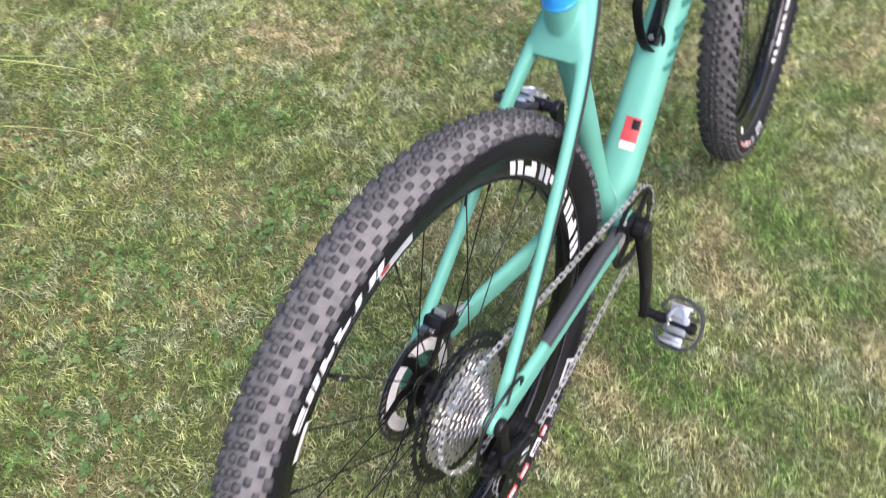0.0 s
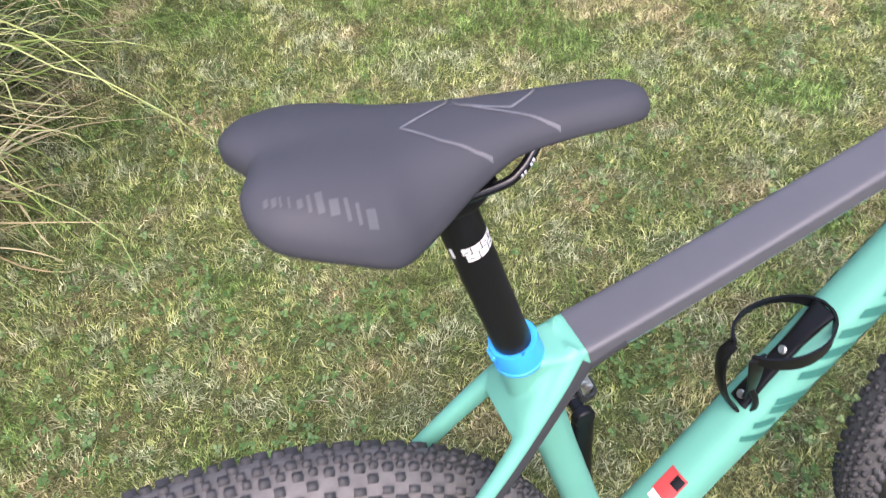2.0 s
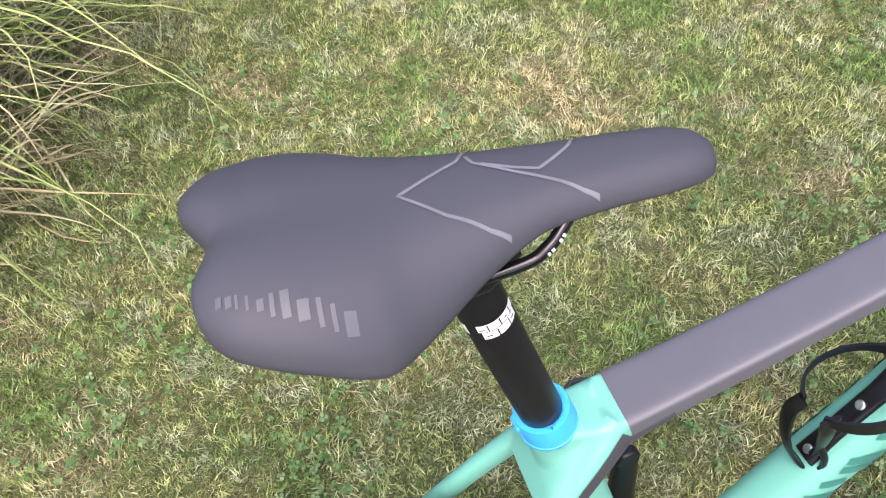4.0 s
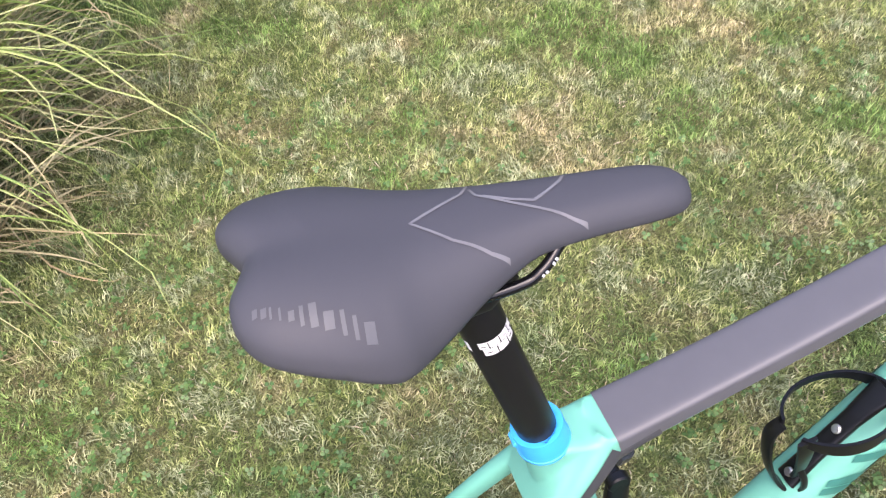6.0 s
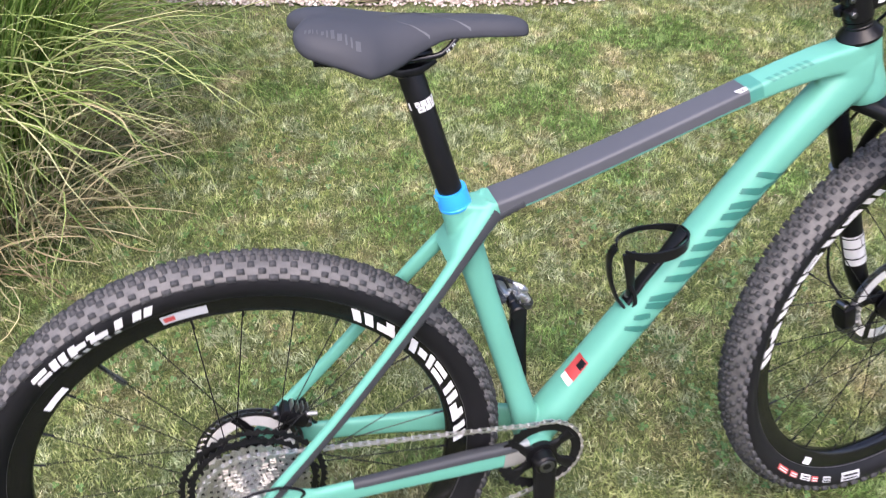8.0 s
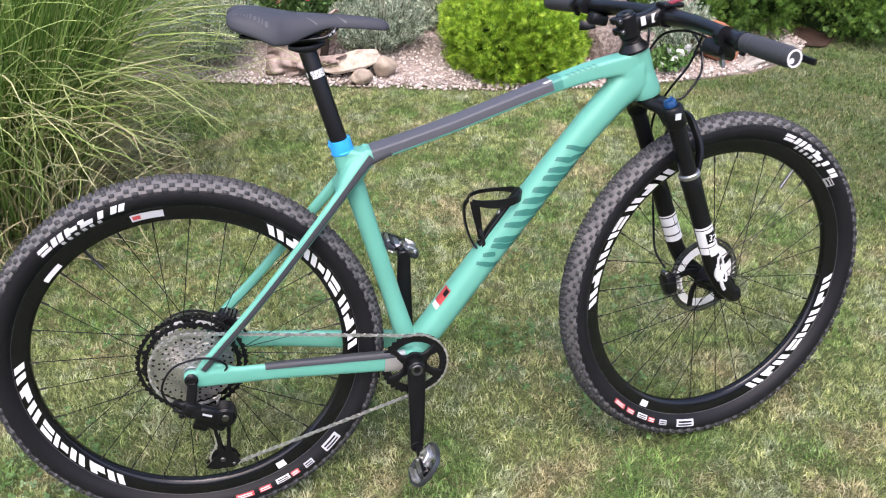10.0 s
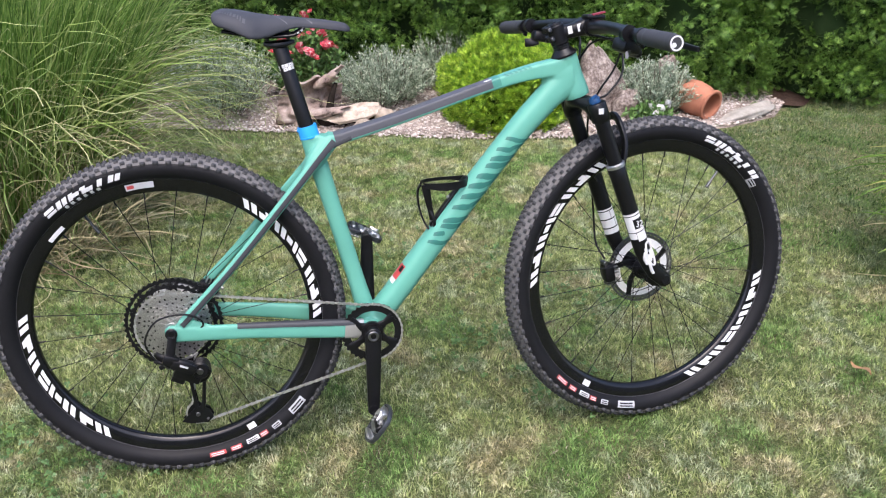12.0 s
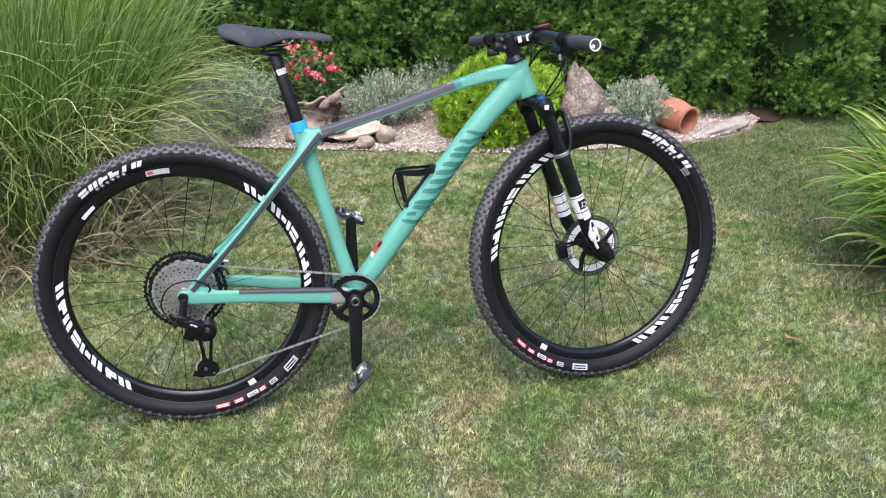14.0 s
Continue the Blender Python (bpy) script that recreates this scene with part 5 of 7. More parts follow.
def knob_poses(c, count, seed):
    r = np.random.default_rng(seed)
    ms = []
    for i in range(count):
        for y, rad, off, sx, sy, sz, tilt in ((-0.0058, 0.3676, 0.0, 1.25, 1.05, 1.45, 4), (0.0058, 0.3676, 0.10, 1.25, 1.05, 1.45, -4), (-0.0036, 0.3682, 0.50, 0.95, 0.85, 1.4, 0), (0.0046, 0.3682, 0.60, 0.95, 0.85, 1.4, 0),
                                              (-0.0142, 0.3648, 0.62, 1.2, 1.1, 1.45, -14), (0.0142, 0.3648, 0.78, 1.2, 1.1, 1.45, 14),
                                              (-0.0222, 0.3602, 0.12, 1.35, 1.05, 1.55, -34), (0.0222, 0.3602, 0.30, 1.35, 1.05, 1.55, 34),
                                              (-0.0276, 0.3550, 0.58, 1.65, 1.25, 1.6, -56), (0.0276, 0.3550, 0.80, 1.65, 1.25, 1.6, 56)):
            t = 2 * math.pi * (i + off) / count
            nrm = Vector((math.cos(t), 0, math.sin(t)))
            tan = Vector((-math.sin(t), 0, math.cos(t)))
            tl = radians(tilt)
            up2 = nrm * math.cos(tl) + Vector((0, math.sin(tl), 0))
            ax2 = tan.cross(up2)
            p = c + nrm * rad + Vector((0, y, 0))
            j = 1 + r.uniform(-0.06, 0.06)
            ms.append(np.column_stack([np.array(tan) * sx * 0.0076 * j, np.array(ax2) * sy * 0.0066 * j, np.array(up2) * sz * 0.0040, np.array(p)]))
    return ms


KNOB_V = [(-.5, -.5, -.3), (.5, -.5, -.3), (.5, .5, -.3), (-.5, .5, -.3), (-.4, -.38, .9), (.4, -.38, .9), (.4, .38, .9), (-.4, .38, .9)]
KNOB_F = [(4, 5, 6, 7), (0, 1, 5, 4), (1, 2, 6, 5), (2, 3, 7, 6), (3, 0, 4, 7)]


def wheel(name, c, xf, hub_l, hub_r, valve, names, small, tags):
    """A 29-inch wheel. names: arcs of the maker's bars on the rim; small: bars on the tyre."""
    rb = bmesh.new()
    lathe(rb, [(0.3215, -0.0148), (0.3220, -0.0125), (0.317, -0.0115), (0.312, 0), (0.317, 0.0115), (0.3220, 0.0125), (0.3215, 0.0148), (0.3120, 0.0143), (0.3000, 0.0118),
               (0.2935, 0.0092), (0.2905, 0.0055), (0.2900, 0), (0.2905, -0.0055), (0.2935, -0.0092), (0.3000, -0.0118), (0.3120, -0.0143)], c, 120)
    rim = part(name, rb, RIM, bike, "wheel with a glossy black deep carbon rim", xf=xf)
    # lighter ring that puts the flange's highlight into the colour
    for sgn in (-1, 1):
        eb = bmesh.new()
        lathe(eb, [(0.3196, sgn * 0.0146), (0.3200, sgn * 0.0162), (0.3214, sgn * 0.0164), (0.3218, sgn * 0.0146)], c, 120)
        part("rim_edge_glint", eb, EDGEGLINT, rim, "thin grey ring painted as the rim edge's highlight", xf=xf)
    tb = bmesh.new()
    prof = [(r, -y) for r, y in TYRE[:-1]] + [TYRE[-1]] + [(r, y) for r, y in TYRE[:-1][::-1]] + [(0.3115, 0.009), (0.3115, -0.009)]
    lathe(tb, prof, c, 144)
    part("tyre", tb, RUBBER, rim, "black knobbly mountain bike tyre", xf=xf, angle=80)
    tb = bmesh.new()
    strip = [(0.3505, -0.0290), (0.3558, -0.0278)] + [(r + 0.0005, -y) for r, y in TYRE[6:-1]] + [(0.3687, 0)] + [(r + 0.0005, y) for r, y in TYRE[6:-1][::-1]] + [(0.3558, 0.0278), (0.3505, 0.0290)]
    lathe(tb, strip, c, 144, close=False)
    part("tread", tb, TREAD, rim, "dusty grey tread", xf=xf, angle=80)
    kn = scatter("tread_relief", KNOB_V, KNOB_F, knob_poses(c, 88, 3), rim, KNOB, "worn rubber knobs")
    kn.data.transform(xf)
    tagged(kn, kind="stuff")
    hb = bmesh.new()
    lathe(hb, [(0.008, hub_l + 0.012), (0.014, hub_l + 0.010), (0.016, hub_l + 0.004), (0.027, hub_l + 0.002), (0.027, hub_l - 0.002), (0.015, hub_l - 0.005), (0.011, 0.0),
               (0.015, hub_r + 0.005), (0.027, hub_r + 0.002), (0.027, hub_r - 0.002), (0.016, hub_r - 0.004), (0.014, hub_r - 0.012), (0.008, hub_r - 0.014)], c, 32)
    part("hub", hb, BLACK, rim, "black hub", xf=xf)
    meshes = {}
    for i in range(28):
        right, trail = i % 2, (i // 2) % 2
        if (right, trail) not in meshes:
            bm = bmesh.new()
            h = hub_r if right else hub_l
            ph = radians(62 if trail else -62)
            disc_rod(bm, (0.026 * math.cos(ph), h, 0.026 * math.sin(ph)), (0.2915, (0.004 if h > 0 else -0.004), 0), 0.00085, 6)
            sweep(bm, [(0.276, h * 0.065 + (0.003 if h > 0 else -0.003), 0), (0.2915, (0.004 if h > 0 else -0.004), 0)], 0.0018, 6)
            me = bpy.data.meshes.new("spoke")
            bm.to_mesh(me)
            bm.free()
            me.materials.append(BLACK)
            meshes[right, trail] = me
        ob = new("spoke", meshes[right, trail])
        ob.parent = rim
        ob.matrix_basis = xf @ Matrix.Translation(c) @ Matrix.Rotation(-radians(i * 360 / 28 + 5), 4, "Y")
    vb = bmesh.new()
    a = radians(valve)
    d = Vector((math.cos(a), 0, math.sin(a)))
    disc_rod(vb, c + d * 0.291, c + d * 0.252, 0.0030, 10, 0.0006)
    disc_rod(vb, c + d * 0.262, c + d * 0.244, 0.0042, 10, 0.001)
    part("valve", vb, DARKSTEEL, rim, "metal valve stem", xf=xf)
    cells = [((0, 0.38, 0, 1), (0.48, 0.84, 0, 1)), ((0, 0.84, 0, 0.42), (0, 0.84, 0.56, 1)), ((0, 0.84, 0, 0.62), (0, 0.40, 0.62, 1)), ((0, 0.34, 0, 1), (0.34, 0.84, 0.22, 0.78))]
    for sgn in (-1, 1):
        for a0, a1 in names:
            step, slant = (a1 - a0) / 8, 0.34
            for i in range(8):
                lo = a0 + step * (i + 0.06)
                for u0, u1, v0, v1 in cells[i * 7 % 5 % 4]:
                    bm = arc_block(c, 0.2992 + 0.0180 * v0, 0.2992 + 0.0180 * v1, lo + step * (u0 + slant * v0), lo + step * (u1 - 0.05 + slant * v0), 0.0006, sgn, skew=slant * step * (v1 - v0))
                    part("rim_print", bm, WHITE, rim, xf=xf)
    a0, a1 = small
    step = (a1 - a0) / 6
    for i in range(6):
        lo = a0 + step * (i + 0.08)
        for u0, u1, v0, v1 in (((0.2, 0.56, 0, 1),) if i == 4 else cells[(i * 3 + 1) % 4]):
            r0, r1 = 0.3325 + 0.014 * v0, 0.3325 + 0.014 * v1
            part("tyre_print", arc_block(c, r0, r1, lo + step * u0, lo + step * u1, 0.0010, None, -1.2 * (v1 - v0)), WHITE, rim, xf=xf)
        lo = a0 + (a1 - a0) * 0.24 + step * 0.52 * i
        part("tyre_print", arc_block(c, 0.3240, 0.3305, lo, lo + step * 0.26, 0.0010, None), WHITE, rim, xf=xf)
    for a0, a1, r0, r1, mat in tags:
        off = 0.0008
        y0, y1 = (0.0009 if mat == RED else 0.0006, -1) if r1 < 0.319 else (off, None)
        lab = part("label", arc_block(c, r0, r1, a0, a1, y0, y1), mat, rim, xf=xf)
        if r1 > 0.319 and a1 - a0 > 3:
            for q in (0.22, 0.62):
                ra, rb2 = r0 + (r1 - r0) * q, r0 + (r1 - r0) * (q + 0.2)
                bm = arc_block(c, ra, rb2, a0 + (a1 - a0) * 0.1, a1 - (a1 - a0) * 0.12, 0.0014, None)
                part("label_bar", bm, WHITE if mat == RED else RUBBER, rim, xf=xf)
    return rim


wheel("rear_wheel", REAR_HUB, IDENT, 0.030, -0.020, 121.0, [(171.5, 236.5), (-4.5, 56.5)], (129.8, 100.0),
                   [(90.2, 100.8, 0.302, 0.3155, GREYPRINT), (97.6, 100.2, 0.305, 0.3125, RED), (129.5, 137.6, 0.2965, 0.3055, WHITE),
                    (-84.0, -77.5, 0.331, 0.341, RED), (-75.5, -71.0, 0.331, 0.341, RED), (-68.8, -63.5, 0.330, 0.340, WHITE), (-62.8, -59.5, 0.331, 0.341, RED),
                    (-57.0, -53.2, 0.331, 0.342, GREYPRINT), (-47.5, -39.8, 0.328, 0.344, GREYPRINT), (-66.0, -62.3, 0.303, 0.317, WHITE)])
wheel("front_wheel", FRONT_HUB, FRONT, 0.028, -0.034, 51.0, [(-69.5, -7.0), (115.0, 178.5)], (68.5, 36.5),
                    [(-140.0, -134.0, 0.331, 0.341, RED), (-132.5, -128.5, 0.331, 0.341, RED), (-126.5, -121.5, 0.330, 0.340, WHITE), (-120.8, -117.6, 0.331, 0.341, RED),
                     (-115.0, -111.5, 0.331, 0.342, GREYPRINT), (-106.5, -98.5, 0.328, 0.344, GREYPRINT), (-126.0, -122.3, 0.303, 0.317, WHITE), (34.0, 38.5, 0.320, 0.332, GREYPRINT)])


def rotor(c, radius, y, xf, name):
    bm = bmesh.new()
    n = 60
    for r0, r1 in ((radius - 0.014, radius - 0.0075), (radius - 0.0055, radius)):
        lathe(bm, [(r0, -0.0009), (r1, -0.0009), (r1, 0.0009), (r0, 0.0009)], (c.x, y, c.z), n)
    ob = part(name, bm, DARKSTEEL, bike, "drilled steel brake rotor", xf=xf)
    bm = bmesh.new()
    o = Vector((c.x, y, c.z))
    for i in range(40):
        a = 2 * math.pi * i / 40
        d, q = Vector((math.cos(a), 0, math.sin(a))), Vector((math.cos(a + 0.06), 0, math.sin(a + 0.06)))
        disc_rod(bm, o + d * (radius - 0.0105), o + q * (radius - 0.0030), 0.0019, 6)
    part("track_bridge", bm, DARKSTEEL, ob, "ground steel between the holes", xf=xf)
    bm = bmesh.new()
    for i in range(5):
        a = 2 * math.pi * i / 5
        d, q = Vector((math.cos(a), 0, math.sin(a))), Vector((math.cos(a + 0.5), 0, math.sin(a + 0.5)))
        sweep(bm, smooth_path([o + d * 0.018, o + (d + q) * 0.022, o + q * (radius - 0.012)], 3), (0.0013, 0.0078), 8, 4)
    lathe(bm, [(0.012, -0.002), (0.026, -0.002), (0.024, 0.002), (0.012, 0.002)], o, 28)
    part("carrier", bm, BLACK, ob, "black rotor carrier", xf=xf)
    bm = bmesh.new()
    lathe(bm, [(radius - 0.032, -0.0006), (radius - 0.0145, -0.0006), (radius - 0.0145, 0.0006), (radius - 0.032, 0.0006)], o, n)
    part("cooling_fin", bm, FIN, ob, "bright aluminium cooling fin", xf=xf)
    return ob


rotor(REAR_HUB, 0.080, 0.045, IDENT, "rear_brake_rotor")
rotor(FRONT_HUB, 0.088, 0.038, FRONT, "front_brake_rotor")


def caliper(name, c, turn, xf):
    bm = bmesh.new()
    m = pose(0, 0, 0, 0, turn, 0)
    box(bm, c, (0.046, 0.030, 0.026), m, 0.006)
    box(bm, Vector(c) + m @ Vector((0.0, 0.013, 0.004)), (0.030, 0.014, 0.032), m, 0.005)
    ob = part(name, bm, BLACK, bike, "black hydraulic brake caliper", xf=xf)
    for k in (-0.026, 0.026):
        bm = bmesh.new()
        p = Vector(c) + m @ Vector((k, 0, -0.006))
        disc_rod(bm, p + Vector((0, -0.010, 0)), p + Vector((0, 0.010, 0)), 0.006, 12, 0.001)
        part("mount_bolt", bm, DARKSTEEL, ob, xf=xf)
    bm = bmesh.new()
    p = Vector(c) + m @ Vector((0.012, -0.012, 0.014))
    disc_rod(bm, p, p + m @ Vector((0.016, 0, 0.006)), 0.004, 10, 0.001)
    part("banjo", bm, SILVER, ob, xf=xf)
    bm = bmesh.new()
    for j in range(4):
        box(bm, Vector(c) + m @ Vector((-0.012 + 0.008 * j, -0.004, 0.018)), (0.0022, 0.018, 0.010), m)
    part("pad_fin", bm, SILVER, ob, "silver brake pad fins", xf=xf)
    return ob


caliper("rear_brake_caliper", (0.072, 0.050, 0.4140), 34, IDENT)
caliper("front_brake_caliper", (1.020, 0.044, 0.362), 80, FRONT)


# ---- drivetrain ----
def gear(bm, c, r, teeth, inner, y0, y1):
    n = teeth * 2
    rings = []
    for y in (y0, y1):
        out, inn = [], []
        for i in range(n):
            a = 2 * math.pi * i / n
            rr = r + 0.0025 if i % 2 == 0 else r - 0.0020
            out.append(bm.verts.new((c[0] + rr * math.cos(a), y, c[1] + rr * math.sin(a))))
            inn.append(bm.verts.new((c[0] + inner * math.cos(a), y, c[1] + inner * math.sin(a))))
        rings.append((out, inn))
    (o0, i0), (o1, i1) = rings
    for i in range(n):
        j = (i + 1) % n
        bm.faces.new((o0[i], o0[j], i0[j], i0[i]))
        bm.faces.new((o1[j], o1[i], i1[i], i1[j]))
        bm.faces.new((o0[j], o0[i], o1[i], o1[j]))
        bm.faces.new((i0[i], i0[j], i1[j], i1[i]))
    return bm


cassette = None
for i, teeth in enumerate((51, 45, 39, 33, 28, 24, 21, 18, 16, 14, 12, 10)):
    r = teeth * 0.002021
    y = -0.0245 - 0.0033 * i
    inner = (0.0955, 0.0825)[i] if i < 2 else max(0.014, r - 0.016)
    bm = gear(bmesh.new(), (0, 0.368), r, teeth, inner, y + 0.0009, y - 0.0009)
    if i < 2:
        for k in range(14):
            t = 2 * math.pi * (k + 0.5 * i) / 14
            d, q = Vector((math.cos(t), 0, math.sin(t))), Vector((math.cos(t + 0.16), 0, math.sin(t + 0.16)))
            o = Vector((0, y, 0.368))
            sweep(bm, [o + d * (inner + 0.001), o + q * (inner - (0.0135 if i == 0 else 0.016))], (0.0011, 0.0032), 8, 4)
    else:
        for k in range(10):
            t = 2 * math.pi * k / 10 + 0.3 * i
            d, o = Vector((math.cos(t), 0, math.sin(t))), Vector((0, y, 0.368))
            sweep(bm, [o + d * (inner + 0.001), o + d * max(0.012, inner - 0.022)], (0.0009, 0.0040), 6, 4)
    mat = BLACK if i < 2 else COG
    if cassette is None:
        cassette = part("cassette", bm, mat, bike, "twelve-speed cassette with black large and silver small cogs", smooth=False)
    else:
        part("cog", bm, mat, cassette, "silver steel cog" if i > 1 else "black alloy cog", smooth=False)
TEETH = (51, 45, 39, 33, 28, 24, 21, 18, 16, 14, 12, 10)
# black patches laid on the cogs, painting the darkness inside drilled holes
bm = bmesh.new()
for i in range(2, 9):
    r, q = TEETH[i] * 0.002021, TEETH[i + 1] * 0.002021
    y = -0.0245 - 0.0033 * i - 0.0009
    count, mid, half = TEETH[i], (r + q) / 2 - 0.0012, max(0.0009, (r - q) * 0.20)
    for k in range(count):
        if k % 3 == 2:
            continue
        t = 2 * math.pi * k / count + 0.2 * i
        d, e = Vector((math.cos(t), 0, math.sin(t))), Vector((-math.sin(t), 0, math.cos(t)))
        o = Vector((0, y, 0.368)) + d * mid
        loft(bm, [[o + d * half * a + e * 0.0019 * b + Vector((0, h, 0)) for a, b in ((-1, -1), (1, -1), (1, 1), (-1, 1))] for h in (0.0, -0.0003)])
tagged(part("cog_hole_patch", bm, BLACK, cassette, "black patches painted for the dark of machined recesses"), "black patches painted for the dark of machined recesses", kind="stuff")
bm = bmesh.new()
lathe(bm, [(0.005, -0.058), (0.017, -0.058), (0.024, -0.045), (0.050, -0.028), (0.052, -0.022), (0.005, -0.022)], (0, 0, 0.368), 28)
part("freehub", bm, DARKSTEEL, cassette, "dark freehub body")
bm = bmesh.new()
lathe(bm, [(0.006, -0.064), (0.015, -0.064), (0.016, -0.0625), (0.016, -0.02), (0.006, -0.02)], (0, 0, 0.368), 24)
part("lockring", bm, SILVER, cassette)

crb = gear(bmesh.new(), (BB.x, BB.z), 0.0680, 34, 0.0505, -0.0490, -0.0510)
for a in (34, 146, 214, 326):
    a = radians(a)
    d = Vector((math.cos(a), 0, math.sin(a)))
    o = Vector((BB.x, -0.050, BB.z))
    sweep(crb, smooth_path([o + d * 0.016, o + d * 0.036, o + d * 0.058], 3), spread([(0.0036, 0.0130), (0.0034, 0.0068), (0.0028, 0.0120)], 7), 10, 4)
lathe(crb, [(0.012, -0.0455), (0.025, -0.0455), (0.025, -0.054), (0.012, -0.054)], (BB.x, 0, BB.z), 28)
part("chainring", crb, BLACK, bike, "black narrow-wide chainring", angle=30)


def crank(name, sgn, tip):
    o, t = Vector((BB.x, sgn * 0.066, BB.z)), Vector(tip)
    mid = o.lerp(t, 0.5) + Vector((0, sgn * 0.004, 0))
    path = smooth_path([o, mid, t], 6)
    bm = bmesh.new()
    sweep(bm, path, spread([(0.0085, 0.0190), (0.0068, 0.0165), (0.0062, 0.0135)], len(path)), 16, 3.2)
    disc_rod(bm, o + Vector((0, -sgn * 0.012, 0)), o + Vector((0, sgn * 0.010, 0)), 0.0175, 28, 0.002)
    disc_rod(bm, t + Vector((0, -0.0062, 0)), t + Vector((0, 0.0062, 0)), 0.0135, 20, 0.002)
    ob = part(name, bm, BLACK, bike, "black alloy crank arm")
    bm = bmesh.new()
    lathe(bm, [(0.0065, sgn * 0.0765), (0.0105, sgn * 0.0775), (0.0125, sgn * 0.0765), (0.0065, sgn * 0.0700)], (BB.x, 0, BB.z), 24)
    part("crank_bolt", bm, DARKSTEEL, ob, "grey hollow crank bolt")
    bm = bmesh.new()
    c = o.lerp(t, 0.74) + Vector((0, sgn * 0.0075, 0))
    box(bm, c, (0.008, 0.0008, 0.020))
    part("crank_print", bm, GREYPRINT, ob)
    return ob


crank("crank_arm", -1, (0.4150, -0.080, 0.130))
crank("crank_arm", 1, (0.4370, 0.080, 0.486))


def pedal(tip, sgn, tilt):
    m = Matrix.Translation(tip) @ pose(0, 0, 0, 0, tilt, 0)
    bm = bmesh.new()
    disc_rod(bm, (0, sgn * 0.004, 0), (0, sgn * 0.022, 0), 0.0080, 16, 0.001)
    disc_rod(bm, (0, sgn * 0.020, 0), (0, sgn * 0.088, 0), 0.0095, 18, 0.002)
    ob = part("pedal", bm, BLACK, bike, "black and silver clip-in trail pedal", xf=m)
    bm = bmesh.new()
    box(bm, (0.0, sgn * 0.056, 0), (0.034, 0.042, 0.017), None, 0.004)
    part("pedal_body", bm, SILVER, ob, "silver alloy pedal body", xf=m)
    bm = bmesh.new()
    pts = [(0.016, 0.024), (0.036, 0.032), (0.041, 0.050), (0.038, 0.072), (0.026, 0.088), (0.0, 0.093), (-0.026, 0.088), (-0.038, 0.072), (-0.041, 0.050), (-0.036, 0.032), (-0.016, 0.024)]
    path = smooth_path([(x * 1.04, sgn * (0.024 + (y - 0.024) * 1.06), 0.0) for x, y in pts], 3)
    sweep(bm, path, (0.0055, 0.0026), 10, 4, side=(0, 0, 1))
    for k in (-1, 1):
        sweep(bm, [(k * 0.014, sgn * 0.026, 0), (k * 0.020, sgn * 0.058, 0), (k * 0.016, sgn * 0.090, 0)], (0.0045, 0.0024), 8, 4, side=(0, 0, 1))
    part("pedal_cage", bm, PEDALGREY, ob, "blue-grey alloy cage", xf=m)
    for k in (-1, 1):
        bm = bmesh.new()
        box(bm, (k * 0.022, sgn * 0.056, k * 0.007), (0.020, 0.034, 0.012), None, 0.003)
        box(bm, (k * 0.032, sgn * 0.056, 0.0), (0.007, 0.040, 0.020), None, 0.002)
        sweep(bm, smooth_path([(k * 0.010, sgn * 0.042, k * 0.014), (k * 0.026, sgn * 0.048, k * 0.015), (k * 0.030, sgn * 0.056, k * 0.015), (k * 0.026, sgn * 0.064, k * 0.015), (k * 0.010, sgn * 0.070, k * 0.014)], 3), (0.0022, 0.0030), 8, 3, side=(0, 0, 1))
        part("cleat_jaw", bm, CHROME, ob, "bright steel cleat jaw", xf=m)
        bm = bmesh.new()
        disc_rod(bm, (k * 0.004, sgn * 0.044, -0.014), (k * 0.004, sgn * 0.044, 0.014), 0.0035, 10, 0.001)
        part("jaw_bolt", bm, SILVER, ob, xf=m)


pedal((0.4190, -0.080, 0.124), -1, -50)
pedal((0.4370, 0.080, 0.486), 1, 30)

# rear mech
UP_PULLEY, LOW_PULLEY = (0.008, 0.276), (0.022, 0.171)
db = bmesh.new()
sweep(db, smooth_path([(-0.004, -0.082, 0.372), (-0.012, -0.086, 0.336), (-0.016, -0.086, 0.318)], 4), spread([(0.005, 0.009), (0.006, 0.010), (0.008, 0.012)], 9), 12, 3)
disc_rod(db, (-0.014, -0.068, 0.318), (-0.014, -0.094, 0.318), 0.013, 20, 0.003)
sweep(db, smooth_path([(-0.014, -0.086, 0.318), (0.006, -0.089, 0.313), (0.026, -0.086, 0.302), (0.042, -0.078, 0.284)], 4), spread([(0.009, 0.011), (0.009, 0.011), (0.009, 0.011), (0.009, 0.013)], 13), 14, 3)
sweep(db, smooth_path([(-0.016, -0.082, 0.322), (-0.034, -0.080, 0.328), (-0.044, -0.080, 0.338)], 4), spread([(0.006, 0.009), (0.005, 0.008), (0.004, 0.005)], 9), 12, 3)
disc_rod(db, (0.044, -0.055, 0.290), (0.044, -0.090, 0.290), 0.0195, 24, 0.004)
sweep(db, smooth_path([(0.046, -0.070, 0.300), (0.052, -0.066, 0.282), (0.044, -0.062, 0.264), (0.026, -0.060, 0.258)], 4), spread([(0.010, 0.012), (0.010, 0.013), (0.008, 0.012), (0.006, 0.009)], 13), 14, 3)
mech = part("rear_derailleur", db, BLACK, bike, "black rear derailleur with long cage")
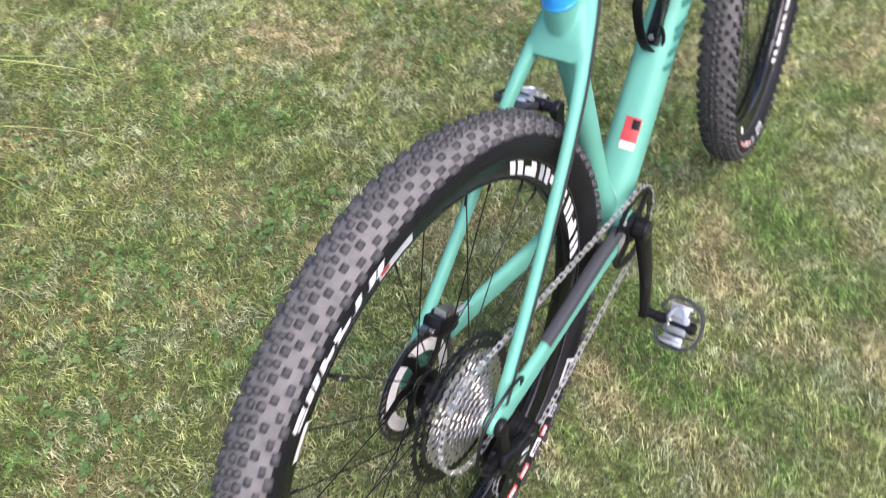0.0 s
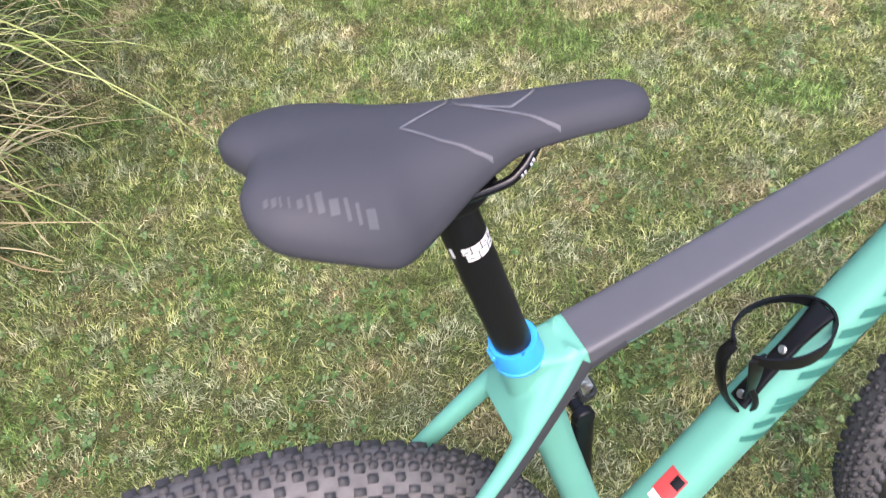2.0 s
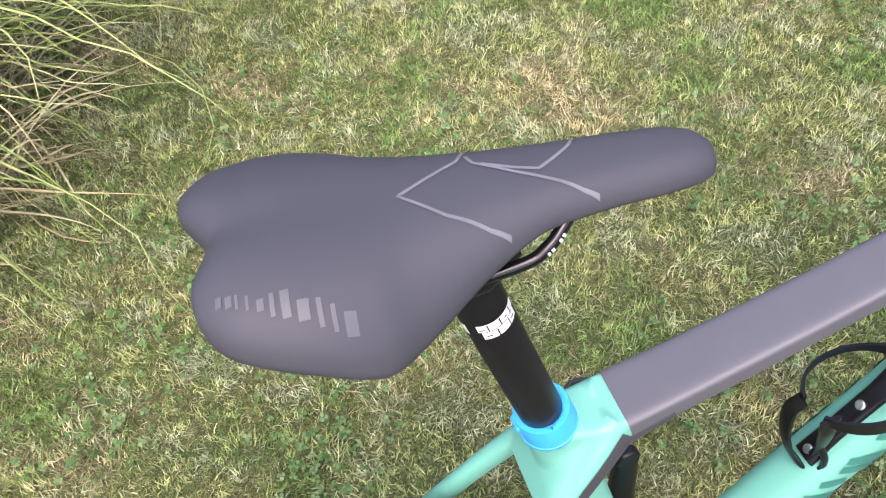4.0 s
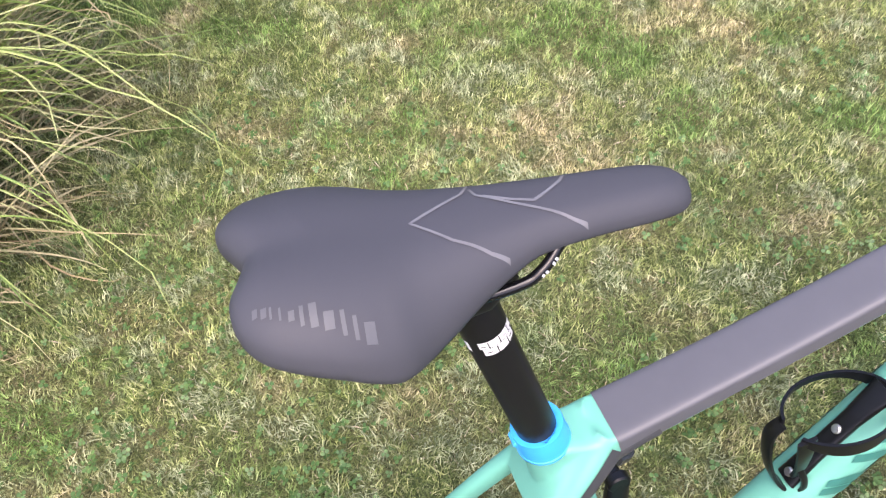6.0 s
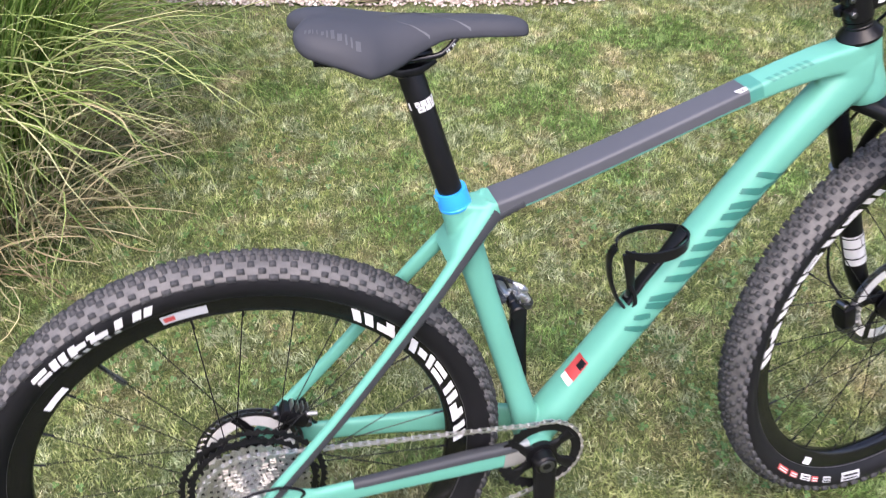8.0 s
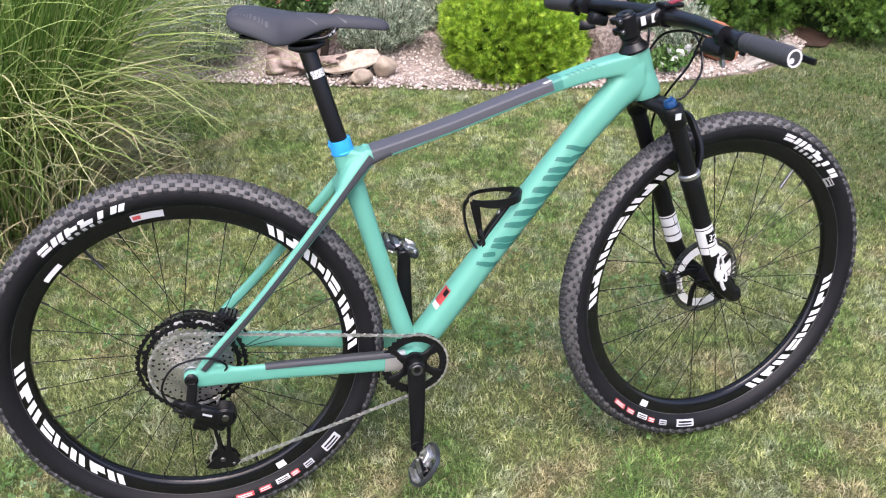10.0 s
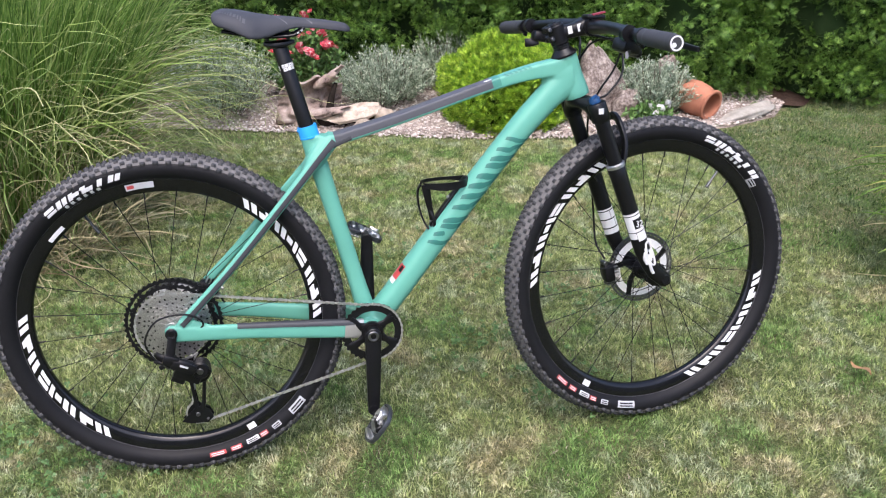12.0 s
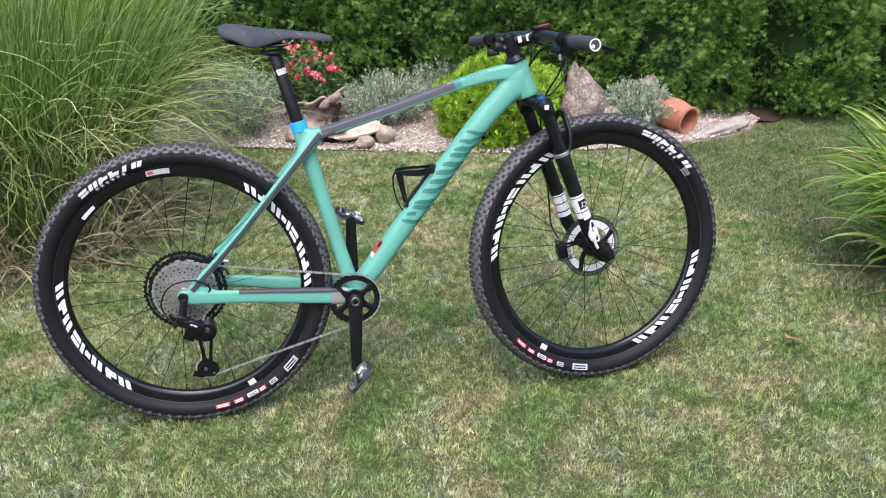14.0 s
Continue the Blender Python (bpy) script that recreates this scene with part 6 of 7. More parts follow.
for y in (-0.040, -0.056):
    bm = bmesh.new()
    for a, b in (((0.048, 0.272), (0.034, 0.180)), ((0.016, 0.268), (0.022, 0.180))):
        a, b = Vector((a[0], y, a[1])), Vector((b[0], y, b[1]))
        sweep(bm, [a, a.lerp(b, 0.3), a.lerp(b, 0.8), b], [(0.0014, 0.006), (0.0014, 0.0036), (0.0014, 0.0036), (0.0014, 0.006)], 10, 4)
    plate(bm, [(-0.012, 0.288), (-0.014, 0.272), (-0.002, 0.258), (0.022, 0.252), (0.044, 0.256), (0.052, 0.274), (0.040, 0.298), (0.010, 0.300)], y - 0.0012, y + 0.0012)
    plate(bm, [(-0.014, 0.157), (0.004, 0.150), (0.042, 0.149), (0.055, 0.161), (0.047, 0.180), (0.030, 0.190), (0.014, 0.184)], y - 0.0013, y + 0.0013)
    part("mech_cage", bm, BLACK, mech, "black cage plate")
for c in (UP_PULLEY, LOW_PULLEY):
    bm = gear(bmesh.new(), c, 0.0255, 13, 0.006, -0.0463, -0.0497)
    part("pulley", bm, BLACK, mech, smooth=False)
bm = tube([(0.024, -0.068, 0.364), (0.062, -0.074, 0.392), (0.030, -0.080, 0.420), (-0.030, -0.080, 0.412), (-0.060, -0.082, 0.368), (-0.045, -0.084, 0.326), (-0.020, -0.088, 0.314)], 0.0022, 8)
part("gear_cable", bm, BLACK, mech, "black gear cable housing")
bm = bmesh.new()
box(bm, (0.014, -0.0998, 0.309), (0.018, 0.0008, 0.004), pose(0, 0, 0, 0, 26, 0))
part("mech_print", bm, GREYPRINT, mech)
for x, y, z, r_ in ((-0.014, -0.0945, 0.318, 0.006), (0.044, -0.0905, 0.290, 0.007), (0.022, -0.0575, 0.171, 0.005), (0.008, -0.0575, 0.276, 0.005), (0.042, -0.0575, 0.158, 0.003)):
    bm = bmesh.new()
    disc_rod(bm, (x, y + 0.004, z), (x, y - 0.0022, z), r_, 14, 0.0008)
    disc_rod(bm, (x, y - 0.0018, z), (x, y - 0.0027, z), r_ * 0.45, 6)
    part("mech_bolt", bm, DARKSTEEL, mech, "dark steel bolt")
bm = bmesh.new()
sweep(bm, smooth_path([(-0.018, -0.078, 0.308), (0.000, -0.078, 0.298), (0.018, -0.076, 0.288), (0.034, -0.070, 0.272)], 4), spread([(0.004, 0.005), (0.005, 0.006), (0.005, 0.006), (0.004, 0.005)], 13), 12, 3)
part("lower_link", bm, BLACK, mech, "black lower linkage")
bm = bmesh.new()
turned = pose(0, 0, 0, 0, 26, 0)
box(bm, (0.012, -0.0950, 0.306), (0.052, 0.007, 0.022), turned, 0.003)
box(bm, (-0.012, -0.0900, 0.322), (0.034, 0.016, 0.026), turned, 0.006)
box(bm, (0.018, -0.0740, 0.284), (0.060, 0.020, 0.040), turned, 0.006)
box(bm, (-0.004, -0.0700, 0.272), (0.030, 0.014, 0.024), turned, 0.004)
box(bm, (0.030, -0.0930, 0.296), (0.016, 0.008, 0.010), turned, 0.002)
part("outer_link", bm, BLACK, mech, "dark outer link plate")
bm = bmesh.new()
for k in range(5):
    lathe(bm, [(0.0185, -0.058 - 0.0068 * k), (0.0200, -0.0595 - 0.0068 * k), (0.0200, -0.0620 - 0.0068 * k), (0.0185, -0.0632 - 0.0068 * k)], (0.044, 0, 0.290), 24)
part("spring_barrel", bm, BLACK, mech, "ribbed spring barrel")
bm = bmesh.new()
box(bm, (-0.030, -0.084, 0.309), (0.018, 0.010, 0.010), pose(0, 0, 0, 0, -25, 0), 0.002)
disc_rod(bm, (-0.026, -0.084, 0.312), (-0.048, -0.084, 0.322), 0.003, 10, 0.0006)
disc_rod(bm, (-0.006, -0.078, 0.330), (-0.006, -0.070, 0.300), 0.003, 10, 0.0006)
part("cable_stop", bm, BLACK, mech, "black cable stop and screw")
bm = bmesh.new()
lathe(bm, [(0.0125, -0.0955), (0.0148, -0.094), (0.0148, -0.090), (0.0125, -0.089)], (-0.014, 0, 0.318), 20)
part("mech_ring", bm, DARKSTEEL, mech, "dark steel ring")

mech.location = (0.005, 0, -0.013)


def arc(c, r, a0, a1, y):
    n = max(3, int(abs(a1 - a0) / 6))
    return [Vector((c[0] + r * math.cos(radians(a)), y, c[1] + r * math.sin(radians(a)))) for a in np.linspace(a0, a1, n)]


line = (arc((0, 0.368), 0.078, -58, -278, -0.048) + arc((BB.x, BB.z), 0.0673, 98, -80, -0.050) + arc((LOW_PULLEY[0] + 0.005, LOW_PULLEY[1] - 0.013), 0.0255, -75, -245, -0.048)
        + arc((UP_PULLEY[0] + 0.005, UP_PULLEY[1] - 0.013), 0.0255, -40, 45, -0.048))
line.append(line[0])
steps = np.r_[0, np.cumsum([(b - a).length for a, b in zip(line, line[1:])])]
pos = np.array(line)
count = int(steps[-1] / 0.0127)


def chain_link(outer):
    bm = bmesh.new()
    w = 0.0029 if outer else 0.0019
    for sgn in (-1, 1):
        y = sgn * w
        outl = []
        for k in range(8):
            a = math.pi / 2 + math.pi * k / 7
            outl.append((-0.0063 + 0.0025 * math.cos(a), 0.0025 * math.sin(a)))
        outl += [(0.0, -0.0014)]
        for k in range(8):
            a = -math.pi / 2 + math.pi * k / 7
            outl.append((0.0063 + 0.0025 * math.cos(a), 0.0025 * math.sin(a)))
        outl += [(0.0, 0.0014)]
        plate(bm, outl, y - 0.0005, y + 0.0005)
    if outer:
        for x in (-0.0063, 0.0063):
            disc_rod(bm, (x, -0.0034, 0), (x, 0.0034, 0), 0.0018, 8)
    else:
        for x in (-0.0063, 0.0063):
            disc_rod(bm, (x, -0.0016, 0), (x, 0.0016, 0), 0.0028, 8)
    me = bpy.data.meshes.new("link")
    bm.to_mesh(me)
    bm.free()
    me.materials.append(CHROME if outer else BRUSHED)
    return me


LINKS = [chain_link(False), chain_link(True)]
chain = None
for i in range(count):
    s = steps[-1] * i / count
    p = Vector([np.interp(s, steps, pos[:, k]) for k in range(3)])
    q = Vector([np.interp(min(s + 0.0127, steps[-1]), steps, pos[:, k]) for k in range(3)])
    d = q - p
    m = Matrix.Translation((p + q) / 2) @ Matrix.Rotation(-math.atan2(d.z, d.x), 4, "Y")
    ob = new("link" if chain else "chain", LINKS[i % 2])
    ob.parent = chain or bike
    ob.matrix_basis = (first_link.inverted() @ m) if chain else m
    if chain is None:
        chain, first_link = ob, m
        tagged(ob, "silver bicycle chain of flat steel links")


# ---- fork and cockpit ----
fk = bmesh.new()
leg_dx = 0.008
crown = [(on_axis(0.790) + leg_dx, s * 0.066, 0.776) for s in (-1, 1)]
sweep(fk, smooth_path([(crown[0][0] + 0.006, -0.066, 0.763), (0.930, -0.040, 0.781), (0.922, 0, 0.788), (0.930, 0.040, 0.781), (crown[1][0] + 0.006, 0.066, 0.763)], 5),
      spread([(0.019, 0.018), (0.020, 0.013), (0.026, 0.012), (0.020, 0.013), (0.019, 0.018)], 21), 18, 3, side=(1, 0, 0))
for s in (-1, 1):
    def leg(z, out=0.0):
        return (on_axis(z) + leg_dx + out, s * 0.066, z)
    sweep(fk, [leg(0.789), leg(0.785), leg(0.752), leg(0.748)], [(0.0175,) * 2, (0.0205,) * 2, (0.0205,) * 2, (0.018,) * 2], 24)
    sweep(fk, [leg(0.770), leg(0.640)], 0.0163, 24)
fork = part("fork", fk, BLACK, bike, "black short-travel suspension fork", xf=FRONT)
for s in (-1, 1):
    def leg(z, out=0.0):
        return (on_axis(z) + leg_dx + out, s * 0.066, z)
    bm = bmesh.new()
    path = [leg(0.648), leg(0.644), leg(0.62), leg(0.52), leg(0.44), leg(0.405, 0.006), leg(0.385, 0.014), (FRONT_HUB.x + 0.004, s * 0.064, FRONT_HUB.z - 0.004), (FRONT_HUB.x + 0.010, s * 0.063, FRONT_HUB.z - 0.014)]
    sweep(bm, path, [(0.0185,) * 2, (0.0205,) * 2, (0.0195,) * 2, (0.0185,) * 2, (0.0180,) * 2, (0.016, 0.0175), (0.013, 0.0185), (0.011, 0.018), (0.009, 0.012)], 24)
    disc_rod(bm, FRONT_HUB + Vector((0, s * 0.050, 0)), FRONT_HUB + Vector((0, s * 0.076, 0)), 0.0125, 22, 0.002)
    low = part("lower_leg", bm, BLACK, fork, "black fork lower leg", xf=FRONT)
    bm = bmesh.new()
    sweep(bm, [leg(0.653), leg(0.651), leg(0.645), leg(0.643)], [(0.0185,) * 2, (0.0212,) * 2, (0.0212,) * 2, (0.0195,) * 2], 24)
    part("wiper_seal", bm, SILVER, fork, "grey wiper seal", xf=FRONT)
    sect = (95, 265) if s < 0 else (100, 275)
    for z0, z1, a0, a1 in ((0.538, 0.5335, 92, 268), (0.5315, 0.4945, 92, 268), (0.4925, 0.472, 92, 205), (0.4925, 0.478, 208, 268), (0.445, 0.424, 128, 160), (0.452, 0.441, 165, 190), (0.436, 0.422, 168, 178)) if s < 0 else ((0.520, 0.5165, 92, 268), (0.5140, 0.496, 92, 172), (0.5140, 0.496, 176, 268), (0.493, 0.474, 92, 150), (0.493, 0.474, 154, 268), (0.471, 0.458, 92, 268)):
        bm = bmesh.new()
        sweep(bm, [leg(z0), leg(z1)], 0.0184, 12, sector=(a0, a1), grow=0.0007)
        part("fork_print", bm, WHITE, fork, "white printed block", xf=FRONT)
    if s < 0:
        ax3, sd = Vector((0.342, 0, -0.94)), Vector((0, 1, 0))
        rim_pts = [(0.462, 176), (0.462, 148), (0.440, 132), (0.416, 140), (0.408, 166), (0.416, 184), (0.440, 192)]
        for pts, thick in ((rim_pts + rim_pts[:1], 0.0024), ([(0.440, 150), (0.424, 158), (0.434, 166), (0.420, 174), (0.436, 184)], 0.0026), ([(0.444, 196), (0.430, 212), (0.416, 204)], 0.0050),
                           ([(0.418, 190), (0.402, 206), (0.392, 214)], 0.0038)):
            bm = bmesh.new()
            path = []
            for z, a in pts:
                c = Vector(leg(z, 0.004 + 0.010 * max(0.0, 0.412 - z) / 0.02))
                path.append(c + (sd * math.cos(radians(a)) + ax3.cross(sd) * math.sin(radians(a))) * 0.0186)
            sweep(bm, smooth_path(path, 4), thick, 6)
            part("fork_emblem", bm, WHITE, fork, "white emblem", xf=FRONT)
bm = bmesh.new()
path = smooth_path([(on_axis(0.636) + leg_dx + 0.012, -0.064, 0.636), (on_axis(0.68) + leg_dx + 0.040, -0.056, 0.690), (on_axis(0.71) + 0.058, -0.030, 0.735), (on_axis(0.72) + 0.064, 0, 0.748),
                    (on_axis(0.71) + 0.058, 0.030, 0.735), (on_axis(0.68) + leg_dx + 0.040, 0.056, 0.690), (on_axis(0.636) + leg_dx + 0.012, 0.064, 0.636)], 5)
sweep(bm, path, (0.0055, 0.009), 12, 3, side=(1, 0, 0))
part("fork_arch", bm, BLACK, fork, "black fork arch", xf=FRONT)
capz = Vector((on_axis(0.792) + leg_dx, -0.066, 0.788))
bm = bmesh.new()
sweep(bm, [capz, capz - UPAXIS * -0.003, capz + UPAXIS * 0.009, capz + UPAXIS * 0.012], [(0.0118,) * 2, (0.0125,) * 2, (0.0120,) * 2, (0.0108,) * 2], 20)
box(bm, capz + UPAXIS * 0.0135, (0.019, 0.006, 0.005), pose(0, 0, 0, 0, -20, 25), 0.001)
part("damper_knob", bm, KNOBBLUE, fork, "blue anodised damper cap", xf=FRONT)
bm = bmesh.new()
box(bm, (capz.x + 0.003, -0.0870, 0.772), (0.012, 0.0008, 0.012))
part("crown_sticker", bm, WHITE, fork, "small white sticker", xf=FRONT)
bm = bmesh.new()
sweep(bm, [(on_axis(0.5245) + leg_dx, -0.066, 0.5245), (on_axis(0.5015) + leg_dx, -0.066, 0.5015)], 0.0184, 12, sector=(128, 206), grow=0.0012)
part("number_field", bm, BLACK, fork, "black printed field", xf=FRONT)
txt = bpy.data.curves.new("number", "FONT")
txt.body, txt.size, txt.extrude = "32", 0.021, 0.0004
txt.materials.append(WHITE)
t_ob = new("fork_number", txt)
t_ob.parent = fork
txt.align_x = "CENTER"
t_ob.matrix_basis = FRONT @ Matrix.Translation((on_axis(0.513) + leg_dx + 0.0042, -0.066 - 0.0206, 0.5060)) @ pose(0, 0, 0, 90, 0, 0) @ pose(0, 0, 0, 0, 12, 0)
tagged(t_ob, "white printed number")

bm = bmesh.new()
a0 = Vector((on_axis(0.888), 0, 0.888))
sweep(bm, [a0, a0 + UPAXIS * 0.004, a0 + UPAXIS * 0.012, a0 + UPAXIS * 0.016], [(0.0285,) * 2, (0.0288,) * 2, (0.0215,) * 2, (0.0185,) * 2], 28)
sweep(bm, [a0 + UPAXIS * 0.014, a0 + UPAXIS * 0.019, a0 + UPAXIS * 0.020, a0 + UPAXIS * 0.021, a0 + UPAXIS * 0.026], [(0.0180,) * 2, (0.0180,) * 2, (0.017,) * 2, (0.018,) * 2, (0.018,) * 2], 28)
part("headset_cover", bm, BLACK, bike, "black headset cover and spacers", xf=FRONT)
bm = bmesh.new()
s0 = Vector((on_axis(0.934), 0, 0.934))
BAR = Vector((0.941, 0, 0.946))
sweep(bm, [s0 - UPAXIS * 0.022, s0 - UPAXIS * 0.020, s0 + UPAXIS * 0.018, s0 + UPAXIS * 0.021], [(0.0175,) * 2, (0.0195,) * 2, (0.0195,) * 2, (0.0165,) * 2], 24)
sweep(bm, [s0, s0.lerp(BAR, 0.5), BAR - Vector((0.012, 0, 0))], [(0.0175, 0.017), (0.0165, 0.015), (0.024, 0.019)], 18, 3)
sweep(bm, [BAR + Vector((0, -0.025, 0)), BAR + Vector((0, 0.025, 0))], 0.0205, 24, side=(1, 0, 0))
for dz in (-0.011, 0.010):
    c = s0 + UPAXIS * dz - Vector((0.0205, 0, 0))
    box(bm, c + Vector((0, -0.0085, 0)), (0.014, 0.013, 0.013), pose(0, 0, 0, 0, -20, 0), 0.003)
    box(bm, c + Vector((0, 0.0085, 0)), (0.014, 0.013, 0.013), pose(0, 0, 0, 0, -20, 0), 0.003)
stem = part("stem", bm, BLACK, bike, "short black alloy stem", xf=FRONT)
for y in (-0.0200, -0.0135):
    bm = bmesh.new()
    box(bm, s0.lerp(BAR, 0.30 if y < -0.015 else 0.62) + Vector((0, -0.0185, 0.004)), (0.010, 0.0012, 0.016), pose(0, 0, 0, 0, -12, 0))
    part("stem_print", bm, WHITE, stem, "white printed block", xf=FRONT)
BAR_TURN = Matrix.Rotation(radians(1.34), 4, UPAXIS) @ Matrix.Rotation(radians(2.0), 4, "X")
COCKPIT = FRONT @ Matrix.Translation(BAR) @ BAR_TURN @ Matrix.Translation(-BAR)
bm = bmesh.new()
path = smooth_path([(0.910, -0.378, 0.932), (0.914, -0.27, 0.938), (0.930, -0.13, 0.947), (0.941, -0.04, 0.946), (0.941, 0.04, 0.946), (0.930, 0.13, 0.947), (0.914, 0.27, 0.938), (0.910, 0.378, 0.932)], 6)
sweep(bm, path, spread([(0.0111,) * 2, (0.0111,) * 2, (0.0125,) * 2, (0.0159,) * 2, (0.0159,) * 2, (0.0125,) * 2, (0.0111,) * 2, (0.0111,) * 2], len(path)), 18, side=(1, 0, 0))
part("handlebar", bm, BLACK, bike, "flat black handlebar", xf=COCKPIT)
for s in (-1, 1):
    e, i0 = Vector((0.9097, s * 0.381, 0.9318)), Vector((0.914, s * 0.268, 0.938))
    bm = bmesh.new()
    path = [i0.lerp(e, k / 24) for k in range(25)]
    rads = [(0.0150 + (0.0014 if (k % 2 and 3 < k < 22) else 0),) * 2 for k in range(25)]
    rads[0], rads[-1] = (0.0155,) * 2, (0.0146,) * 2
    sweep(bm, path, rads, 20, side=(1, 0, 0))
    grip = part("grip", bm, GRIPRUB, bike, "dark grey rubber lock-on grip", xf=COCKPIT, angle=70)
    bm = bmesh.new()
    sweep(bm, [i0 - Vector((0, s * 0.010, 0)), i0], 0.0165, 20, side=(1, 0, 0))
    disc_rod(bm, i0 + Vector((-0.004, -s * 0.005, -0.016)), i0 + Vector((0.004, -s * 0.005, -0.020)), 0.004, 10)
    part("lock_ring", bm, BLACK, grip, xf=COCKPIT)
    bm = bmesh.new()
    lathe(bm, [(0.0108, s * 0.0012), (0.0136, s * 0.0012), (0.0136, 0), (0.0108, 0)], e, 28)
    disc_rod(bm, e + Vector((-0.005, 0, -0.003)), e + Vector((-0.005, s * 0.0012, -0.003)), 0.0042, 14)
    part("end_ring", bm, WHITE, grip, "white ring emblem on the grip end", xf=COCKPIT)
    # brake lever
    lift = 0.018 if s > 0 else 0.0
    bm = bmesh.new()
    sweep(bm, [(0.909, s * 0.214, 0.942), (0.909, s * 0.226, 0.942)], 0.0165, 20, side=(1, 0, 0))
    sweep(bm, smooth_path([(0.930, s * 0.226, 0.938), (0.945, s * 0.200, 0.934), (0.946, s * 0.165, 0.936), (0.938, s * 0.128, 0.940)], 5), spread([(0.009, 0.010), (0.012, 0.013), (0.011, 0.011), (0.006, 0.006)], 16), 14, 3, side=(1, 0, 0))
    lever = part("brake_lever", bm, BLACK, bike, "black hydraulic brake lever", xf=COCKPIT)
    bm = bmesh.new()
    sweep(bm, smooth_path([(0.952, s * 0.205, 0.930), (0.970, s * 0.245, 0.927 + lift), (0.970, s * 0.285, 0.924 + lift), (0.966, s * 0.330, 0.920 + lift), (0.970, s * 0.362 - lift, 0.916 + lift)], 5), spread([(0.006, 0.009), (0.004, 0.008), (0.0035, 0.006), (0.0035, 0.006), (0.003, 0.005)], 21), 12, 3, side=(1, 0, 0))
    part("lever_blade", bm, BLACK, lever, "black lever blade", xf=COCKPIT)
# gear shifter and fork remote
bm = bmesh.new()
box(bm, (0.925, -0.192, 0.916), (0.046, 0.044, 0.028), pose(0, 0, 0, 0, 20, 8), 0.008)
box(bm, (0.945, -0.180, 0.904), (0.030, 0.034, 0.018), pose(0, 0, 0, 0, 30, 0), 0.006)
sh = part("gear_shifter", bm, BLACK, bike, "black trigger shifter under the bar", xf=COCKPIT)
bm = bmesh.new()
sweep(bm, smooth_path([(0.925, -0.205, 0.906), (0.905, -0.225, 0.902), (0.890, -0.250, 0.904)], 4), (0.003, 0.007), 10, 3, side=(1, 0, 0))
part("thumb_paddle", bm, DARKSTEEL, sh, xf=COCKPIT)
bm = bmesh.new()
box(bm, (0.920, 0.190, 0.918), (0.038, 0.036, 0.024), pose(0, 0, 0, 0, 15, -8), 0.007)
rm = part("fork_remote", bm, BLACK, bike, "black fork lockout remote", xf=COCKPIT)
bm = bmesh.new()
sweep(bm, smooth_path([(0.918, 0.195, 0.908), (0.902, 0.205, 0.904), (0.892, 0.214, 0.904)], 4), (0.004, 0.010), 10, 3, side=(1, 0, 0))
part("thumb_paddle", bm, BLACK, rm, xf=COCKPIT)
for dy in (-0.014, 0.014):
    for dz in (-0.013, 0.013):
        bm = bmesh.new()
        p = BAR + Vector((0.0195, dy, dz))
        disc_rod(bm, p - Vector((0.012, 0, 0)), p + Vector((0.002, 0, 0)), 0.004, 10, 0.0008)
        part("clamp_bolt", bm, DARKSTEEL, stem, xf=FRONT)
bm = bmesh.new()
disc_rod(bm, s0 + UPAXIS * 0.019, s0 + UPAXIS * 0.025, 0.0165, 24, 0.002)
disc_rod(bm, s0 + UPAXIS * 0.024, s0 + UPAXIS * 0.0265, 0.0045, 10)
part("top_cap", bm, BLACK, stem, "black steerer top cap", xf=FRONT)
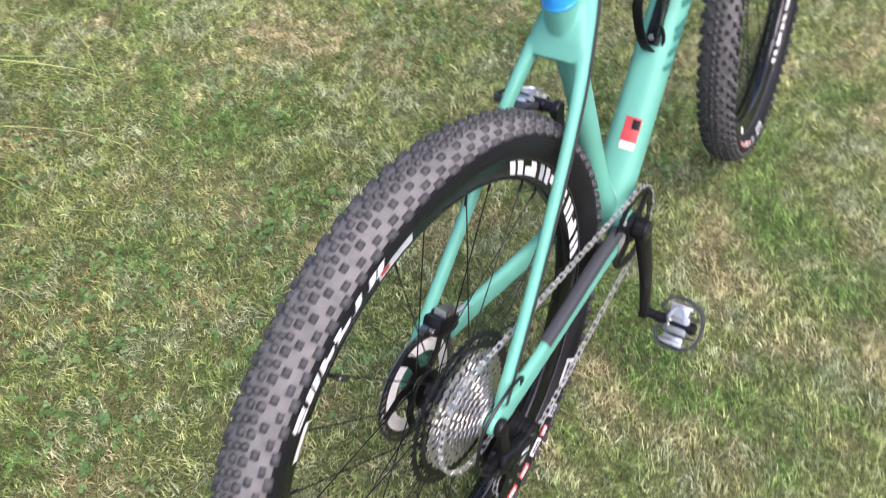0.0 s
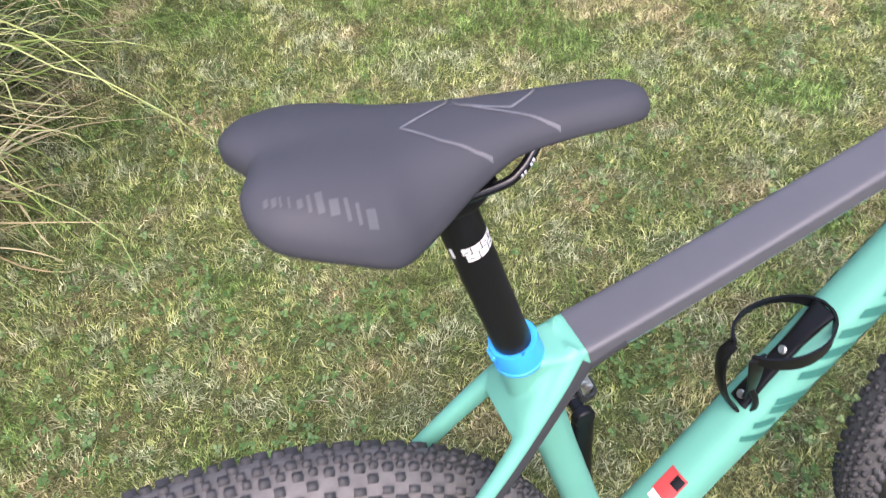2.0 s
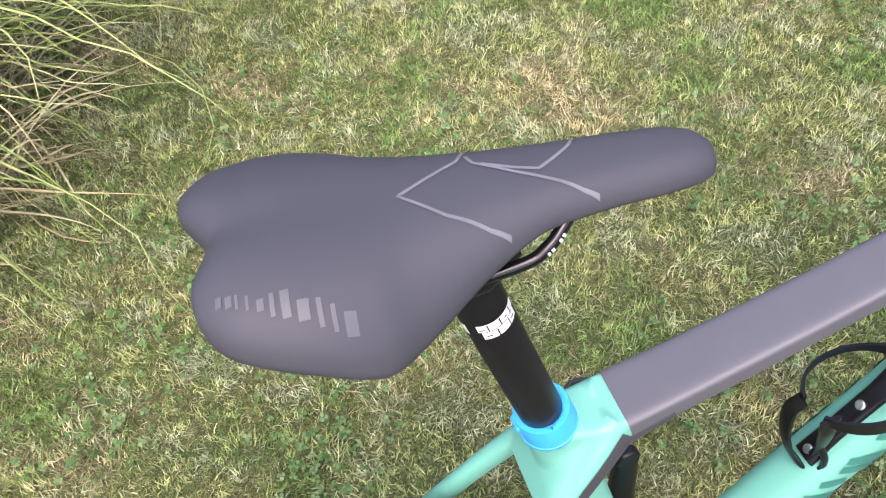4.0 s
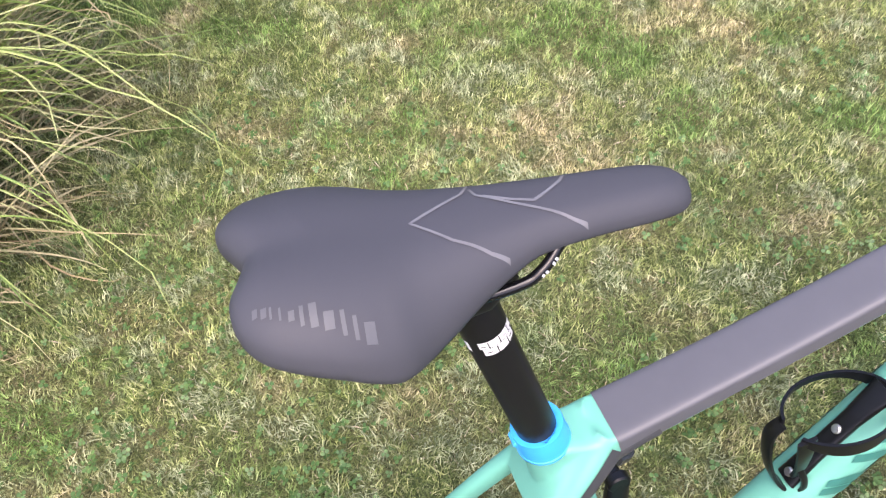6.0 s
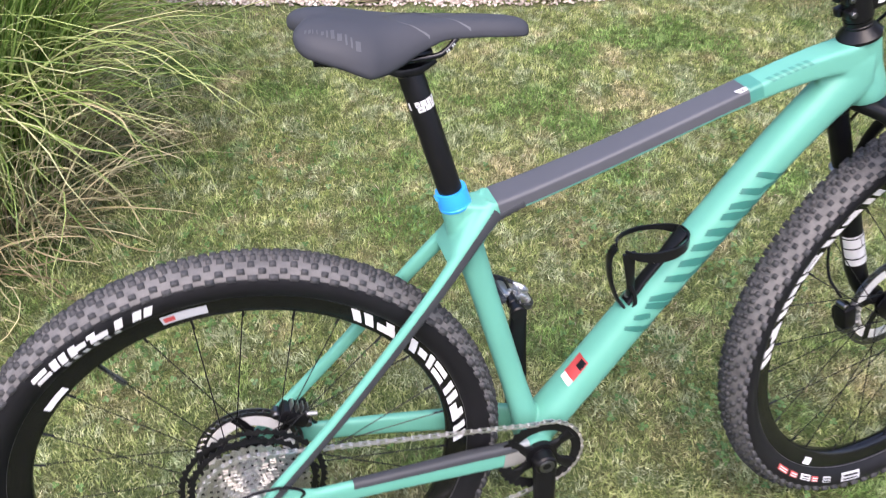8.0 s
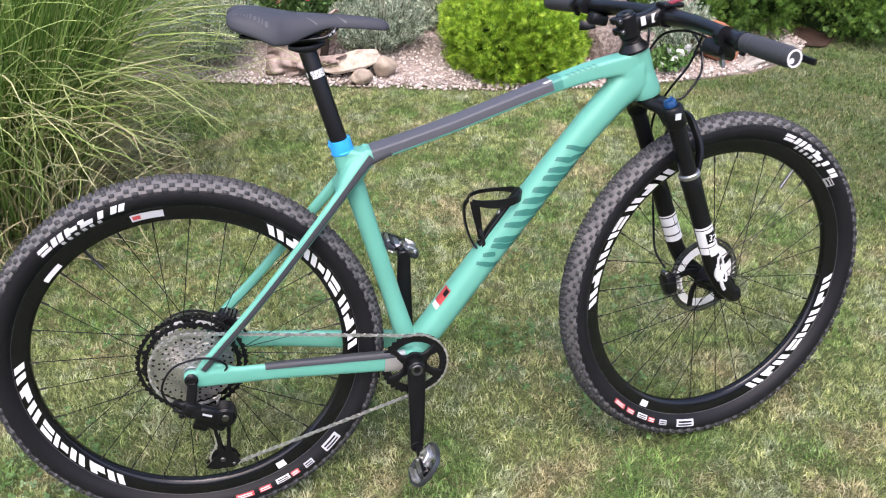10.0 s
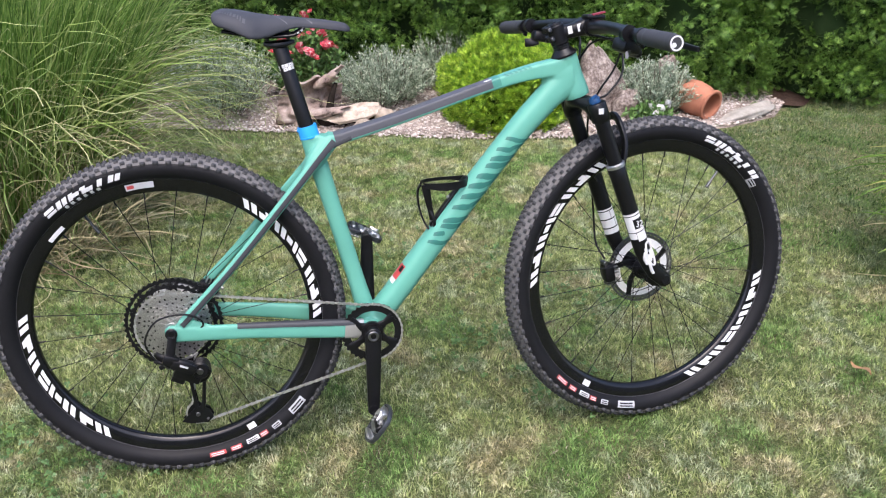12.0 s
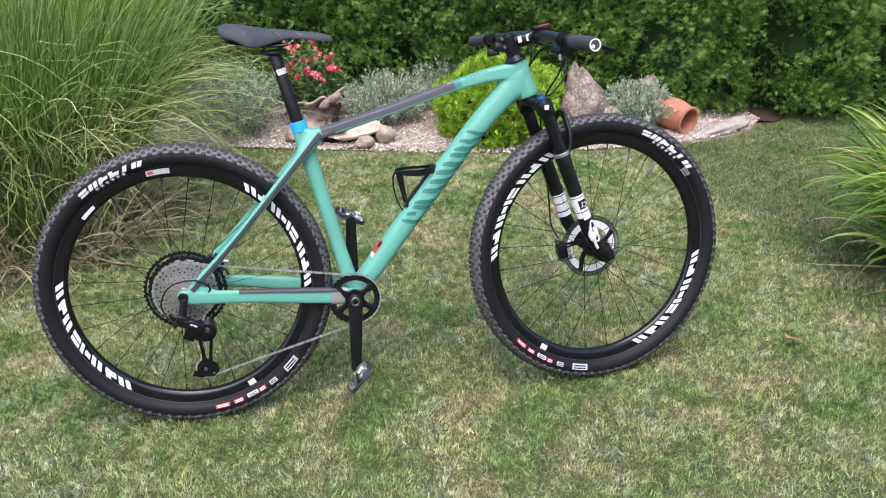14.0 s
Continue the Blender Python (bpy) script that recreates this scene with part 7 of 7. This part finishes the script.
for dz in (-0.011, 0.010):
    bm = bmesh.new()
    c = s0 + UPAXIS * dz - Vector((0.0215, 0, 0))
    disc_rod(bm, c + Vector((0, -0.0185, 0)), c + Vector((0, -0.012, 0)), 0.0042, 10, 0.001)
    part("pinch_bolt", bm, DARKSTEEL, stem, xf=FRONT)
# computer mount with a red clip
bm = bmesh.new()
box(bm, (0.946, -0.020, 0.966), (0.044, 0.032, 0.010), pose(0, 0, 0, 0, 4, 0), 0.004)
mt = part("computer_mount", bm, BLACK, bike, "black bar mount with a red clip", xf=FRONT)
bm = bmesh.new()
box(bm, (0.952, -0.028, 0.9725), (0.034, 0.012, 0.004), pose(0, 0, 0, 0, -8, 10), 0.001)
part("red_clip", bm, DARKRED, mt, "red plastic clip", xf=FRONT)
for nm, pts in (("lockout_cable", [(0.935, 0.170, 0.920), (0.985, 0.080, 0.925), (1.010, -0.010, 0.905), (0.995, -0.060, 0.850), (0.955, -0.072, 0.808), (0.934, -0.067, 0.798)]),
                ("front_brake_hose", [(0.938, -0.130, 0.940), (0.988, -0.075, 0.934), (1.008, -0.035, 0.900), (0.996, -0.018, 0.850), (0.972, 0.008, 0.800), (0.972, 0.050, 0.750), (0.988, 0.088, 0.690), (1.000, 0.094, 0.600), (1.006, 0.092, 0.500), (1.006, 0.080, 0.430), (1.018, 0.056, 0.392)]),
                ("rear_brake_hose", [(0.938, 0.130, 0.940), (0.960, 0.080, 0.926), (0.948, 0.050, 0.888), (0.928, 0.036, 0.856), (0.905, 0.027, 0.838)]),
                ("shift_cable", [(0.935, -0.165, 0.908), (0.962, -0.110, 0.916), (0.964, -0.045, 0.920), (0.956, 0.012, 0.908), (0.938, 0.034, 0.874), (0.908, 0.026, 0.842)])):
    bm = tube(pts, 0.0025, 8, 7, side=(0.3, 0.2, 0.9))
    part(nm, bm, BLACK, bike, "black cable hose", xf=FRONT)
bm = tube([(0.080, 0.050, 0.428), (0.092, 0.056, 0.398), (0.104, 0.068, 0.366), (0.135, 0.073, 0.350), (0.168, 0.071, 0.349)], 0.0025, 8)
part("rear_hose_end", bm, BLACK, bike, "black cable hose")
